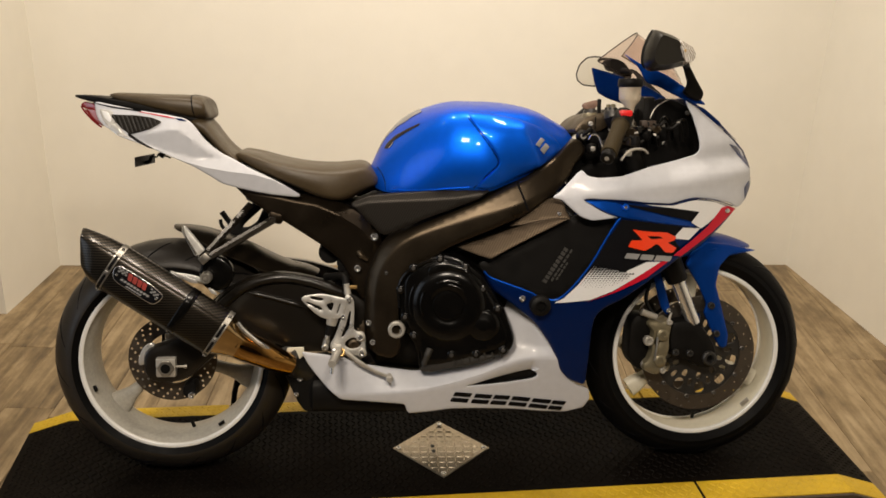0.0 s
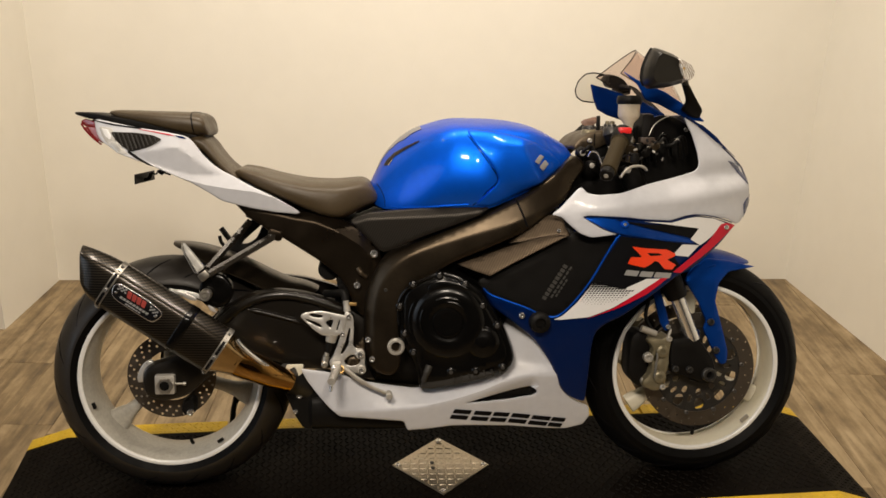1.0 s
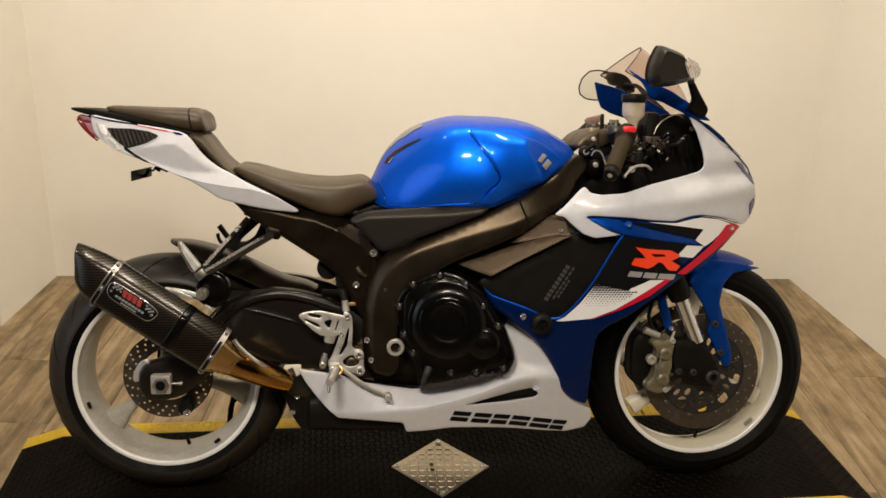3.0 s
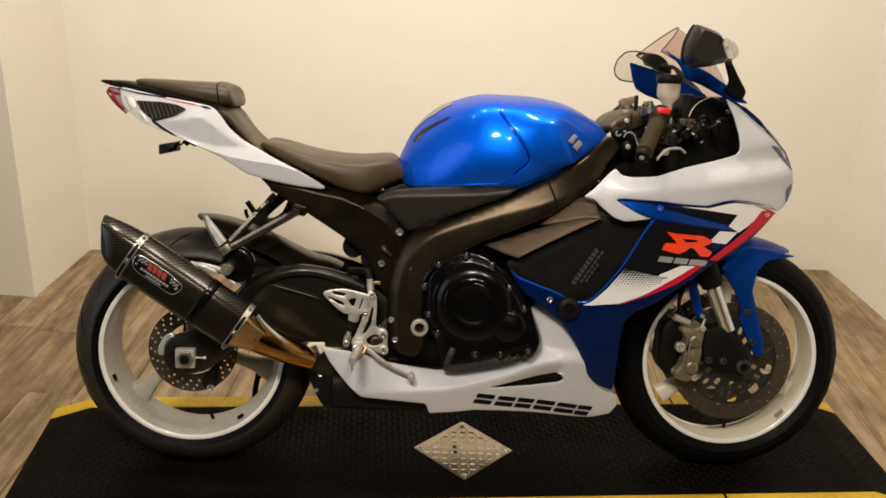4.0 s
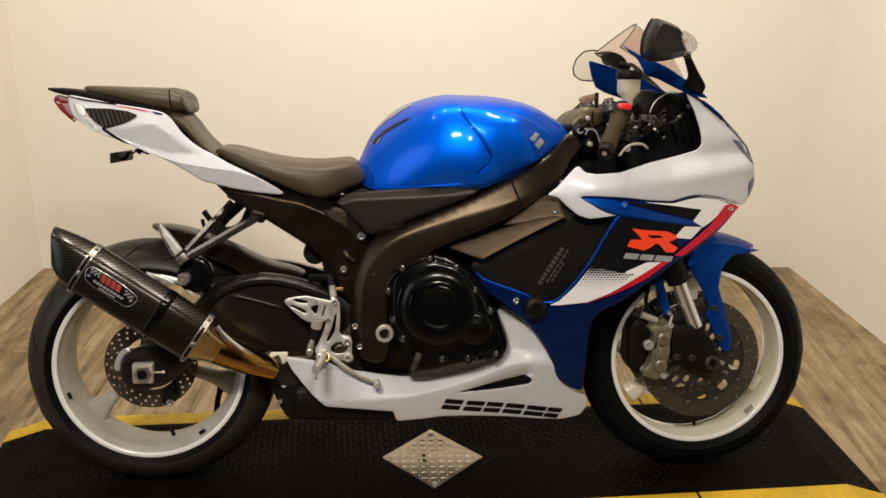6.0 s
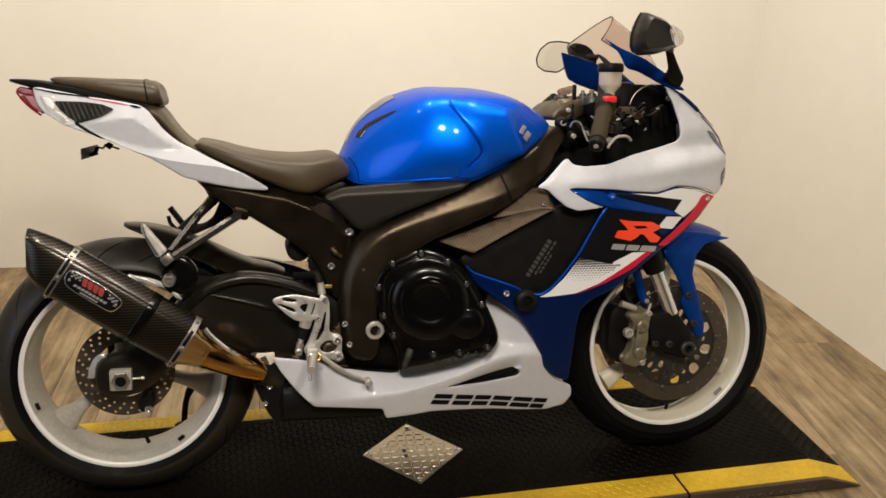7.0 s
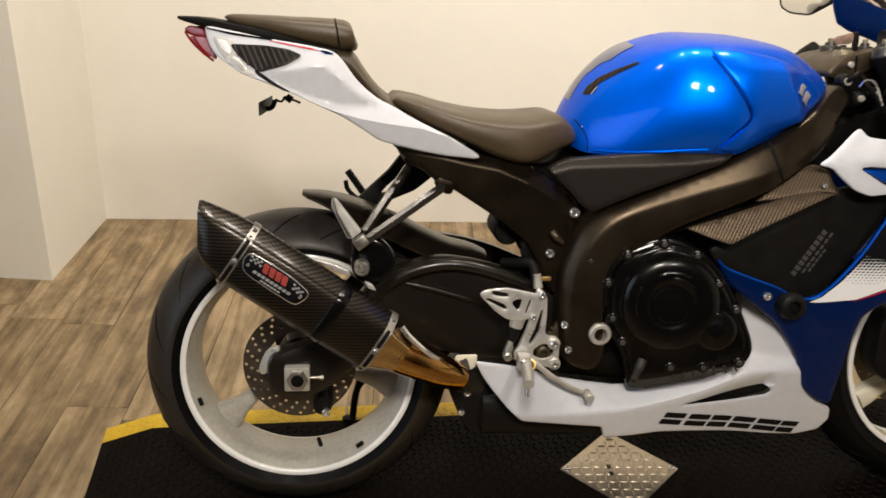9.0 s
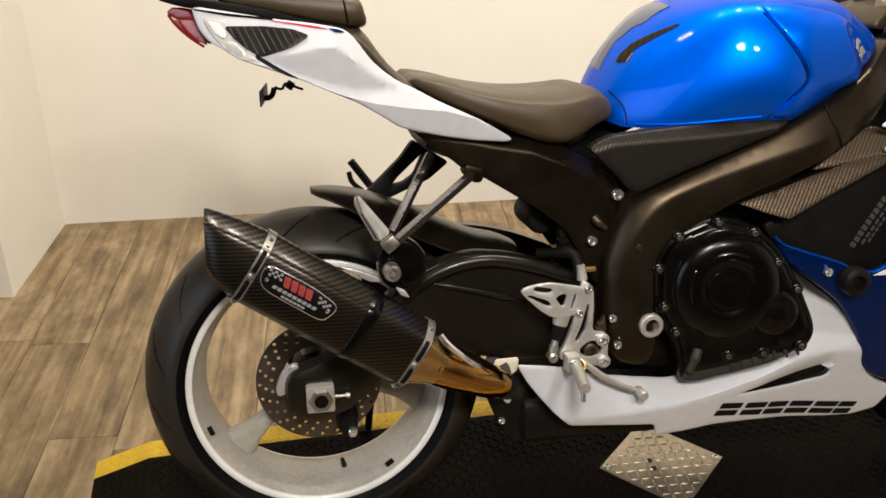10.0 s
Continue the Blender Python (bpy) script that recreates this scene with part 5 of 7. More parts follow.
frame_out = [(0.496, 0.511), (0.504, 0.538), (0.523, 0.590), (0.551, 0.626), (0.591, 0.647), (0.645, 0.670), (0.765, 0.719), (0.832, 0.752), (0.897, 0.784), (0.961, 0.825), (0.997, 0.859), (1.025, 0.872), (1.051, 0.842), (1.018, 0.809), (0.993, 0.769), (0.966, 0.744), (0.946, 0.730), (0.907, 0.703), (0.860, 0.678), (0.807, 0.654), (0.754, 0.632), (0.713, 0.614), (0.687, 0.600), (0.660, 0.580), (0.626, 0.566), (0.599, 0.545), (0.581, 0.503), (0.579, 0.419), (0.587, 0.362), (0.566, 0.327), (0.511, 0.343), (0.497, 0.372)]
spar = part("frame_spar", panel_bm(frame_out, spar_side, 0.06, 0.008, 0.010, (), 0.012, fold_lines(SPAR_FOLD)), SATIN, bike, "satin black alloy frame spar")
mirrored(spar)
part("frame_seam", tube_bm([(x, spar_side(x, z) - 0.0006, z) for x, z in ((0.861, 0.768), (0.867, 0.752), (0.874, 0.735), (0.881, 0.716), (0.888, 0.700))], 0.0024, 8), DECAL_BLACK, bike)
bolt_mesh.matrix_basis = Matrix.Translation((0.5205, -0.156, 0.6293)) @ Matrix.Scale(1.25, 4)
bolt(0.548, -0.188, 0.545, 0.6, DARKSTEEL)
bolt(0.505, -0.190, 0.4236, 0.9)
bolt(0.515, -0.190, 0.375, 0.9)
part("pivot_nut", lathe_bm([(0.021, -0.18), (0.021, -0.196), (0.018, -0.199), (0.0125, -0.199), (0.0115, -0.18), (0, -0.18)], (0.573, 0, 0.406), "y", 28), CAST, bike, "hollow swingarm pivot nut")

# tank
TANK_T = curve_at([0.51, 0.52, 0.541, 0.569, 0.612, 0.661, 0.712, 0.784, 0.857, 0.93, 0.982, 1.013, 1.045], [0.784, 0.805, 0.851, 0.888, 0.924, 0.944, 0.957, 0.958, 0.954, 0.938, 0.912, 0.893, 0.850])
TANK_B = curve_at([0.51, 0.55, 0.6, 0.68, 0.75, 0.79, 0.838, 0.907, 0.975, 1.045], [0.750, 0.735, 0.736, 0.7425, 0.748, 0.745, 0.760, 0.788, 0.822, 0.842])
TANK_W = curve_at([0.51, 0.545, 0.60, 0.68, 0.78, 0.86, 0.94, 1.0, 1.045], [0.070, 0.110, 0.158, 0.202, 0.222, 0.198, 0.163, 0.118, 0.062])
# half width over height: round behind, upright flanks and a flat top in the middle
ROUND = curve_at([0.0, 0.08, 0.2, 0.35, 0.5, 0.63, 0.74, 0.84, 0.92, 0.97, 1.0], [0.985, 1.0, 0.985, 0.945, 0.875, 0.785, 0.67, 0.52, 0.34, 0.19, 0.0])
BOXY = curve_at([0.0, 0.08, 0.2, 0.34, 0.5, 0.64, 0.76, 0.84, 0.885, 0.92, 0.955, 0.98, 1.0], [0.90, 0.945, 0.985, 1.0, 0.985, 0.95, 0.895, 0.835, 0.77, 0.67, 0.47, 0.27, 0.0])


def tank_half(x, f):
    k = min(1, max(0, (x - 0.56) / 0.15))
    k = k * k * (3 - 2 * k) * min(1, max(0, (1.03 - x) / 0.12))
    return TANK_W(x) * (ROUND(f) * (1 - k) + BOXY(f) * k)


def tank_side(x, z):
    b, t = TANK_B(x), TANK_T(x)
    return -tank_half(x, min(1, max(0, (z - b) / (t - b))))


rings = []
for i in range(49):
    x = 0.512 + (1.043 - 0.512) * (0.5 - 0.5 * math.cos(math.pi * i / 48))
    b, t = TANK_B(x), TANK_T(x)
    half = []
    for k in range(25):
        f = 1 - (1 - k / 24) ** 1.6
        half.append((x, -tank_half(x, f), b + (t - b) * f))
    rings.append(half + [(p[0], -p[1], p[2]) for p in half[-2::-1]])
tank = part("fuel_tank", lofted(rings), BLUE, bike, "metallic blue fuel tank")
cover_out = [(0.758, 0.752), (0.79, 0.785), (0.812, 0.806), (0.815, 0.819), (0.807, 0.835), (0.775, 0.88), (0.742, 0.924), (0.748, 0.933), (0.80, 0.929), (0.86, 0.918), (0.92, 0.898), (0.96, 0.873), (0.985, 0.846), (0.93, 0.808), (0.87, 0.780), (0.80, 0.750)]


def cover_side(x, z):
    """The tank's front cover: a ridge that falls away into a hollow facet round the emblem."""
    e = x - (0.877 + 0.55 * max(0, 0.885 - z))
    up = min(1, max(0, (z - 0.775) / 0.03)) * min(1, max(0, (0.925 - z) / 0.03))
    out = 0.021 * (max(0, 1 + e / 0.10) if e < 0 else max(0, 1 - e / 0.034)) * up
    return tank_side(x, z) - 0.0045 - out


tank_cover = part("tank_side_cover", panel_bm(cover_out, cover_side, 0.004, 0.004, 0.008, (), 0.008), BLUE, bike, "metallic blue tank side cover")
mirrored(tank_cover)


def on_tank(x, z, off=0.001):
    return (x, tank_side(x, z) - off, z)


part("tank_lip", tube_bm(smooth_path([on_tank(x, TANK_B(x) + 0.006, 0.0) for x in (0.56, 0.60, 0.66, 0.71, 0.745)], 5), 0.0022, 8), BLUE, bike)
# Dark blue line laid on the rear fold for the shade in it.
part("tank_fold_shade", tube_bm(smooth_path([on_tank(*p, 0.0) for p in ((0.530, 0.793), (0.540, 0.779), (0.547, 0.760), (0.549, 0.739))], 5), 0.0015, 8), BLUE_DARK, bike)
part("tank_groove", tube_bm(smooth_path([on_tank(*p, 0.0) for p in ((0.755, 0.752), (0.787, 0.787), (0.808, 0.806), (0.811, 0.819), (0.803, 0.835), (0.771, 0.88), (0.742, 0.918))], 5), 0.0015, 8), BLUE_DARK, bike)
EMBLEM_Y = lambda x, z: cover_side(x, z) - 0.004
for bar in ([(0.903, 0.857), (0.921, 0.873), (0.932, 0.867), (0.915, 0.850)], [(0.916, 0.844), (0.934, 0.860), (0.945, 0.850), (0.928, 0.833)]):
    mirrored(part("tank_emblem", panel_bm(bar, EMBLEM_Y, 0.002, 0.0006, 0.006, (), 0.001), DECAL_GREY, bike, "silver tank emblem"))
strip = part("tank_strip", panel_bm([(0.5456, 0.8388), (0.5552, 0.8396), (0.5722, 0.8616), (0.600, 0.881), (0.6325, 0.9007), (0.6306, 0.9034), (0.600, 0.888), (0.573, 0.8714), (0.554, 0.8526)], deeper(tank_side, -0.0025), 0.002, 0.0006, 0.005, (), 0.002), CARBON_TRIM, bike, "dark carbon-look protector strip")
part("strip_edge", tube_bm([Vector(on_tank(x, z, 0.003)) for x, z in ((0.5575, 0.8405), (0.5625, 0.8475), (0.568, 0.8545))], 0.0016, 6), CHROME, strip)
PAD_LOW = curve_at([0.530, 0.538, 0.551, 0.560, 0.568, 0.583, 0.599, 0.613, 0.640], [0.955, 0.957, 0.966, 0.969, 0.958, 0.956, 0.938, 0.949, 0.962])
rings = []
for i in range(23):
    x = 0.530 + 0.005 * i
    b, t = TANK_B(x), TANK_T(x)
    half = []
    for k in range(7):
        f = PAD_LOW(x) + (1 - PAD_LOW(x)) * k / 6
        half.append((x, -tank_half(x, f) - 0.0008, b + (t - b) * f + 0.0012))
    top = half + [(p[0], -p[1], p[2]) for p in half[-2::-1]]
    rings.append(top + [(p[0], p[1] * 0.98, p[2] - 0.0018) for p in reversed(top)])
part("tank_pad", lofted(rings), PAD_FILM, bike, "smoky scalloped pad on the tank's back")

# engine
# the cover's plane: its middle, and its lean to the front
COVER = Matrix.Translation((0.698, -0.208, 0.472)) @ Matrix.Rotation(radians(-8.8), 4, "Z")


def cover_part(name, bm, mat=None, label=""):
    """A part that is built flat about the crank's axis and set on the cover's plane."""
    bmesh.ops.transform(bm, matrix=COVER, verts=bm.verts)
    return part(name, bm, mat or GLOSS, bike, label)


eng_out = [(-0.121, -0.040), (-0.122, 0.044), (-0.113, 0.072), (-0.088, 0.093), (-0.054, 0.110), (-0.020, 0.122), (0.021, 0.113), (0.051, 0.096), (0.083, 0.069), (0.111, 0.028), (0.136, -0.020), (0.158, -0.069), (0.162, -0.094), (0.150, -0.118), (0.079, -0.144), (0.011, -0.163), (-0.045, -0.174), (-0.070, -0.174), (-0.083, -0.106), (-0.109, -0.068)]
cover_part("engine_cover", panel_bm(eng_out, 0.004, 0.055, 0.008, 0.016, (), 0.008), GLOSS, "gloss black engine side cover")
step_out = [(x * 0.90, z * 0.90 + 0.002) for x, z in eng_out]
cover_part("cover_step", panel_bm(step_out, lambda x, z: -0.006 - 0.006 * max(0, 1 - (x * x + z * z) / 0.012), 0.014, 0.007, 0.014, (), 0.014), GLOSS, "raised face of the engine cover")
cover_part("clutch_cover", lathe_bm([(0.090, -0.006), (0.084, -0.0125), (0.070, -0.0155), (0.052, -0.0165), (0.044, -0.0160), (0.041, -0.0140), (0.037, -0.0140), (0.035, -0.0170), (0.028, -0.0182), (0.024, -0.0175), (0, -0.0178)], (0.0, 0, -0.002), "y", 64), GLOSS, "round gloss black clutch cover")
cover_part("starter_cover", lathe_bm([(0.040, -0.006), (0.037, -0.0105), (0.030, -0.0130), (0.020, -0.0135), (0.017, -0.0150), (0.011, -0.0155), (0, -0.0155)], (0.085, 0, -0.049), "y", 40))
cover_part("cover_rim", tube_bm(smooth_path([(x, 0.000, z) for x, z in [(-0.119, -0.012), (-0.121, 0.034), (-0.110, 0.065), (-0.084, 0.088), (-0.040, 0.108)]], 5), 0.0042, 8))
cover_part("cover_lug", panel_bm([(-0.051, 0.085), (-0.033, 0.100), (-0.006, 0.103), (0.028, 0.095), (0.059, 0.080), (0.046, 0.076), (0.008, 0.085), (-0.026, 0.075), (-0.047, 0.066)], -0.012, 0.016, 0.005, 0.010, (), 0.005))
for r, a0, a1 in ((0.094, 55, 110), (0.060, 60, 118), (0.066, 150, 205), (0.094, 150, 200), (0.050, 40, 95)):
    cover_part("cover_rib", tube_bm([(r * math.cos(radians(a0 + (a1 - a0) * q / 12)), -0.0085 if r > 0.08 else -0.0160, r * math.sin(radians(a0 + (a1 - a0) * q / 12))) for q in range(13)], [0.0012] + [0.0030] * 11 + [0.0012], 8))
cover_part("sump_cover", panel_bm([(-0.069, -0.171), (-0.059, -0.145), (-0.049, -0.122), (-0.041, -0.136), (0.010, -0.135), (0.079, -0.127), (0.127, -0.122), (0.086, -0.143), (0.011, -0.161), (-0.038, -0.172)], -0.001, 0.03, 0.004, 0.012, (), 0.004), DUSTY, "dull grey casting along the sump")
for k in range(7):
    u = 0.012 + 0.019 * k
    cover_part("casting_rib", tube_bm([(u, -0.002, -0.128 + 0.002 * k), (u + 0.006, -0.003, -0.152 + 0.004 * k)], [0.0032, 0.0022], 8), DUSTY)
cover_part("sump_elbow", tube_bm(smooth_path([(-0.044, -0.004, -0.112), (-0.050, -0.010, -0.128), (-0.058, -0.008, -0.150)], 5), [0.009] * 6 + [0.007] * 5, 12), DUSTY)
for x, z in [(-0.085, 0.088), (-0.021, 0.111), (0.040, 0.092), (-0.117, 0.034), (-0.105, -0.033), (-0.083, -0.079), (0.083, 0.040), (0.119, -0.008), (0.134, -0.110), (0.069, -0.122), (0.009, -0.125)]:
    cover_part("bolt_boss", lathe_bm([(0.0115, 0.008), (0.0105, -0.006), (0.008, -0.008), (0, -0.008)], (x, 0, z), "y", 14))
    cover_part("bolt", lathe_bm([(0.0052, -0.006), (0.0052, -0.0105), (0.004, -0.0118), (0.0024, -0.0118), (0.002, -0.009), (0, -0.009)], (x, 0, z), "y", 12), DULL_BOLT)
part("engine_block", body_bm(0.5, 1.0, curve_at([0.5, 0.7, 0.85, 1.0], [0.52, 0.64, 0.72, 0.76]), curve_at([0.5, 0.7, 0.9, 1.0], [0.29, 0.27, 0.27, 0.4]), lambda x: 0.135, 14, 5), BLACK, bike)
radiator = part("radiator", body_bm(0.97, 1.03, lambda x: 0.70, lambda x: 0.33, lambda x: 0.17, 6, 8), BLACK, bike)

# fairing infill, carbon trim
infill = part("fairing_infill", panel_bm([(0.806, 0.583), (0.88, 0.615), (0.952, 0.66), (1.01, 0.69), (1.055, 0.69), (1.111, 0.68), (1.09, 0.616), (1.05, 0.556), (0.985, 0.476), (0.951, 0.466), (0.894, 0.488), (0.796, 0.526), (0.785, 0.545), (0.768, 0.568)], lambda x, z: -(0.188 + 0.05 * (x - 0.8)), 0.01, 0.004, 0.02), BLACK, bike, "black inner fairing panel")
mirrored(infill)


def trim_side(x, z):
    """The air duct's side: it leans in towards its upper edge."""
    return -(0.213 + 0.13 * (x - 0.72)) + 0.45 * (z - (0.585 + 0.36 * (x - 0.79)))


trim = part("carbon_trim", panel_bm([(0.719, 0.609), (0.774, 0.628), (0.842, 0.654), (0.895, 0.671), (0.954, 0.684), (0.981, 0.682), (0.919, 0.650), (0.859, 0.619), (0.796, 0.584), (0.760, 0.594)], trim_side, 0.012, 0.0015, 0.012, (), 0.002), CARBON_TRIM, bike, "carbon-look air duct trim")
duct = part("duct_cover", panel_bm([(0.842, 0.659), (0.886, 0.694), (0.927, 0.726), (0.957, 0.729), (0.976, 0.718), (0.979, 0.700), (0.991, 0.680), (0.954, 0.678), (0.894, 0.666)], deeper(trim_side, 0.006), 0.012, 0.003, 0.012, (), 0.004), CARBON_TRIM, bike, "dark carbon-look duct cover")
mirrored(duct)
mirrored(trim)
bolt(0.960, -0.225, 0.694, 0.6)
INFILL_Y = lambda x, z: -(0.188 + 0.05 * (x - 0.8)) - 0.0012
for i, (w0, w1, h) in enumerate(((0.0, 0.96, 0.0105), (0.12, 1.0, 0.0045), (0.2, 0.7, 0.004))):
    a, b = Vector((0.937, 0.518)), Vector((0.994, 0.609))
    d = (b - a).normalized()
    n = Vector((d.y, -d.x))
    o = (-0.004, 0.0095, 0.018)[i]
    L = (b - a).length
    p0, p1 = a + d * (w0 * L) + n * o, a + d * (w1 * L) + n * o
    k = int(9 - 2 * i)
    for q in range(k):
        s0, s1 = p0.lerp(p1, (q + 0.06) / k), p0.lerp(p1, (q + 0.80) / k)
        part("writing_bar", panel_bm([s0 - n * h / 2, s0 + n * h / 2, s1 + n * h / 2, s1 - n * h / 2], INFILL_Y, 0.0008, 0, 0.02, (), 0.0006), DECAL_DIM, bike)

# fairings
upper_out = [(0.940, 0.733), (0.960, 0.748), (0.980, 0.769), (1.002, 0.792), (1.013, 0.799), (1.025, 0.784), (1.052, 0.780), (1.105, 0.784), (1.133, 0.792), (1.177, 0.805), (1.252, 0.820), (1.306, 0.833), (1.318, 0.842), (1.320, 0.856), (1.317, 0.880), (1.304, 0.927), (1.294, 0.946), (1.284, 0.966), (1.327, 0.940), (1.359, 0.917), (1.392, 0.891), (1.425, 0.866), (1.456, 0.840), (1.475, 0.808), (1.485, 0.770), (1.483, 0.747), (1.464, 0.713), (1.452, 0.702), (1.436, 0.699), (1.411, 0.713), (1.356, 0.724), (1.305, 0.731), (1.28, 0.729), (1.233, 0.718), (1.166, 0.722), (1.094, 0.729), (1.027, 0.732), (1.012, 0.729), (1.062, 0.700), (1.100, 0.687), (1.036, 0.679), (1.009, 0.688), (0.981, 0.711), (0.965, 0.727)]


def upper_side(x, z):
    """The cowl side with a soft ridge along its middle."""
    y = side(x, z)
    r = 0.755 + 0.10 * (x - 1.1)
    return y - 0.010 * math.exp(-(((z - r) / 0.022) ** 2)) * min(1, max(0, (x - 1.0) / 0.1)) + 0.012 * math.exp(-(((z - r - 0.045) / 0.02) ** 2)) * min(1, max(0, (x - 1.1) / 0.15))


upper = part("upper_fairing", panel_bm(upper_out, upper_side, 0.005, 0.0035, 0.012, (), 0.004), WHITE, bike, "pearl white upper fairing")
mirrored(upper)
mid_out = [(1.014, 0.727), (1.094, 0.727), (1.166, 0.720), (1.233, 0.716), (1.28, 0.726), (1.305, 0.728), (1.356, 0.721), (1.436, 0.697), (1.414, 0.678), (1.379, 0.648), (1.33, 0.615), (1.289, 0.593), (1.256, 0.579), (1.234, 0.563), (1.177, 0.525), (1.12, 0.486), (1.078, 0.466), (1.055, 0.443), (1.050, 0.403), (1.050, 0.318), (1.050, 0.256), (1.032, 0.258), (1.005, 0.270), (0.982, 0.295), (0.972, 0.325), (0.954, 0.362), (0.931, 0.397), (0.907, 0.428), (0.856, 0.469), (0.808, 0.503), (0.780, 0.551), (0.798, 0.537), (0.835, 0.524), (0.888, 0.506), (0.915, 0.493), (0.942, 0.484), (0.969, 0.491), (0.995, 0.518), (1.034, 0.571), (1.065, 0.626), (1.094, 0.677), (1.102, 0.686), (1.062, 0.699)]
mid = part("side_fairing", panel_bm(mid_out, side, 0.005, 0.006, 0.014, (), 0.008), BLUE_DARK, bike, "blue side fairing with graphics, shade in its colour")
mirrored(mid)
rim_path = [(0.784, 0.551), (0.8, 0.536), (0.835, 0.523), (0.888, 0.505), (0.915, 0.492), (0.942, 0.484), (0.966, 0.489), (0.995, 0.518), (1.034, 0.571), (1.065, 0.626), (1.092, 0.673), (1.104, 0.686)]
# Lighter blue than the panel paints the thin highlight along its edge.
part("fairing_edge", tube_bm(smooth_path([(x, side(x, z) - 0.0008, z) for x, z in rim_path], 5), 0.0027, 8), BLUE_MID, mid, "rolled edge with its highlight in lighter blue")
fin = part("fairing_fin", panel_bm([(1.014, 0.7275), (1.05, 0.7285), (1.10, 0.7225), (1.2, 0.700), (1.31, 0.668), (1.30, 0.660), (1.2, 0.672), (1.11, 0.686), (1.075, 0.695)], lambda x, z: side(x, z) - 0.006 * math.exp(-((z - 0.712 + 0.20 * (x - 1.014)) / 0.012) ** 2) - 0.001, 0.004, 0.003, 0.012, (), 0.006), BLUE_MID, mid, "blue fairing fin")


def decal(name, pts, f, mat, parent, label="", off=0.0012, cut=0.001, holes=()):
    return part(name, panel_bm(pts, deeper(f, -off), 0.0008, 0, 0.007, holes, cut), mat, parent, label)


decal("graphic", [(1.106, 0.683), (1.2, 0.671), (1.268, 0.661), (1.242, 0.634), (1.264, 0.608), (1.236, 0.584), (1.189, 0.583), (1.132, 0.543), (1.038, 0.573), (1.066, 0.624)], side, DECAL_BLACK, mid, "black graphic field")
decal("graphic", [(1.088, 0.7235), (1.167, 0.712), (1.232, 0.708), (1.312, 0.697), (1.291, 0.674), (1.227, 0.689), (1.15, 0.708)], side, DECAL_BLACK, mid, "", 0.0062)
decal("graphic", [(1.16, 0.7185), (1.233, 0.714), (1.28, 0.7235), (1.305, 0.7255), (1.356, 0.719), (1.395, 0.706), (1.34, 0.667), (1.318, 0.655), (1.289, 0.671), (1.312, 0.697), (1.232, 0.709)], side, DECAL_WHITE, mid, "white graphic flash", 0.0070)
decal("graphic", [(1.268, 0.659), (1.318, 0.655), (1.287, 0.628), (1.242, 0.634)], side, DECAL_WHITE, mid, "", 0.0022)
decal("graphic", [(1.381, 0.704), (1.400, 0.706), (1.428, 0.698), (1.35, 0.642), (1.264, 0.590), (1.243, 0.593), (1.303, 0.634), (1.34, 0.66)], side, DECAL_RED, mid, "red graphic stripe", 0.0078)
decal("graphic", [(1.174, 0.579), (1.211, 0.578), (1.146, 0.541), (1.09, 0.508), (1.037, 0.486), (0.97, 0.478), (0.953, 0.478), (0.974, 0.489), (1.004, 0.52), (1.042, 0.571), (1.116, 0.555)], side, DECAL_WHITE, mid, "", 0.0028)
decal("graphic", [(1.211, 0.578), (1.241, 0.585), (1.176, 0.541), (1.104, 0.508), (1.030, 0.481), (1.09, 0.506), (1.146, 0.5405)], side, DECAL_RED, mid, "", 0.0034)
part("seam_line", tube_bm(smooth_path([(x, side(x, z) - 0.0012, z) for x, z in ((1.016, 0.7285), (1.101, 0.7285), (1.166, 0.7215), (1.232, 0.7165), (1.281, 0.7275), (1.31, 0.7295), (1.36, 0.7225), (1.42, 0.705))], 5), 0.0014, 6), BLUE_DARK, mid, "dark blue pinstripe")
# perforated fade between the black field and the white flash
dots = []
random.seed(4)
for i in range(22):
    for j in range(12):
        x, z = 1.006 + 0.0076 * i + 0.0038 * (j % 2), 0.578 - 0.0054 * j
        if inside(np.array([(1.004, 0.522), (1.042, 0.576), (1.14, 0.552), (1.174, 0.575), (1.12, 0.535), (1.06, 0.512)]), x, z):
            h = 0.0056 * max(0.18, 1.08 - 0.088 * j) if j else 0.0062
            dots.append(panel_bm([(x - h, z - h * 0.35), (x - h * 0.2, z + h * 0.55), (x + h, z + h * 0.35), (x + h * 0.2, z - h * 0.55)], deeper(side, -0.0042), 0.0006, 0, 0.02, (), 0.0))
part("graphic_dots", joined(*dots), DECAL_BLACK, mid)
# maker's emblem shapes
decal("emblem", [(1.133, 0.659), (1.164, 0.654), (1.225, 0.649), (1.25, 0.637), (1.247, 0.631), (1.227, 0.624), (1.252, 0.61), (1.242, 0.599), (1.221, 0.601), (1.203, 0.62), (1.193, 0.622), (1.183, 0.614), (1.166, 0.607), (1.124, 0.617), (1.132, 0.633), (1.160, 0.632), (1.152, 0.641)], side, DECAL_ORANGE, mid, "orange-red angular emblem", 0.0040, 0.0015, [[(1.172, 0.6425), (1.205, 0.6405), (1.214, 0.635), (1.182, 0.6345)]])
for x0, x1 in ((1.119, 1.152), (1.157, 1.190), (1.195, 1.238)):
    zz = lambda x: 0.603 - 0.10 * (x - 1.11)
    decal("emblem_bar", [(x0 + 0.003, zz(x0)), (x1 + 0.003, zz(x1)), (x1 - 0.003, zz(x1) - 0.0125), (x0 - 0.003, zz(x0) - 0.0125)], side, DECAL_GREY, mid, "", 0.0040)
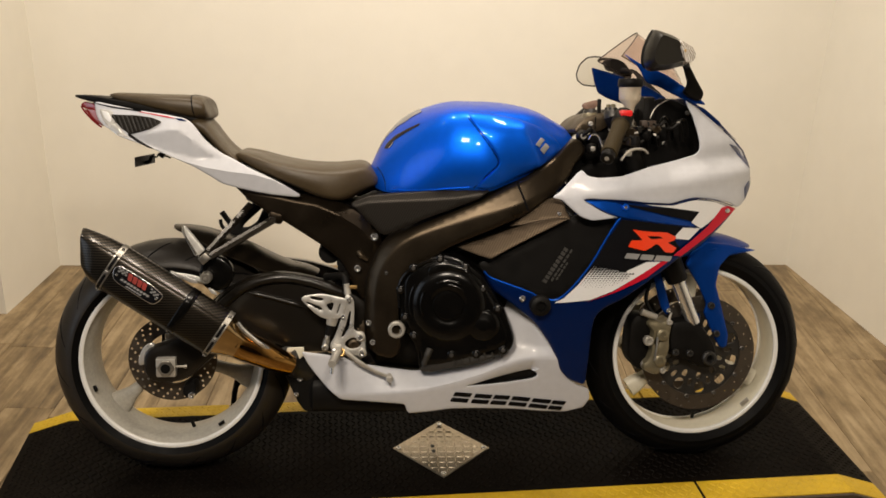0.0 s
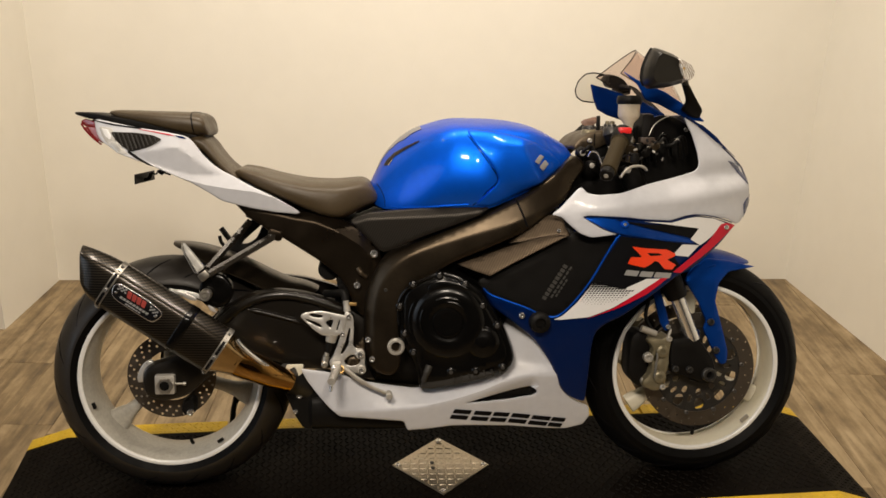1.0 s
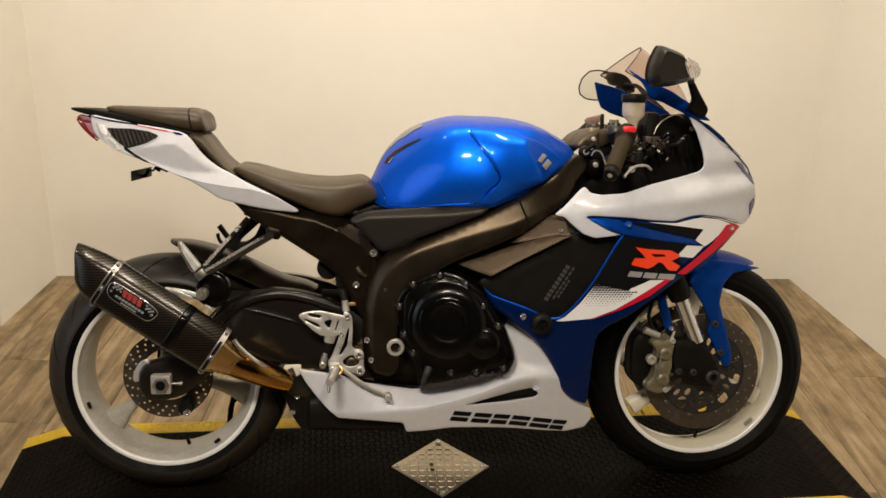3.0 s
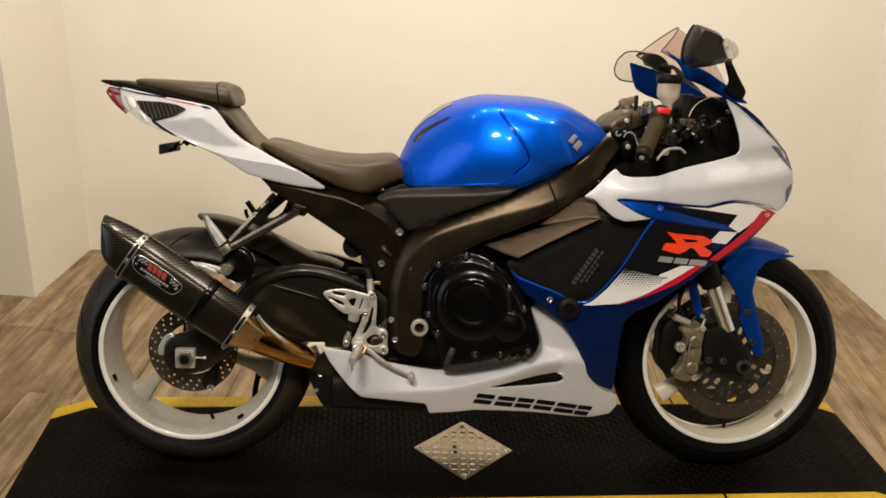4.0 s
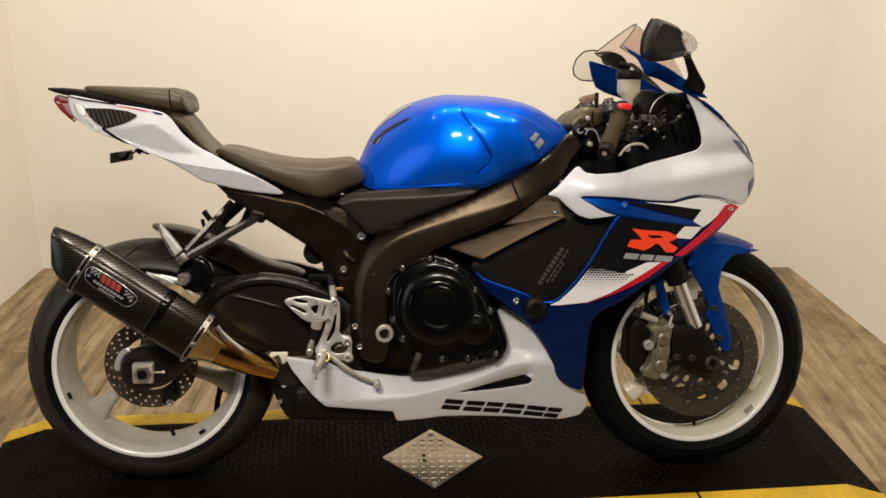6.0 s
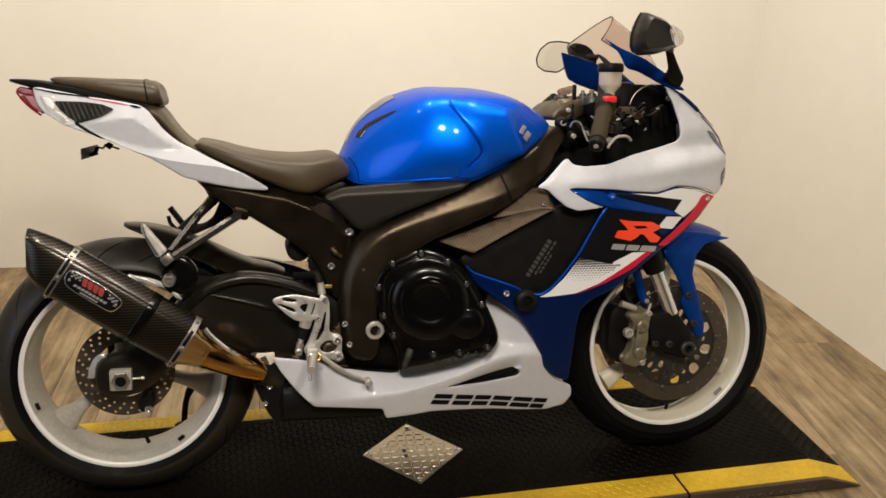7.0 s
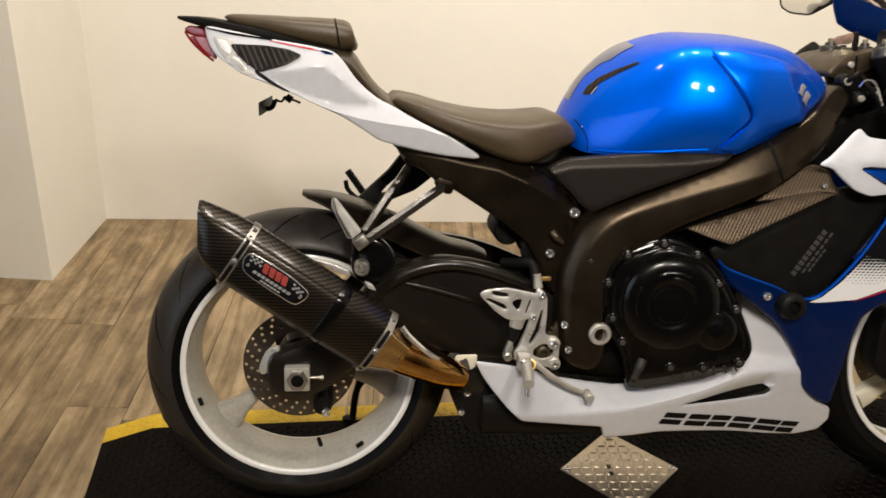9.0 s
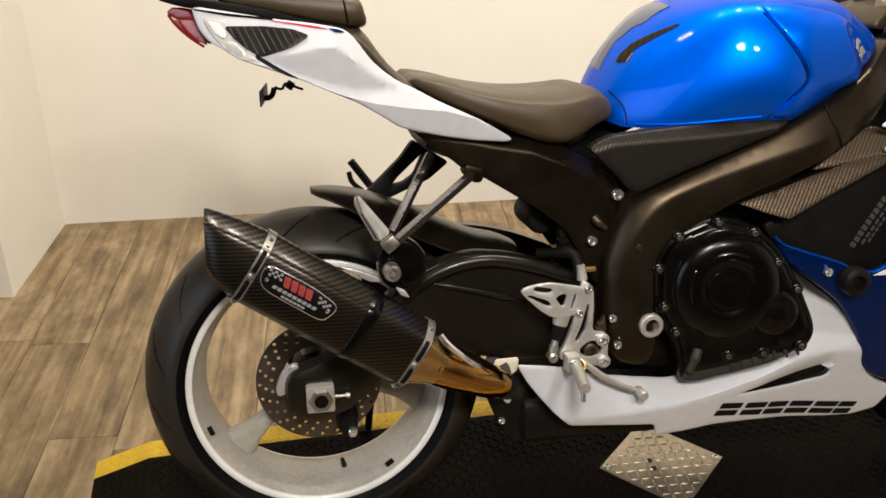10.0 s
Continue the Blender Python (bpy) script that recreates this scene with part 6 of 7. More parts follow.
bolt(1.112, side(1.112, 0.713) - 0.006, 0.713, 1.1, BLUE)
bolt(1.112, side(1.112, 0.713) - 0.009, 0.713, 0.6)
bolt(1.397, side(1.397, 0.695) - 0.009, 0.695, 0.8)
bolt(0.876, side(0.876, 0.487) - 0.004, 0.487, 1.0)
part("frame_slider", lathe_bm([(0.024, 0.02), (0.026, -0.01), (0.024, -0.022), (0.018, -0.026), (0.012, -0.026), (0.010, -0.016), (0, -0.016)], (0.918, side(0.918, 0.472), 0.472), "y", 32), BLACK, bike, "black round frame slider")

low_out = [(0.803, 0.509), (0.857, 0.476), (0.888, 0.444), (0.920, 0.417), (0.943, 0.385), (0.972, 0.335), (1.003, 0.273), (1.031, 0.252), (1.066, 0.234), (1.073, 0.206), (1.058, 0.178), (1.012, 0.167), (0.952, 0.171), (0.862, 0.181), (0.788, 0.188), (0.715, 0.191), (0.658, 0.185), (0.603, 0.182), (0.594, 0.210), (0.515, 0.219), (0.435, 0.227), (0.405, 0.257), (0.378, 0.290), (0.357, 0.319), (0.341, 0.350), (0.399, 0.342), (0.447, 0.333), (0.488, 0.315), (0.558, 0.300), (0.615, 0.291), (0.671, 0.292), (0.727, 0.306), (0.797, 0.327), (0.845, 0.336), (0.861, 0.353), (0.868, 0.373), (0.862, 0.397), (0.841, 0.439)]
slot_out = [(0.746, 0.256), (0.810, 0.273), (0.875, 0.288), (0.911, 0.295), (0.922, 0.290), (0.928, 0.280), (0.918, 0.272), (0.855, 0.262)]
lower = part("lower_fairing", panel_bm(low_out, low_side, 0.005, 0.0035, 0.008, [slot_out], 0.004, fold_lines([(0.36 + 0.02 * k, CREASE(0.36 + 0.02 * k)) for k in range(29)])), WHITE, bike, "pearl white lower fairing with a black vent slot")
mirrored(lower)
part("vent_liner", panel_bm([(0.745, 0.25), (0.80, 0.285), (0.9, 0.306), (0.93, 0.285), (0.91, 0.27), (0.84, 0.262)], deeper(low_side, 0.014), 0.004, 0, 0.02), BLACK, lower)
name_w = ((0.714, 0.758), (0.767, 0.811), (0.817, 0.858), (0.865, 0.911), (0.918, 0.966), (0.970, 1.005))
for x0, x1 in name_w:
    zt = lambda x: 0.2418 + (-0.1422) * (x - 0.7136)
    for a, b in ((0.0, 0.42), (0.58, 1.0)):
        decal("name_bar", [(x0 + 0.006 - 0.012 * a, zt(x0) - 0.0276 * a), (x1 + 0.006 - 0.012 * a, zt(x1) - 0.0276 * a), (x1 + 0.006 - 0.012 * b, zt(x1) - 0.0276 * b), (x0 + 0.006 - 0.012 * b, zt(x0) - 0.0276 * b)], low_side, DECAL_BLACK, lower, "", 0.0018, 0.0012)
part("belly_pan", body_bm(0.345, 0.66, curve_at([0.345, 0.38, 0.45, 0.66], [0.26, 0.275, 0.25, 0.22]), lambda x: 0.172, lambda x: 0.142, 12, 5, 0.02), BLACK, bike, "black exhaust chamber under the belly")
part("belly_floor", body_bm(0.6, 1.05, lambda x: 0.235, lambda x: 0.205, lambda x: 0.115, 8, 4, 0.02), BLACK, bike)

# rearset
heel = part("heel_guard", panel_bm([(0.343, 0.484), (0.349, 0.491), (0.367, 0.495), (0.394, 0.497), (0.432, 0.489), (0.453, 0.484), (0.451, 0.464), (0.447, 0.449), (0.440, 0.438), (0.419, 0.434), (0.395, 0.437), (0.375, 0.451), (0.351, 0.475)], -0.196, 0.005, 0.0015, 0.010,
            [[(0.364, 0.488), (0.370, 0.492), (0.398, 0.486), (0.395, 0.479), (0.370, 0.483)], [(0.354, 0.476), (0.359, 0.478), (0.390, 0.466), (0.396, 0.457), (0.388, 0.457)], [(0.402, 0.469), (0.411, 0.475), (0.423, 0.476), (0.417, 0.456), (0.413, 0.455)], [(0.436, 0.475), (0.439, 0.474), (0.431, 0.448), (0.428, 0.448)]], 0.004), ALLOY, bike, "drilled alloy heel guard")
hanger = part("peg_hanger", panel_bm([(0.450, 0.494), (0.462, 0.490), (0.470, 0.478), (0.471, 0.448), (0.469, 0.407), (0.478, 0.401), (0.492, 0.401), (0.498, 0.389), (0.497, 0.359), (0.501, 0.346), (0.494, 0.338), (0.482, 0.340), (0.457, 0.346), (0.441, 0.358), (0.428, 0.353), (0.413, 0.358), (0.411, 0.371), (0.419, 0.381), (0.432, 0.413), (0.441, 0.442), (0.445, 0.465)], -0.192, 0.008, 0.002, 0.010, [[(0.447, 0.375), (0.464, 0.388), (0.480, 0.385), (0.488, 0.374), (0.484, 0.363), (0.465, 0.358), (0.449, 0.363)], [(0.460, 0.454), (0.463, 0.452), (0.458, 0.412), (0.443, 0.387), (0.438, 0.390), (0.449, 0.415)]], 0.004), ALLOY, bike, "alloy footpeg hanger plate")
for x, z, s in ((0.459, 0.483, 0.8), (0.444, 0.441, 0.7), (0.486, 0.389, 1.0), (0.4885, 0.3495, 1.0)):
    bolt(x, -0.199, z, s)
part("pedal_pivot", lathe_bm([(0.0135, -0.170), (0.0135, -0.188), (0.010, -0.190), (0.006, -0.190), (0.005, -0.184), (0, -0.184)], (0.469, 0, 0.367), "y", 20), BROWN_ALLOY, bike)
PEG_A, PEG_B = Vector((0.4325, -0.205, 0.3605)), Vector((0.4190, -0.305, 0.3535))
part("footpeg", tube_bm([PEG_A.lerp(PEG_B, k / 22) for k in range(23)], [0.0100 if k % 2 else 0.0088 for k in range(23)], 14), CAST, bike, "knurled alloy footpeg")
part("peg_clevis", box_bm((0.416, -0.222, 0.345), (0.440, -0.196, 0.374), 0.004), CAST, bike)
part("clevis_pin", lathe_bm([(0.006, -0.224), (0.006, -0.229), (0.003, -0.231), (0, -0.231)], (0.424, 0, 0.364), "y", 12), CHROME, bike)
part("peg_spring", tube_bm(smooth_path([(0.440, -0.212, 0.366), (0.446, -0.222, 0.360), (0.441, -0.230, 0.352), (0.434, -0.224, 0.358)], 4), 0.0026, 8), GOLD, bike)
part("peg_feeler", tube_bm([PEG_B + Vector((0, 0.008, -0.006)), PEG_B + Vector((-0.001, 0.004, -0.024))], [0.005, 0.004], 10), CHROME, bike)
part("brake_pedal", tube_bm(smooth_path([(0.430, -0.198, 0.368), (0.452, -0.201, 0.352), (0.485, -0.202, 0.326), (0.520, -0.199, 0.304), (0.548, -0.196, 0.291)], 5), [0.0058] * 12 + [0.0046] * 9, 12, True, 0.7), CAST, bike, "alloy rear brake pedal")
part("pedal_tip", lathe_bm([(0.0075, -0.186), (0.0085, -0.214), (0.0065, -0.217), (0, -0.217)], (0.556, 0, 0.287), "y", 20), CAST, bike)
part("rear_master_cylinder", tube_bm([(0.4145, -0.182, 0.420), (0.411, -0.182, 0.404), (0.407, -0.182, 0.392)], [0.0105, 0.0105, 0.009], 16), BLACK, bike)
part("master_collar", tube_bm([(0.419, -0.182, 0.437), (0.4145, -0.182, 0.418)], [0.0145, 0.0125], 18), CAST, bike)
part("master_rod", tube_bm([(0.4065, -0.184, 0.394), (0.4045, -0.186, 0.384), (0.404, -0.186, 0.383), (0.400, -0.188, 0.366)], [0.0062, 0.0062, 0.0085, 0.0085], 12), STEEL, bike)
part("rod_eye", lathe_bm([(0.0085, -0.180), (0.0085, -0.197), (0.005, -0.199), (0.004, -0.196), (0, -0.196)], (0.400, 0, 0.364), "y", 16), STEEL, bike)
part("brake_switch", tube_bm(smooth_path([(0.452, -0.16, 0.49), (0.452, -0.165, 0.51), (0.446, -0.15, 0.53), (0.42, -0.12, 0.525), (0.40, -0.10, 0.52)], 4), 0.010, 10), BLACK, bike)
part("banjo_fitting", tube_bm([(0.455, -0.175, 0.492), (0.452, -0.175, 0.517)], [0.009, 0.007], 12), CAST, bike)
part("banjo_clip", box_bm((0.46, -0.178, 0.505), (0.478, -0.17, 0.513), 0.002), GOLD, bike)
part("brake_link", panel_bm([(0.476, 0.411), (0.488, 0.416), (0.493, 0.428), (0.496, 0.410), (0.496, 0.392), (0.476, 0.395)], -0.184, 0.012, 0.002, 0.010, [circle(0.4795, 0.4105, 0.004, 10)], 0.002), BROWN_ALLOY, bike, "bronze-grey link plate")
for x, z in ((0.486, 0.389), (0.4885, 0.3495)):
    part("link_washer", lathe_bm([(0.0115, -0.190), (0.0115, -0.197), (0.009, -0.1985), (0.003, -0.197), (0, -0.197)], (x, 0, z), "y", 18), CAST, bike)

# front fork, mudguard, brakes
slope = 0.43


def fork_x(z):
    return 1.351 + (0.396 - z) * slope


for s in (-1, 1):
    part("fork_upper_tube", tube_bm([(fork_x(0.505), s * 0.105, 0.505), (fork_x(0.52), s * 0.105, 0.52), (fork_x(0.93), s * 0.105, 0.93)], [0.026, 0.029, 0.029], 22), BLACK, bike)
    part("fork_slider", tube_bm([(fork_x(0.392), s * 0.105, 0.392), (fork_x(0.51), s * 0.105, 0.51)], 0.0185, 22), CHROME, bike, "polished fork stanchion")
fork_foot = part("fork_foot", panel_bm([(1.288, 0.40), (1.31, 0.402), (1.335, 0.402), (1.364, 0.398), (1.390, 0.365), (1.412, 0.33), (1.416, 0.295), (1.403, 0.274), (1.38, 0.272), (1.34, 0.292), (1.292, 0.31), (1.284, 0.345)], -0.124, 0.046, 0.014, 0.018), BLACK, bike, "black fork foot casting")
mirrored(fork_foot)
axle_end = part("front_axle", lathe_bm([(0.019, -0.10), (0.019, -0.134), (0.016, -0.137), (0.010, -0.137), (0.009, -0.12), (0, -0.12)], (XF + 0.006, 0, FR + 0.004), "y", 26), DARKSTEEL, bike)
bolt(1.337, -0.131, 0.318, 1.2, DARKSTEEL)
caliper = part("front_caliper", panel_bm([(1.222, 0.396), (1.242, 0.404), (1.266, 0.400), (1.276, 0.412), (1.290, 0.396), (1.284, 0.355), (1.286, 0.325), (1.276, 0.30), (1.280, 0.272), (1.252, 0.257), (1.216, 0.272), (1.214, 0.288), (1.230, 0.302), (1.238, 0.325), (1.232, 0.35), (1.242, 0.372)], -0.128, 0.05, 0.010, 0.012, [[(1.244, 0.345), (1.256, 0.372), (1.262, 0.368), (1.250, 0.336)]], 0.006), CALIPER, bike, "cast alloy radial brake caliper")
mirrored(caliper)
for x, z in ((1.262, 0.368), (1.258, 0.300)):
    part("caliper_boss", lathe_bm([(0.017, -0.12), (0.016, -0.136), (0.012, -0.139), (0.006, -0.139), (0.005, -0.136), (0, -0.136)], (x, 0, z), "y", 20), CALIPER, bike)
part("bleed_nipple", tube_bm([(1.279, -0.125, 0.405), (1.285, -0.125, 0.425)], [0.004, 0.003], 10), CAST, bike)
part("caliper_pin", tube_bm([(1.244, -0.134, 0.30), (1.25, -0.134, 0.37)], 0.0035, 10), STEEL, bike)
part("caliper_body", panel_bm([(1.185, 0.40), (1.21, 0.42), (1.245, 0.40), (1.24, 0.31), (1.235, 0.26), (1.205, 0.268), (1.18, 0.30)], -0.104, 0.06, 0.012, 0.018), BLACK, bike)
for x, z, s in ((1.226, 0.352, 1.7), (1.222, 0.285, 1.1), (1.30, 0.32, 1.2), (1.280, 0.40, 1.0), (1.268, 0.272, 1.0)):
    bolt(x, -0.128 if x > 1.225 else -0.112, z, s, CAST if x < 1.29 else DARKSTEEL)
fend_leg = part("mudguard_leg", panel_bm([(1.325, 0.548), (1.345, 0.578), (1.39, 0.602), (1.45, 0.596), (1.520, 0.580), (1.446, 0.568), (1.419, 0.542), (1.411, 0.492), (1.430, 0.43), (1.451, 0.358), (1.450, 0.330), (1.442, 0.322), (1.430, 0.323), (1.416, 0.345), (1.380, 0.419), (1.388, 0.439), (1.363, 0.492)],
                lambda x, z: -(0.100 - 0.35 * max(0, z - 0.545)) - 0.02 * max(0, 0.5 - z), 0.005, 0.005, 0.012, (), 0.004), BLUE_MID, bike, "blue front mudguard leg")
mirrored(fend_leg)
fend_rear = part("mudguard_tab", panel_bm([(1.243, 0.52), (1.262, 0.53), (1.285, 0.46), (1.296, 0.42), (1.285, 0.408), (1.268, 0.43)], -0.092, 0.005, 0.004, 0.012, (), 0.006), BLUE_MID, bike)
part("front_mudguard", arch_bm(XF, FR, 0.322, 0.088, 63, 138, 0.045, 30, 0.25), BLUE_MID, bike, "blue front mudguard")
bolt(1.398, -0.105, 0.438, 1.2, DARKSTEEL)
bolt(1.415, -0.107, 0.363, 1.2, DARKSTEEL)
bolt(1.287, -0.096, 0.425, 0.9)
for z0 in (0.0,):
    part("brake_hose", tube_bm(smooth_path([(1.25, -0.11, 0.41), (1.225, -0.1, 0.45), (1.235, -0.09, 0.5), (1.25, -0.08, 0.6)], 6), 0.005, 8), BLACK, bike)
    part("brake_banjo", tube_bm([(1.21, -0.112, 0.425), (1.25, -0.112, 0.41)], [0.009, 0.008], 12), CAST, bike)
part("rim_sticker", box_bm((-0.013, -0.001, -0.007), (0.013, 0.001, 0.007), 0.001, Matrix.Translation((XF + 0.2 * math.cos(radians(-44)), -0.052, FR + 0.206 * math.sin(radians(-44)))) @ Matrix.Rotation(radians(-40), 4, "Y") @ Matrix.Rotation(radians(18), 4, "X")), DECAL_GREY, front)
for ang in (200, 305):
    a = radians(ang)
    part("wheel_weight", box_bm((-0.008, -0.003, -0.004), (0.008, 0.003, 0.004), 0.001, Matrix.Translation((XR + 0.205 * math.cos(a), -0.068, RR + 0.205 * math.sin(a))) @ Matrix.Rotation(-a + 1.57, 4, "Y")), BLACK, rear)

# nose, screen, cockpit
NOSE = [(1.284, 0.964, 1.327, 0.972), (1.327, 0.940, 1.370, 0.947), (1.359, 0.917, 1.397, 0.926), (1.392, 0.891, 1.423, 0.901), (1.425, 0.866, 1.449, 0.875), (1.456, 0.840, 1.474, 0.846), (1.475, 0.808, 1.490, 0.811), (1.485, 0.770, 1.498, 0.771), (1.483, 0.747, 1.495, 0.745), (1.464, 0.713, 1.472, 0.709)]


def nose_rows(a, b, k0, k1, off):
    rows = []
    for sx, sz, cx, cz in NOSE[a:b]:
        w = -side(sx, sz) - 0.004
        row = []
        for k in range(13):
            s = k0 + (k1 - k0) * k / 12
            f = abs(s) ** 2.2
            row.append((cx + (sx - cx) * f + off, w * s, cz + (sz - cz) * f + off * 0.6))
        rows.append(row)
    return rows


def sheet_bm(rows, thick=0.004, direction=(-1, 0, -0.5)):
    bm = bmesh.new()
    d = Vector(direction).normalized() * thick
    A = [[bm.verts.new(p) for p in r] for r in rows]
    B = [[bm.verts.new(Vector(p) + d) for p in r] for r in rows]
    R, C = len(rows), len(rows[0])
    for i in range(R - 1):
        for j in range(C - 1):
            bm.faces.new((A[i][j], A[i][j + 1], A[i + 1][j + 1], A[i + 1][j]))
            bm.faces.new((B[i][j], B[i + 1][j], B[i + 1][j + 1], B[i][j + 1]))
    rim = [(0, j) for j in range(C)] + [(i, C - 1) for i in range(1, R)] + [(R - 1, j) for j in range(C - 2, -1, -1)] + [(i, 0) for i in range(R - 2, 0, -1)]
    for p, q in zip(rim, rim[1:] + rim[:1]):
        bm.faces.new((A[p[0]][p[1]], B[p[0]][p[1]], B[q[0]][q[1]], A[q[0]][q[1]]))
    bmesh.ops.recalc_face_normals(bm, faces=bm.faces)
    return bm


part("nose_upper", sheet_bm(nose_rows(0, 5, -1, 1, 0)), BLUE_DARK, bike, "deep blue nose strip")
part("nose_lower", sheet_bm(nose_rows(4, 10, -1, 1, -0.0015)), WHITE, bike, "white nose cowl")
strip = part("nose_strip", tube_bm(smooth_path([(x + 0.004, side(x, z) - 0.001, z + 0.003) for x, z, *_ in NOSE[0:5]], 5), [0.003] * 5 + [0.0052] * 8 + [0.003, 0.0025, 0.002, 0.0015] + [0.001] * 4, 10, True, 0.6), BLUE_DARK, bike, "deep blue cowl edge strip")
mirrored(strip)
for s0, s1 in ((-0.97, -0.55), (0.55, 0.97)):
    part("headlamp_lens", sheet_bm(nose_rows(3, 7, s0, s1, 0.003)), HEADLENS, bike, "dark headlamp lens")
mirrored(part("headlamp_edge", panel_bm([(1.408, 0.859), (1.431, 0.854), (1.453, 0.841), (1.468, 0.820), (1.478, 0.796), (1.469, 0.803), (1.451, 0.823), (1.433, 0.840)], deeper(upper_side, -0.003), 0.004, 0.001, 0.008, (), 0.003), HEADLENS, bike, "dark headlamp edge"))
mirrored(part("intake_edge", panel_bm([(1.462, 0.749), (1.480, 0.767), (1.482, 0.746), (1.466, 0.718)], deeper(upper_side, -0.003), 0.004, 0.001, 0.008, (), 0.003), HEADLENS, bike))
for s0, s1 in ((-0.98, -0.6), (0.6, 0.98)):
    part("air_intake", sheet_bm(nose_rows(7, 10, s0, s1, 0.003)), HEADLENS, bike)

rows = []
for i in range(15):
    k = i / 14
    C = Vector((1.2, 0, 1.137)).lerp(Vector((1.340, 0, 0.968)), k) + Vector((0.02, 0, 0.012)) * math.sin(math.pi * k)
    S = Vector((1.13, 0, 1.072)).lerp(Vector((1.305, 0, 0.972)), k)
    w = 0.115 + 0.015 * k
    row = []
    for j in range(21):
        s = -1 + 2 * j / 20
        q = C.lerp(S, abs(s) ** 1.7)
        row.append((q.x, w * s, q.z))
    rows.append(row)
screen = part("windscreen", sheet_bm(rows, 0.003), SCREEN, bike, "lightly smoked clear windscreen")
screen.visible_shadow = False
part("screen_edge", tube_bm([Vector(r[0]) for r in rows[::-1]] + [Vector(p) for p in rows[0]] + [Vector(r[-1]) for r in rows], 0.0013, 6), SATIN, screen)
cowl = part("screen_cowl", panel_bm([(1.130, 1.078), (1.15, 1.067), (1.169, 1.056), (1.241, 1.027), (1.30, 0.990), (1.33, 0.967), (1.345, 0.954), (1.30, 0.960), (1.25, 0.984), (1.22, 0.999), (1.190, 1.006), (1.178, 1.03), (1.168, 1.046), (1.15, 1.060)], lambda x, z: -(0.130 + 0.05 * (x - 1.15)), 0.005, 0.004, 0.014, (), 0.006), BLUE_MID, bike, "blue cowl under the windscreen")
inner = part("cockpit_panel", panel_bm([(1.02, 0.70), (1.136, 0.68), (1.33, 0.70), (1.38, 0.80), (1.370, 0.88), (1.345, 0.94), (1.296, 0.968), (1.25, 0.972), (1.20, 0.945), (1.15, 0.91), (1.09, 0.885), (1.03, 0.86)], -0.045, 0.006, 0.004, 0.018), VOID, bike, "black inner cockpit panel")
# Darker than the cowl's outside: its shade is in the colour.
part("cockpit_liner", panel_bm([(1.116, 1.054), (1.16, 1.043), (1.194, 1.033), (1.267, 1.008), (1.33, 0.975), (1.32, 0.925), (1.25, 0.94), (1.206, 0.957), (1.165, 0.970), (1.137, 0.985), (1.126, 1.012)], 0.121, 0.006, 0.003, 0.015, (), 0.003), BLUE_DARK, bike, "inside of the blue screen cowl, shade in its colour")
part("cockpit_back", body_bm(1.03, 1.36, curve_at([1.03, 1.15, 1.25, 1.36], [0.80, 0.83, 0.91, 0.93]), lambda x: 0.72, lambda x: 0.05, 10, 5), VOID, bike)
part("gauge", box_bm((1.20, -0.08, 0.90), (1.235, 0.08, 0.975), 0.012, None), BLACK, bike, "black instrument cluster")
part("gauge_ring", tube_bm(smooth_path([(1.207, -0.12, 0.920), (1.214, -0.12, 0.938), (1.228, -0.12, 0.954), (1.258, -0.12, 0.969), (1.277, -0.12, 0.964)], 5), 0.0012, 8), STEEL, bike)
part("top_yoke", panel_bm([(1.026, 0.890), (1.058, 0.922), (1.10, 0.930), (1.155, 0.940), (1.157, 0.922), (1.12, 0.898), (1.09, 0.882), (1.035, 0.878)], -0.06, 0.19, 0.006, 0.015), BROWN_ALLOY, bike, "dark brown-grey top yoke")
for x, y, r in ((1.118, -0.095, 0.022), (1.112, 0.095, 0.022), (1.132, 0.0, 0.017)):
    cap = part("fork_cap", lathe_bm([(r, 0.918), (r, 0.936), (r - 0.003, 0.940), (r * 0.55, 0.940), (r * 0.5, 0.946), (r * 0.25, 0.947), (0, 0.947)], (x, y, 0), "z", 20), DARKSTEEL, bike, "dark fork cap")
    part("adjuster", lathe_bm([(r * 0.32, 0.944), (r * 0.32, 0.953), (r * 0.2, 0.955), (0, 0.955)], (x, y, 0), "z", 8), CALIPER, bike, "", False)
part("clamp_bolt", lathe_bm([(0.006, -0.064), (0.006, -0.070), (0.003, -0.071), (0, -0.069)], (1.070, 0, 0.905), "y", 12), CAST, bike)
part("clamp_slot", box_bm((1.082, -0.064, 0.892), (1.0845, -0.055, 0.922), 0.0005), VOID, bike)
part("ignition", lathe_bm([(0.019, 0.90), (0.019, 0.928), (0.016, 0.932), (0.008, 0.932), (0.007, 0.929), (0, 0.929)], (1.078, -0.02, 0), "z", 24), CALIPER, bike)
part("key", box_bm((1.100, -0.016, 0.93), (1.110, -0.006, 0.968), 0.003), BLACK, bike)
part("key_tag", panel_bm([(1.058, 0.950), (1.064, 0.957), (1.098, 0.966), (1.104, 0.956), (1.096, 0.944), (1.066, 0.941)], -0.012, 0.003, 0.001, 0.01, (), 0.003), TAG, bike, "clear plastic key tag")
part("wiring", tube_bm(smooth_path([(1.03, -0.09, 0.86), (1.045, -0.13, 0.885), (1.06, -0.12, 0.89), (1.08, -0.13, 0.86), (1.11, -0.14, 0.82)], 5), 0.005, 8), BLACK, bike)
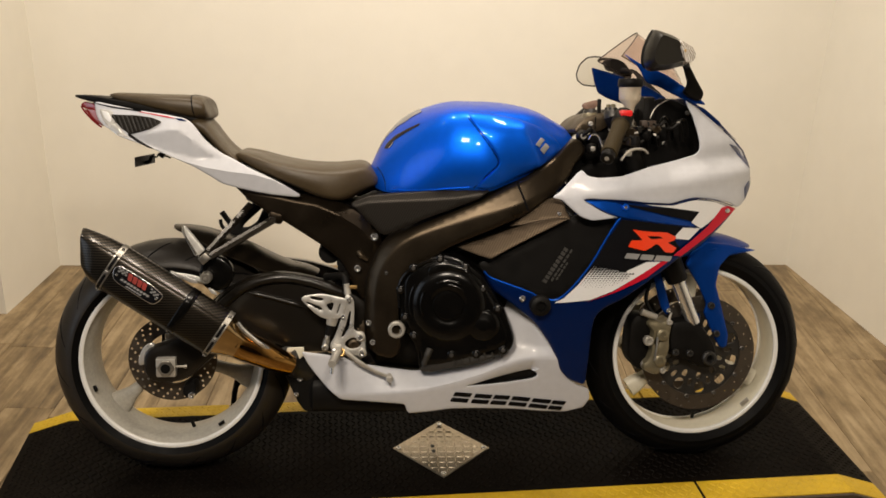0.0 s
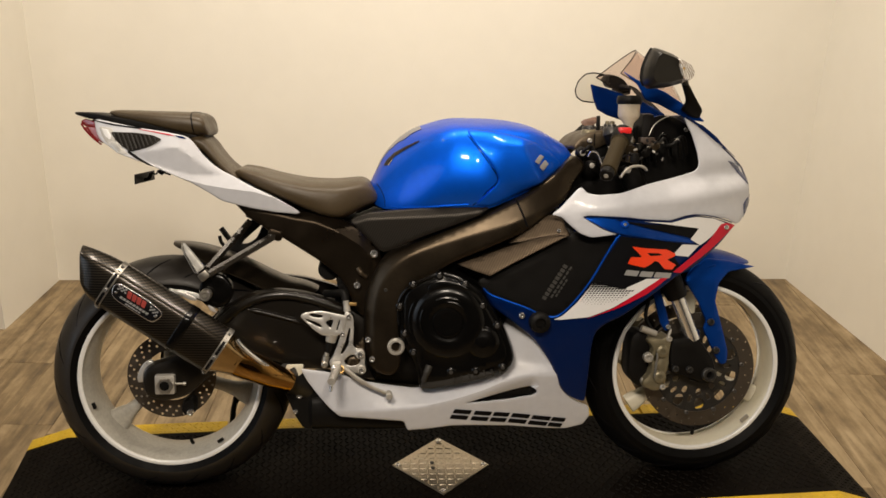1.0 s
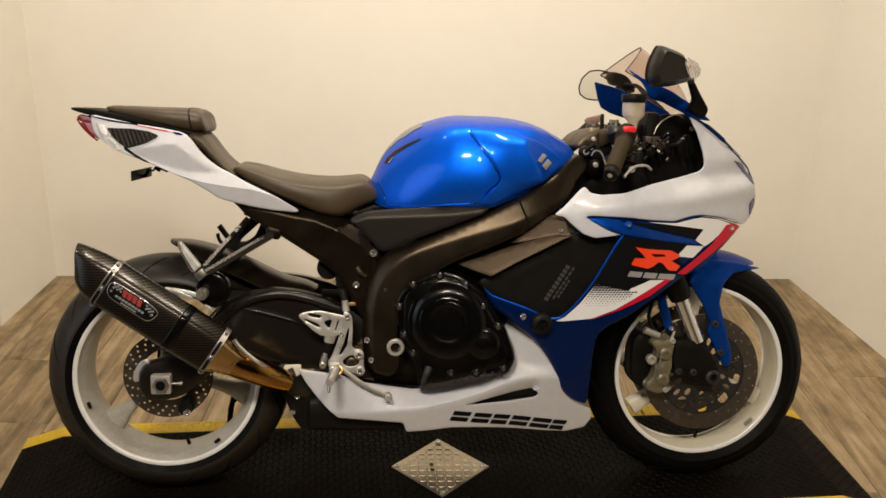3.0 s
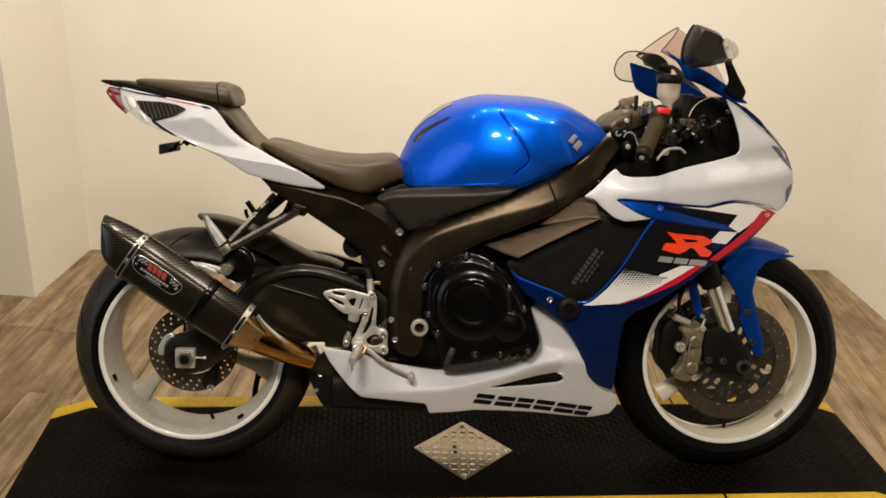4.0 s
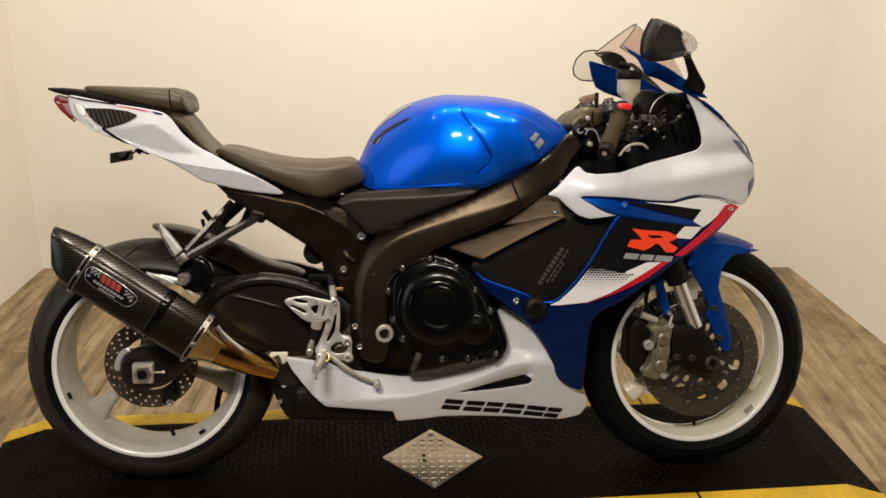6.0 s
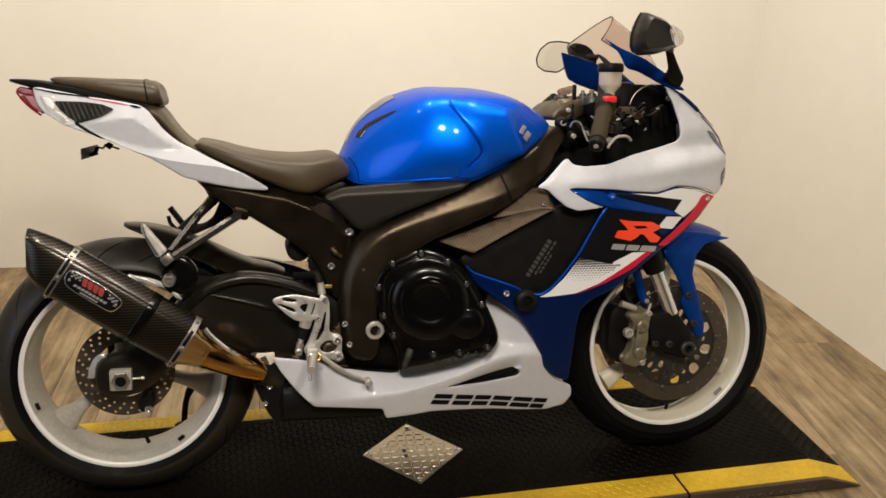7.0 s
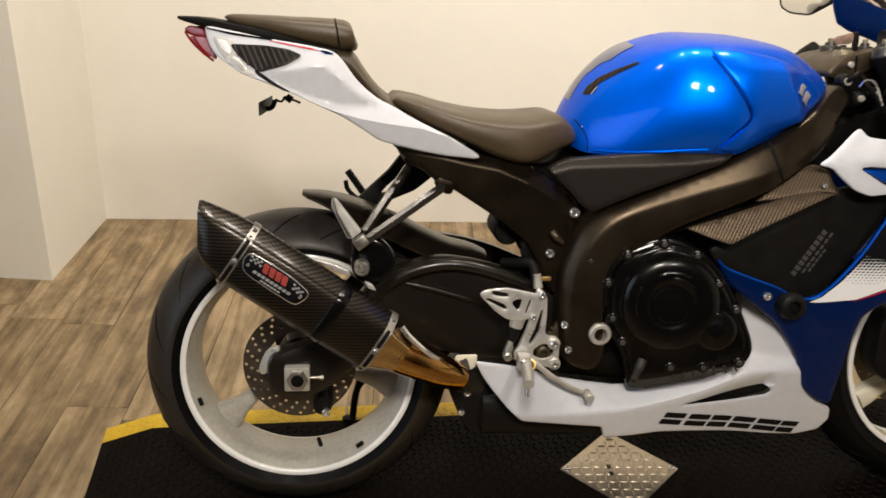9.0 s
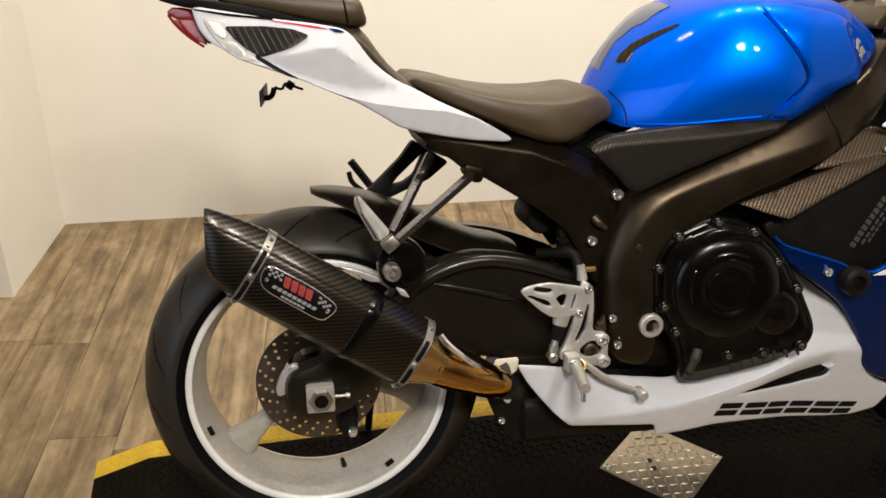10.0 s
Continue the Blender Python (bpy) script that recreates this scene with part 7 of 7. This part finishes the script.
part("wire_bow", tube_bm(smooth_path([(1.045, -0.15, 0.868), (1.05, -0.16, 0.880), (1.065, -0.165, 0.876), (1.075, -0.17, 0.85), (1.082, -0.17, 0.835)], 5), 0.0022, 6), CHROME, bike)
for i, (x, y, z, r) in enumerate(((1.04, -0.1, 0.875, 0.016), (1.06, -0.12, 0.845, 0.014), (1.10, -0.1, 0.85, 0.017), (1.15, -0.12, 0.835, 0.018), (1.18, -0.1, 0.865, 0.016))):
    part("cable_knuckle", lathe_bm([(0, -r), (r * 0.7, -r * 0.8), (r, 0), (r * 0.8, r * 0.7), (0, r)], (x, y, z), "yzx"[i % 3], 16), BLACK, bike)
    part("knuckle_screw", lathe_bm([(r * 0.45, 0), (r * 0.45, -r * 0.4), (0, -r * 0.5)], (x, y - r * 0.8, z), "y", 12), CAST, bike)

random.seed(21)
for k in range(9):
    x, z = 1.13 + 0.017 * k, 0.862 + 0.02 * random.random() + 0.004 * k
    y = -0.10 - 0.03 * random.random()
    part("cable", tube_bm(smooth_path([(x, y, z), (x + 0.012, y - 0.012, z + 0.03 * random.random()), (x + 0.03, y - 0.008, z + 0.012), (x + 0.045, y + 0.01, z - 0.03)], 4), 0.003 + 0.002 * random.random(), 8), BLACK if k % 3 else GLOSS, bike)
    if k % 2 == 0:
        part("cable_clip", box_bm((x + 0.006, y - 0.017, z + 0.004), (x + 0.014, y - 0.011, z + 0.010), 0.0015), CAST, bike)
# Random small bits, added for the scattered highlights in the black cockpit.
for k in range(22):
    x, y, z = 1.09 + 0.14 * random.random(), -0.15 - 0.03 * random.random(), 0.855 + 0.055 * random.random()
    d = Vector((random.uniform(-1, 1), random.uniform(-0.4, 0.4), random.uniform(-1, 1))).normalized() * (0.003 + 0.003 * random.random())
    part("screw", tube_bm([Vector((x, y, z)) - d, Vector((x, y, z)), Vector((x, y, z)) + d], [0.002, 0.003, 0.0024], 8), (DULL_BOLT, BROWN_ALLOY, BLACK, DARKSTEEL, CAST)[k % 5], bike)
for k, (x, y, z) in enumerate(((1.125, -0.15, 0.875), (1.15, -0.165, 0.862), (1.17, -0.15, 0.893), (1.195, -0.14, 0.878), (1.215, -0.145, 0.896), (1.105, -0.155, 0.855))):
    part("control_block", box_bm((-0.014, -0.008, -0.009), (0.014, 0.008, 0.009), 0.004, Matrix.Translation((x, y, z)) @ Matrix.Rotation(0.5 - 0.35 * k, 4, "Y") @ Matrix.Rotation(0.3 * k, 4, "Z")), (BLACK, BROWN_ALLOY, GLOSS)[k % 3], bike)
part("brown_connector", box_bm((1.185, -0.125, 0.898), (1.222, -0.10, 0.915), 0.003), RAMP_DARK, bike)

for s in (-1, 1):
    a, b = Vector((1.118, s * 0.185, 0.918)), Vector((1.049, s * 0.305, 0.830))
    d = (b - a)
    part("clip_on_bar", tube_bm([(1.135, s * 0.11, 0.90), tuple(a)], 0.013, 14), BLACK, bike)
    part("switch_housing", tube_bm([a - d * 0.12, a - d * 0.1, a + d * 0.1, a + d * 0.13], [0.018, 0.024, 0.024, 0.02], 20), BLACK, bike)
    grip = part("grip", tube_bm([a + d * f for f in (0.13, 0.16, 0.18, 0.5, 0.86, 0.88)], [0.020, 0.023, 0.0195, 0.0185, 0.0195, 0.018], 24), GRIP, bike, "worn rubber handlebar grip")
    part("bar_end", tube_bm([a + d * f for f in (0.88, 0.9, 0.985, 1.0)], [0.013, 0.0165, 0.0165, 0.014], 24), BLACK, bike, "black bar end weight")
    part("bar_end_screw", tube_bm([a + d * 0.995, a + d * 1.008], [0.006, 0.005], 14), CAST, bike)
part("kill_switch", box_bm((1.105, -0.212, 0.925), (1.135, -0.190, 0.940), 0.005), REDSWITCH, bike, "red kill switch")
part("brake_lever", tube_bm(smooth_path([(1.178, -0.20, 0.838), (1.160, -0.215, 0.848), (1.131, -0.23, 0.847), (1.110, -0.245, 0.836), (1.098, -0.255, 0.824)], 5), [0.0034] * 16 + [0.003] * 5, 10), CAST, bike, "alloy front brake lever")
part("lever_pivot", lathe_bm([(0.012, -0.01), (0.013, 0.0), (0.012, 0.012), (0, 0.014)], (1.155, -0.17, 0.865), "z", 18), BLACK, bike)
part("front_master_cylinder", tube_bm([(1.15, -0.16, 0.88), (1.16, -0.10, 0.895)], [0.016, 0.015], 16), BROWN_ALLOY, bike)
part("brake_reservoir", lathe_bm([(0, 0.930), (0.010, 0.932), (0.013, 0.95), (0.024, 0.962), (0.027, 0.968), (0.027, 0.996), (0, 0.996)], (1.150, -0.13, 0), "z", 32), CUP, bike, "cloudy brake fluid reservoir")
part("reservoir_cap", lathe_bm([(0.029, 0.996), (0.031, 0.999), (0.031, 1.012), (0.028, 1.017), (0, 1.018)], (1.150, -0.13, 0), "z", 32), BLACK, bike, "black reservoir cap")
part("reservoir_bracket", tube_bm(smooth_path([(1.15, -0.13, 0.935), (1.155, -0.135, 0.92), (1.158, -0.14, 0.90)], 4), 0.005, 8), CAST, bike)

mir_out = [(1.123, 1.047), (1.125, 1.077), (1.136, 1.105), (1.145, 1.120), (1.153, 1.121), (1.198, 1.106), (1.230, 1.087), (1.243, 1.067), (1.240, 1.049), (1.227, 1.044), (1.181, 1.031), (1.139, 1.028), (1.129, 1.035)]


def bent(bm):
    for v in bm.verts:
        d = max(0, v.co.x - 1.185)
        left = max(0, 1.185 - v.co.x) / 0.06 * max(0, v.co.y + 0.30)
        v.co.x, v.co.y = v.co.x + 0.22 * d + 0.45 * left, v.co.y + 0.85 * d
    return bm


mir = part("mirror", bent(puff_bm(mir_out, -0.342, -0.245, 14, 0.62, 0.005)), SHELL, bike, "black fairing mirror with built-in turn signal")
part("mirror_rim", tube_bm(smooth_path([(1.131, -0.30, 1.036), (1.1245, -0.30, 1.049), (1.1265, -0.30, 1.077), (1.137, -0.30, 1.104), (1.146, -0.30, 1.118)], 5), 0.0042, 10), BLACK, mir)
lens = part("mirror_signal", bent(puff_bm([(1.190, 1.099), (1.199, 1.100), (1.230, 1.087), (1.2435, 1.068), (1.240, 1.050), (1.224, 1.043), (1.209, 1.042), (1.201, 1.069)], -0.346, -0.26, 12, 0.70, 0.004)), RIBBED, bike, "clear turn signal lens")
part("signal_bulb", bent(lathe_bm([(0, -0.348), (0.003, -0.347), (0.0045, -0.342), (0, -0.33)], (1.209, 0, 1.074), "y", 12)), GOLD, lens)
far_out = [(1.194, 1.089), (1.218, 1.088), (1.238, 1.08), (1.254, 1.066), (1.268, 1.04), (1.272, 1.028), (1.233, 1.04), (1.199, 1.055)]
far = part("mirror", puff_bm(far_out, 0.24, 0.32, 10, 0.8, 0.006), BLACK, bike, "black fairing mirror seen from its glass side")
glass_out = [(1.15, 1.027), (1.147, 1.047), (1.153, 1.074), (1.168, 1.094), (1.185, 1.095), (1.21, 1.086), (1.229, 1.069), (1.225, 1.05), (1.215, 1.041), (1.185, 1.008), (1.161, 1.013)]
GLASS_Y = lambda x, z: 0.47 - 2.2 * (x - 1.126)
part("mirror_glass", panel_bm(glass_out, GLASS_Y, 0.004, 0.001, 0.02, (), 0.003), MIRROR, far, "mirror glass")
part("mirror_rim", tube_bm([(x, GLASS_Y(x, z) + 0.001, z) for x, z in [tuple(p) for p in soft([Vector(q) for q in glass_out], 0.003)] + [(1.15, 1.027)]], 0.0022, 8), BLACK, far)
stalk_r = part("mirror_stalk", panel_bm([(1.248, 1.056), (1.258, 1.054), (1.271, 1.046), (1.295, 1.018), (1.327, 0.984), (1.327, 0.972), (1.324, 0.962), (1.301, 0.968), (1.271, 0.985), (1.281, 1.003), (1.260, 1.038)], lambda x, z: -(0.15 + 0.75 * max(0, z - 0.965)), 0.012, 0.006, 0.012, (), 0.006), BLACK, bike, "black mirror stalk")
mirrored(stalk_r)
arm2 = part("mirror_arm", tube_bm([(1.215, -0.27, 1.06), (1.258, -0.222, 1.046)], [0.010, 0.007], 12), BLACK, bike)
mirrored(arm2)
bolt(1.287, side(1.287, 0.935) - 0.004, 0.935, 0.7, DARKSTEEL)

# side stand
part("side_stand", tube_bm(smooth_path([(0.42, 0.10, 0.24), (0.28, 0.15, 0.215), (0.165, 0.20, 0.185), (0.128, 0.222, 0.14), (0.116, 0.234, 0.058)], 4), [0.011] * 12 + [0.008] * 5, 12), BLACK, bike, "black side stand")
part("stand_foot", lathe_bm([(0, 0.0), (0.016, 0.0), (0.016, 0.006), (0.009, 0.010), (0, 0.010)], (0.108, 0.237, 0.052), "z", 20), BLACK, bike)

# ---- floor planks ----
PLANK_W, PLANK_L, GAP = 0.148, 1.22, 0.001
pb = bmesh.new()
bmesh.ops.create_cube(pb, size=1, matrix=Matrix.Translation((PLANK_W / 2, PLANK_L / 2, -0.004)) @ Matrix.Diagonal((PLANK_W - GAP, PLANK_L - GAP, 0.008, 1)))
bmesh.ops.bevel(pb, geom=[e for e in pb.edges if all(v.co.z > -0.001 for v in e.verts)], offset=0.0012, segments=1, affect="EDGES")
plank_me = bpy.data.meshes.new("plank")
pb.to_mesh(plank_me)
pb.free()
plank_me.materials.append(PLANK)
room_turn = Matrix.Rotation(radians(-0.5), 4, "Z")
random.seed(11)
for i in range(-22, 20):
    shift = random.random() * PLANK_L
    for j in range(-5, 3):
        y0, y1 = j * PLANK_L + shift - 0.6, (j + 1) * PLANK_L + shift - 0.6
        x0 = i * PLANK_W
        y0, y1 = max(y0, -3.98), min(y1, 1.36 + 0.05 * x0 + 0.06)
        w = room_turn @ Vector((x0, y0, GROUND))
        if y1 - y0 < 0.05 or w.x < -3.0 or w.x > 2.32 + max(0, 1.4 - y0) * 0.11:
            continue
        ob = new("plank", plank_me)
        ob.parent = floor
        ob.matrix_basis = Matrix.Translation(w) @ room_turn @ Matrix.Diagonal((1, (y1 - y0) / PLANK_L, 1, 1))
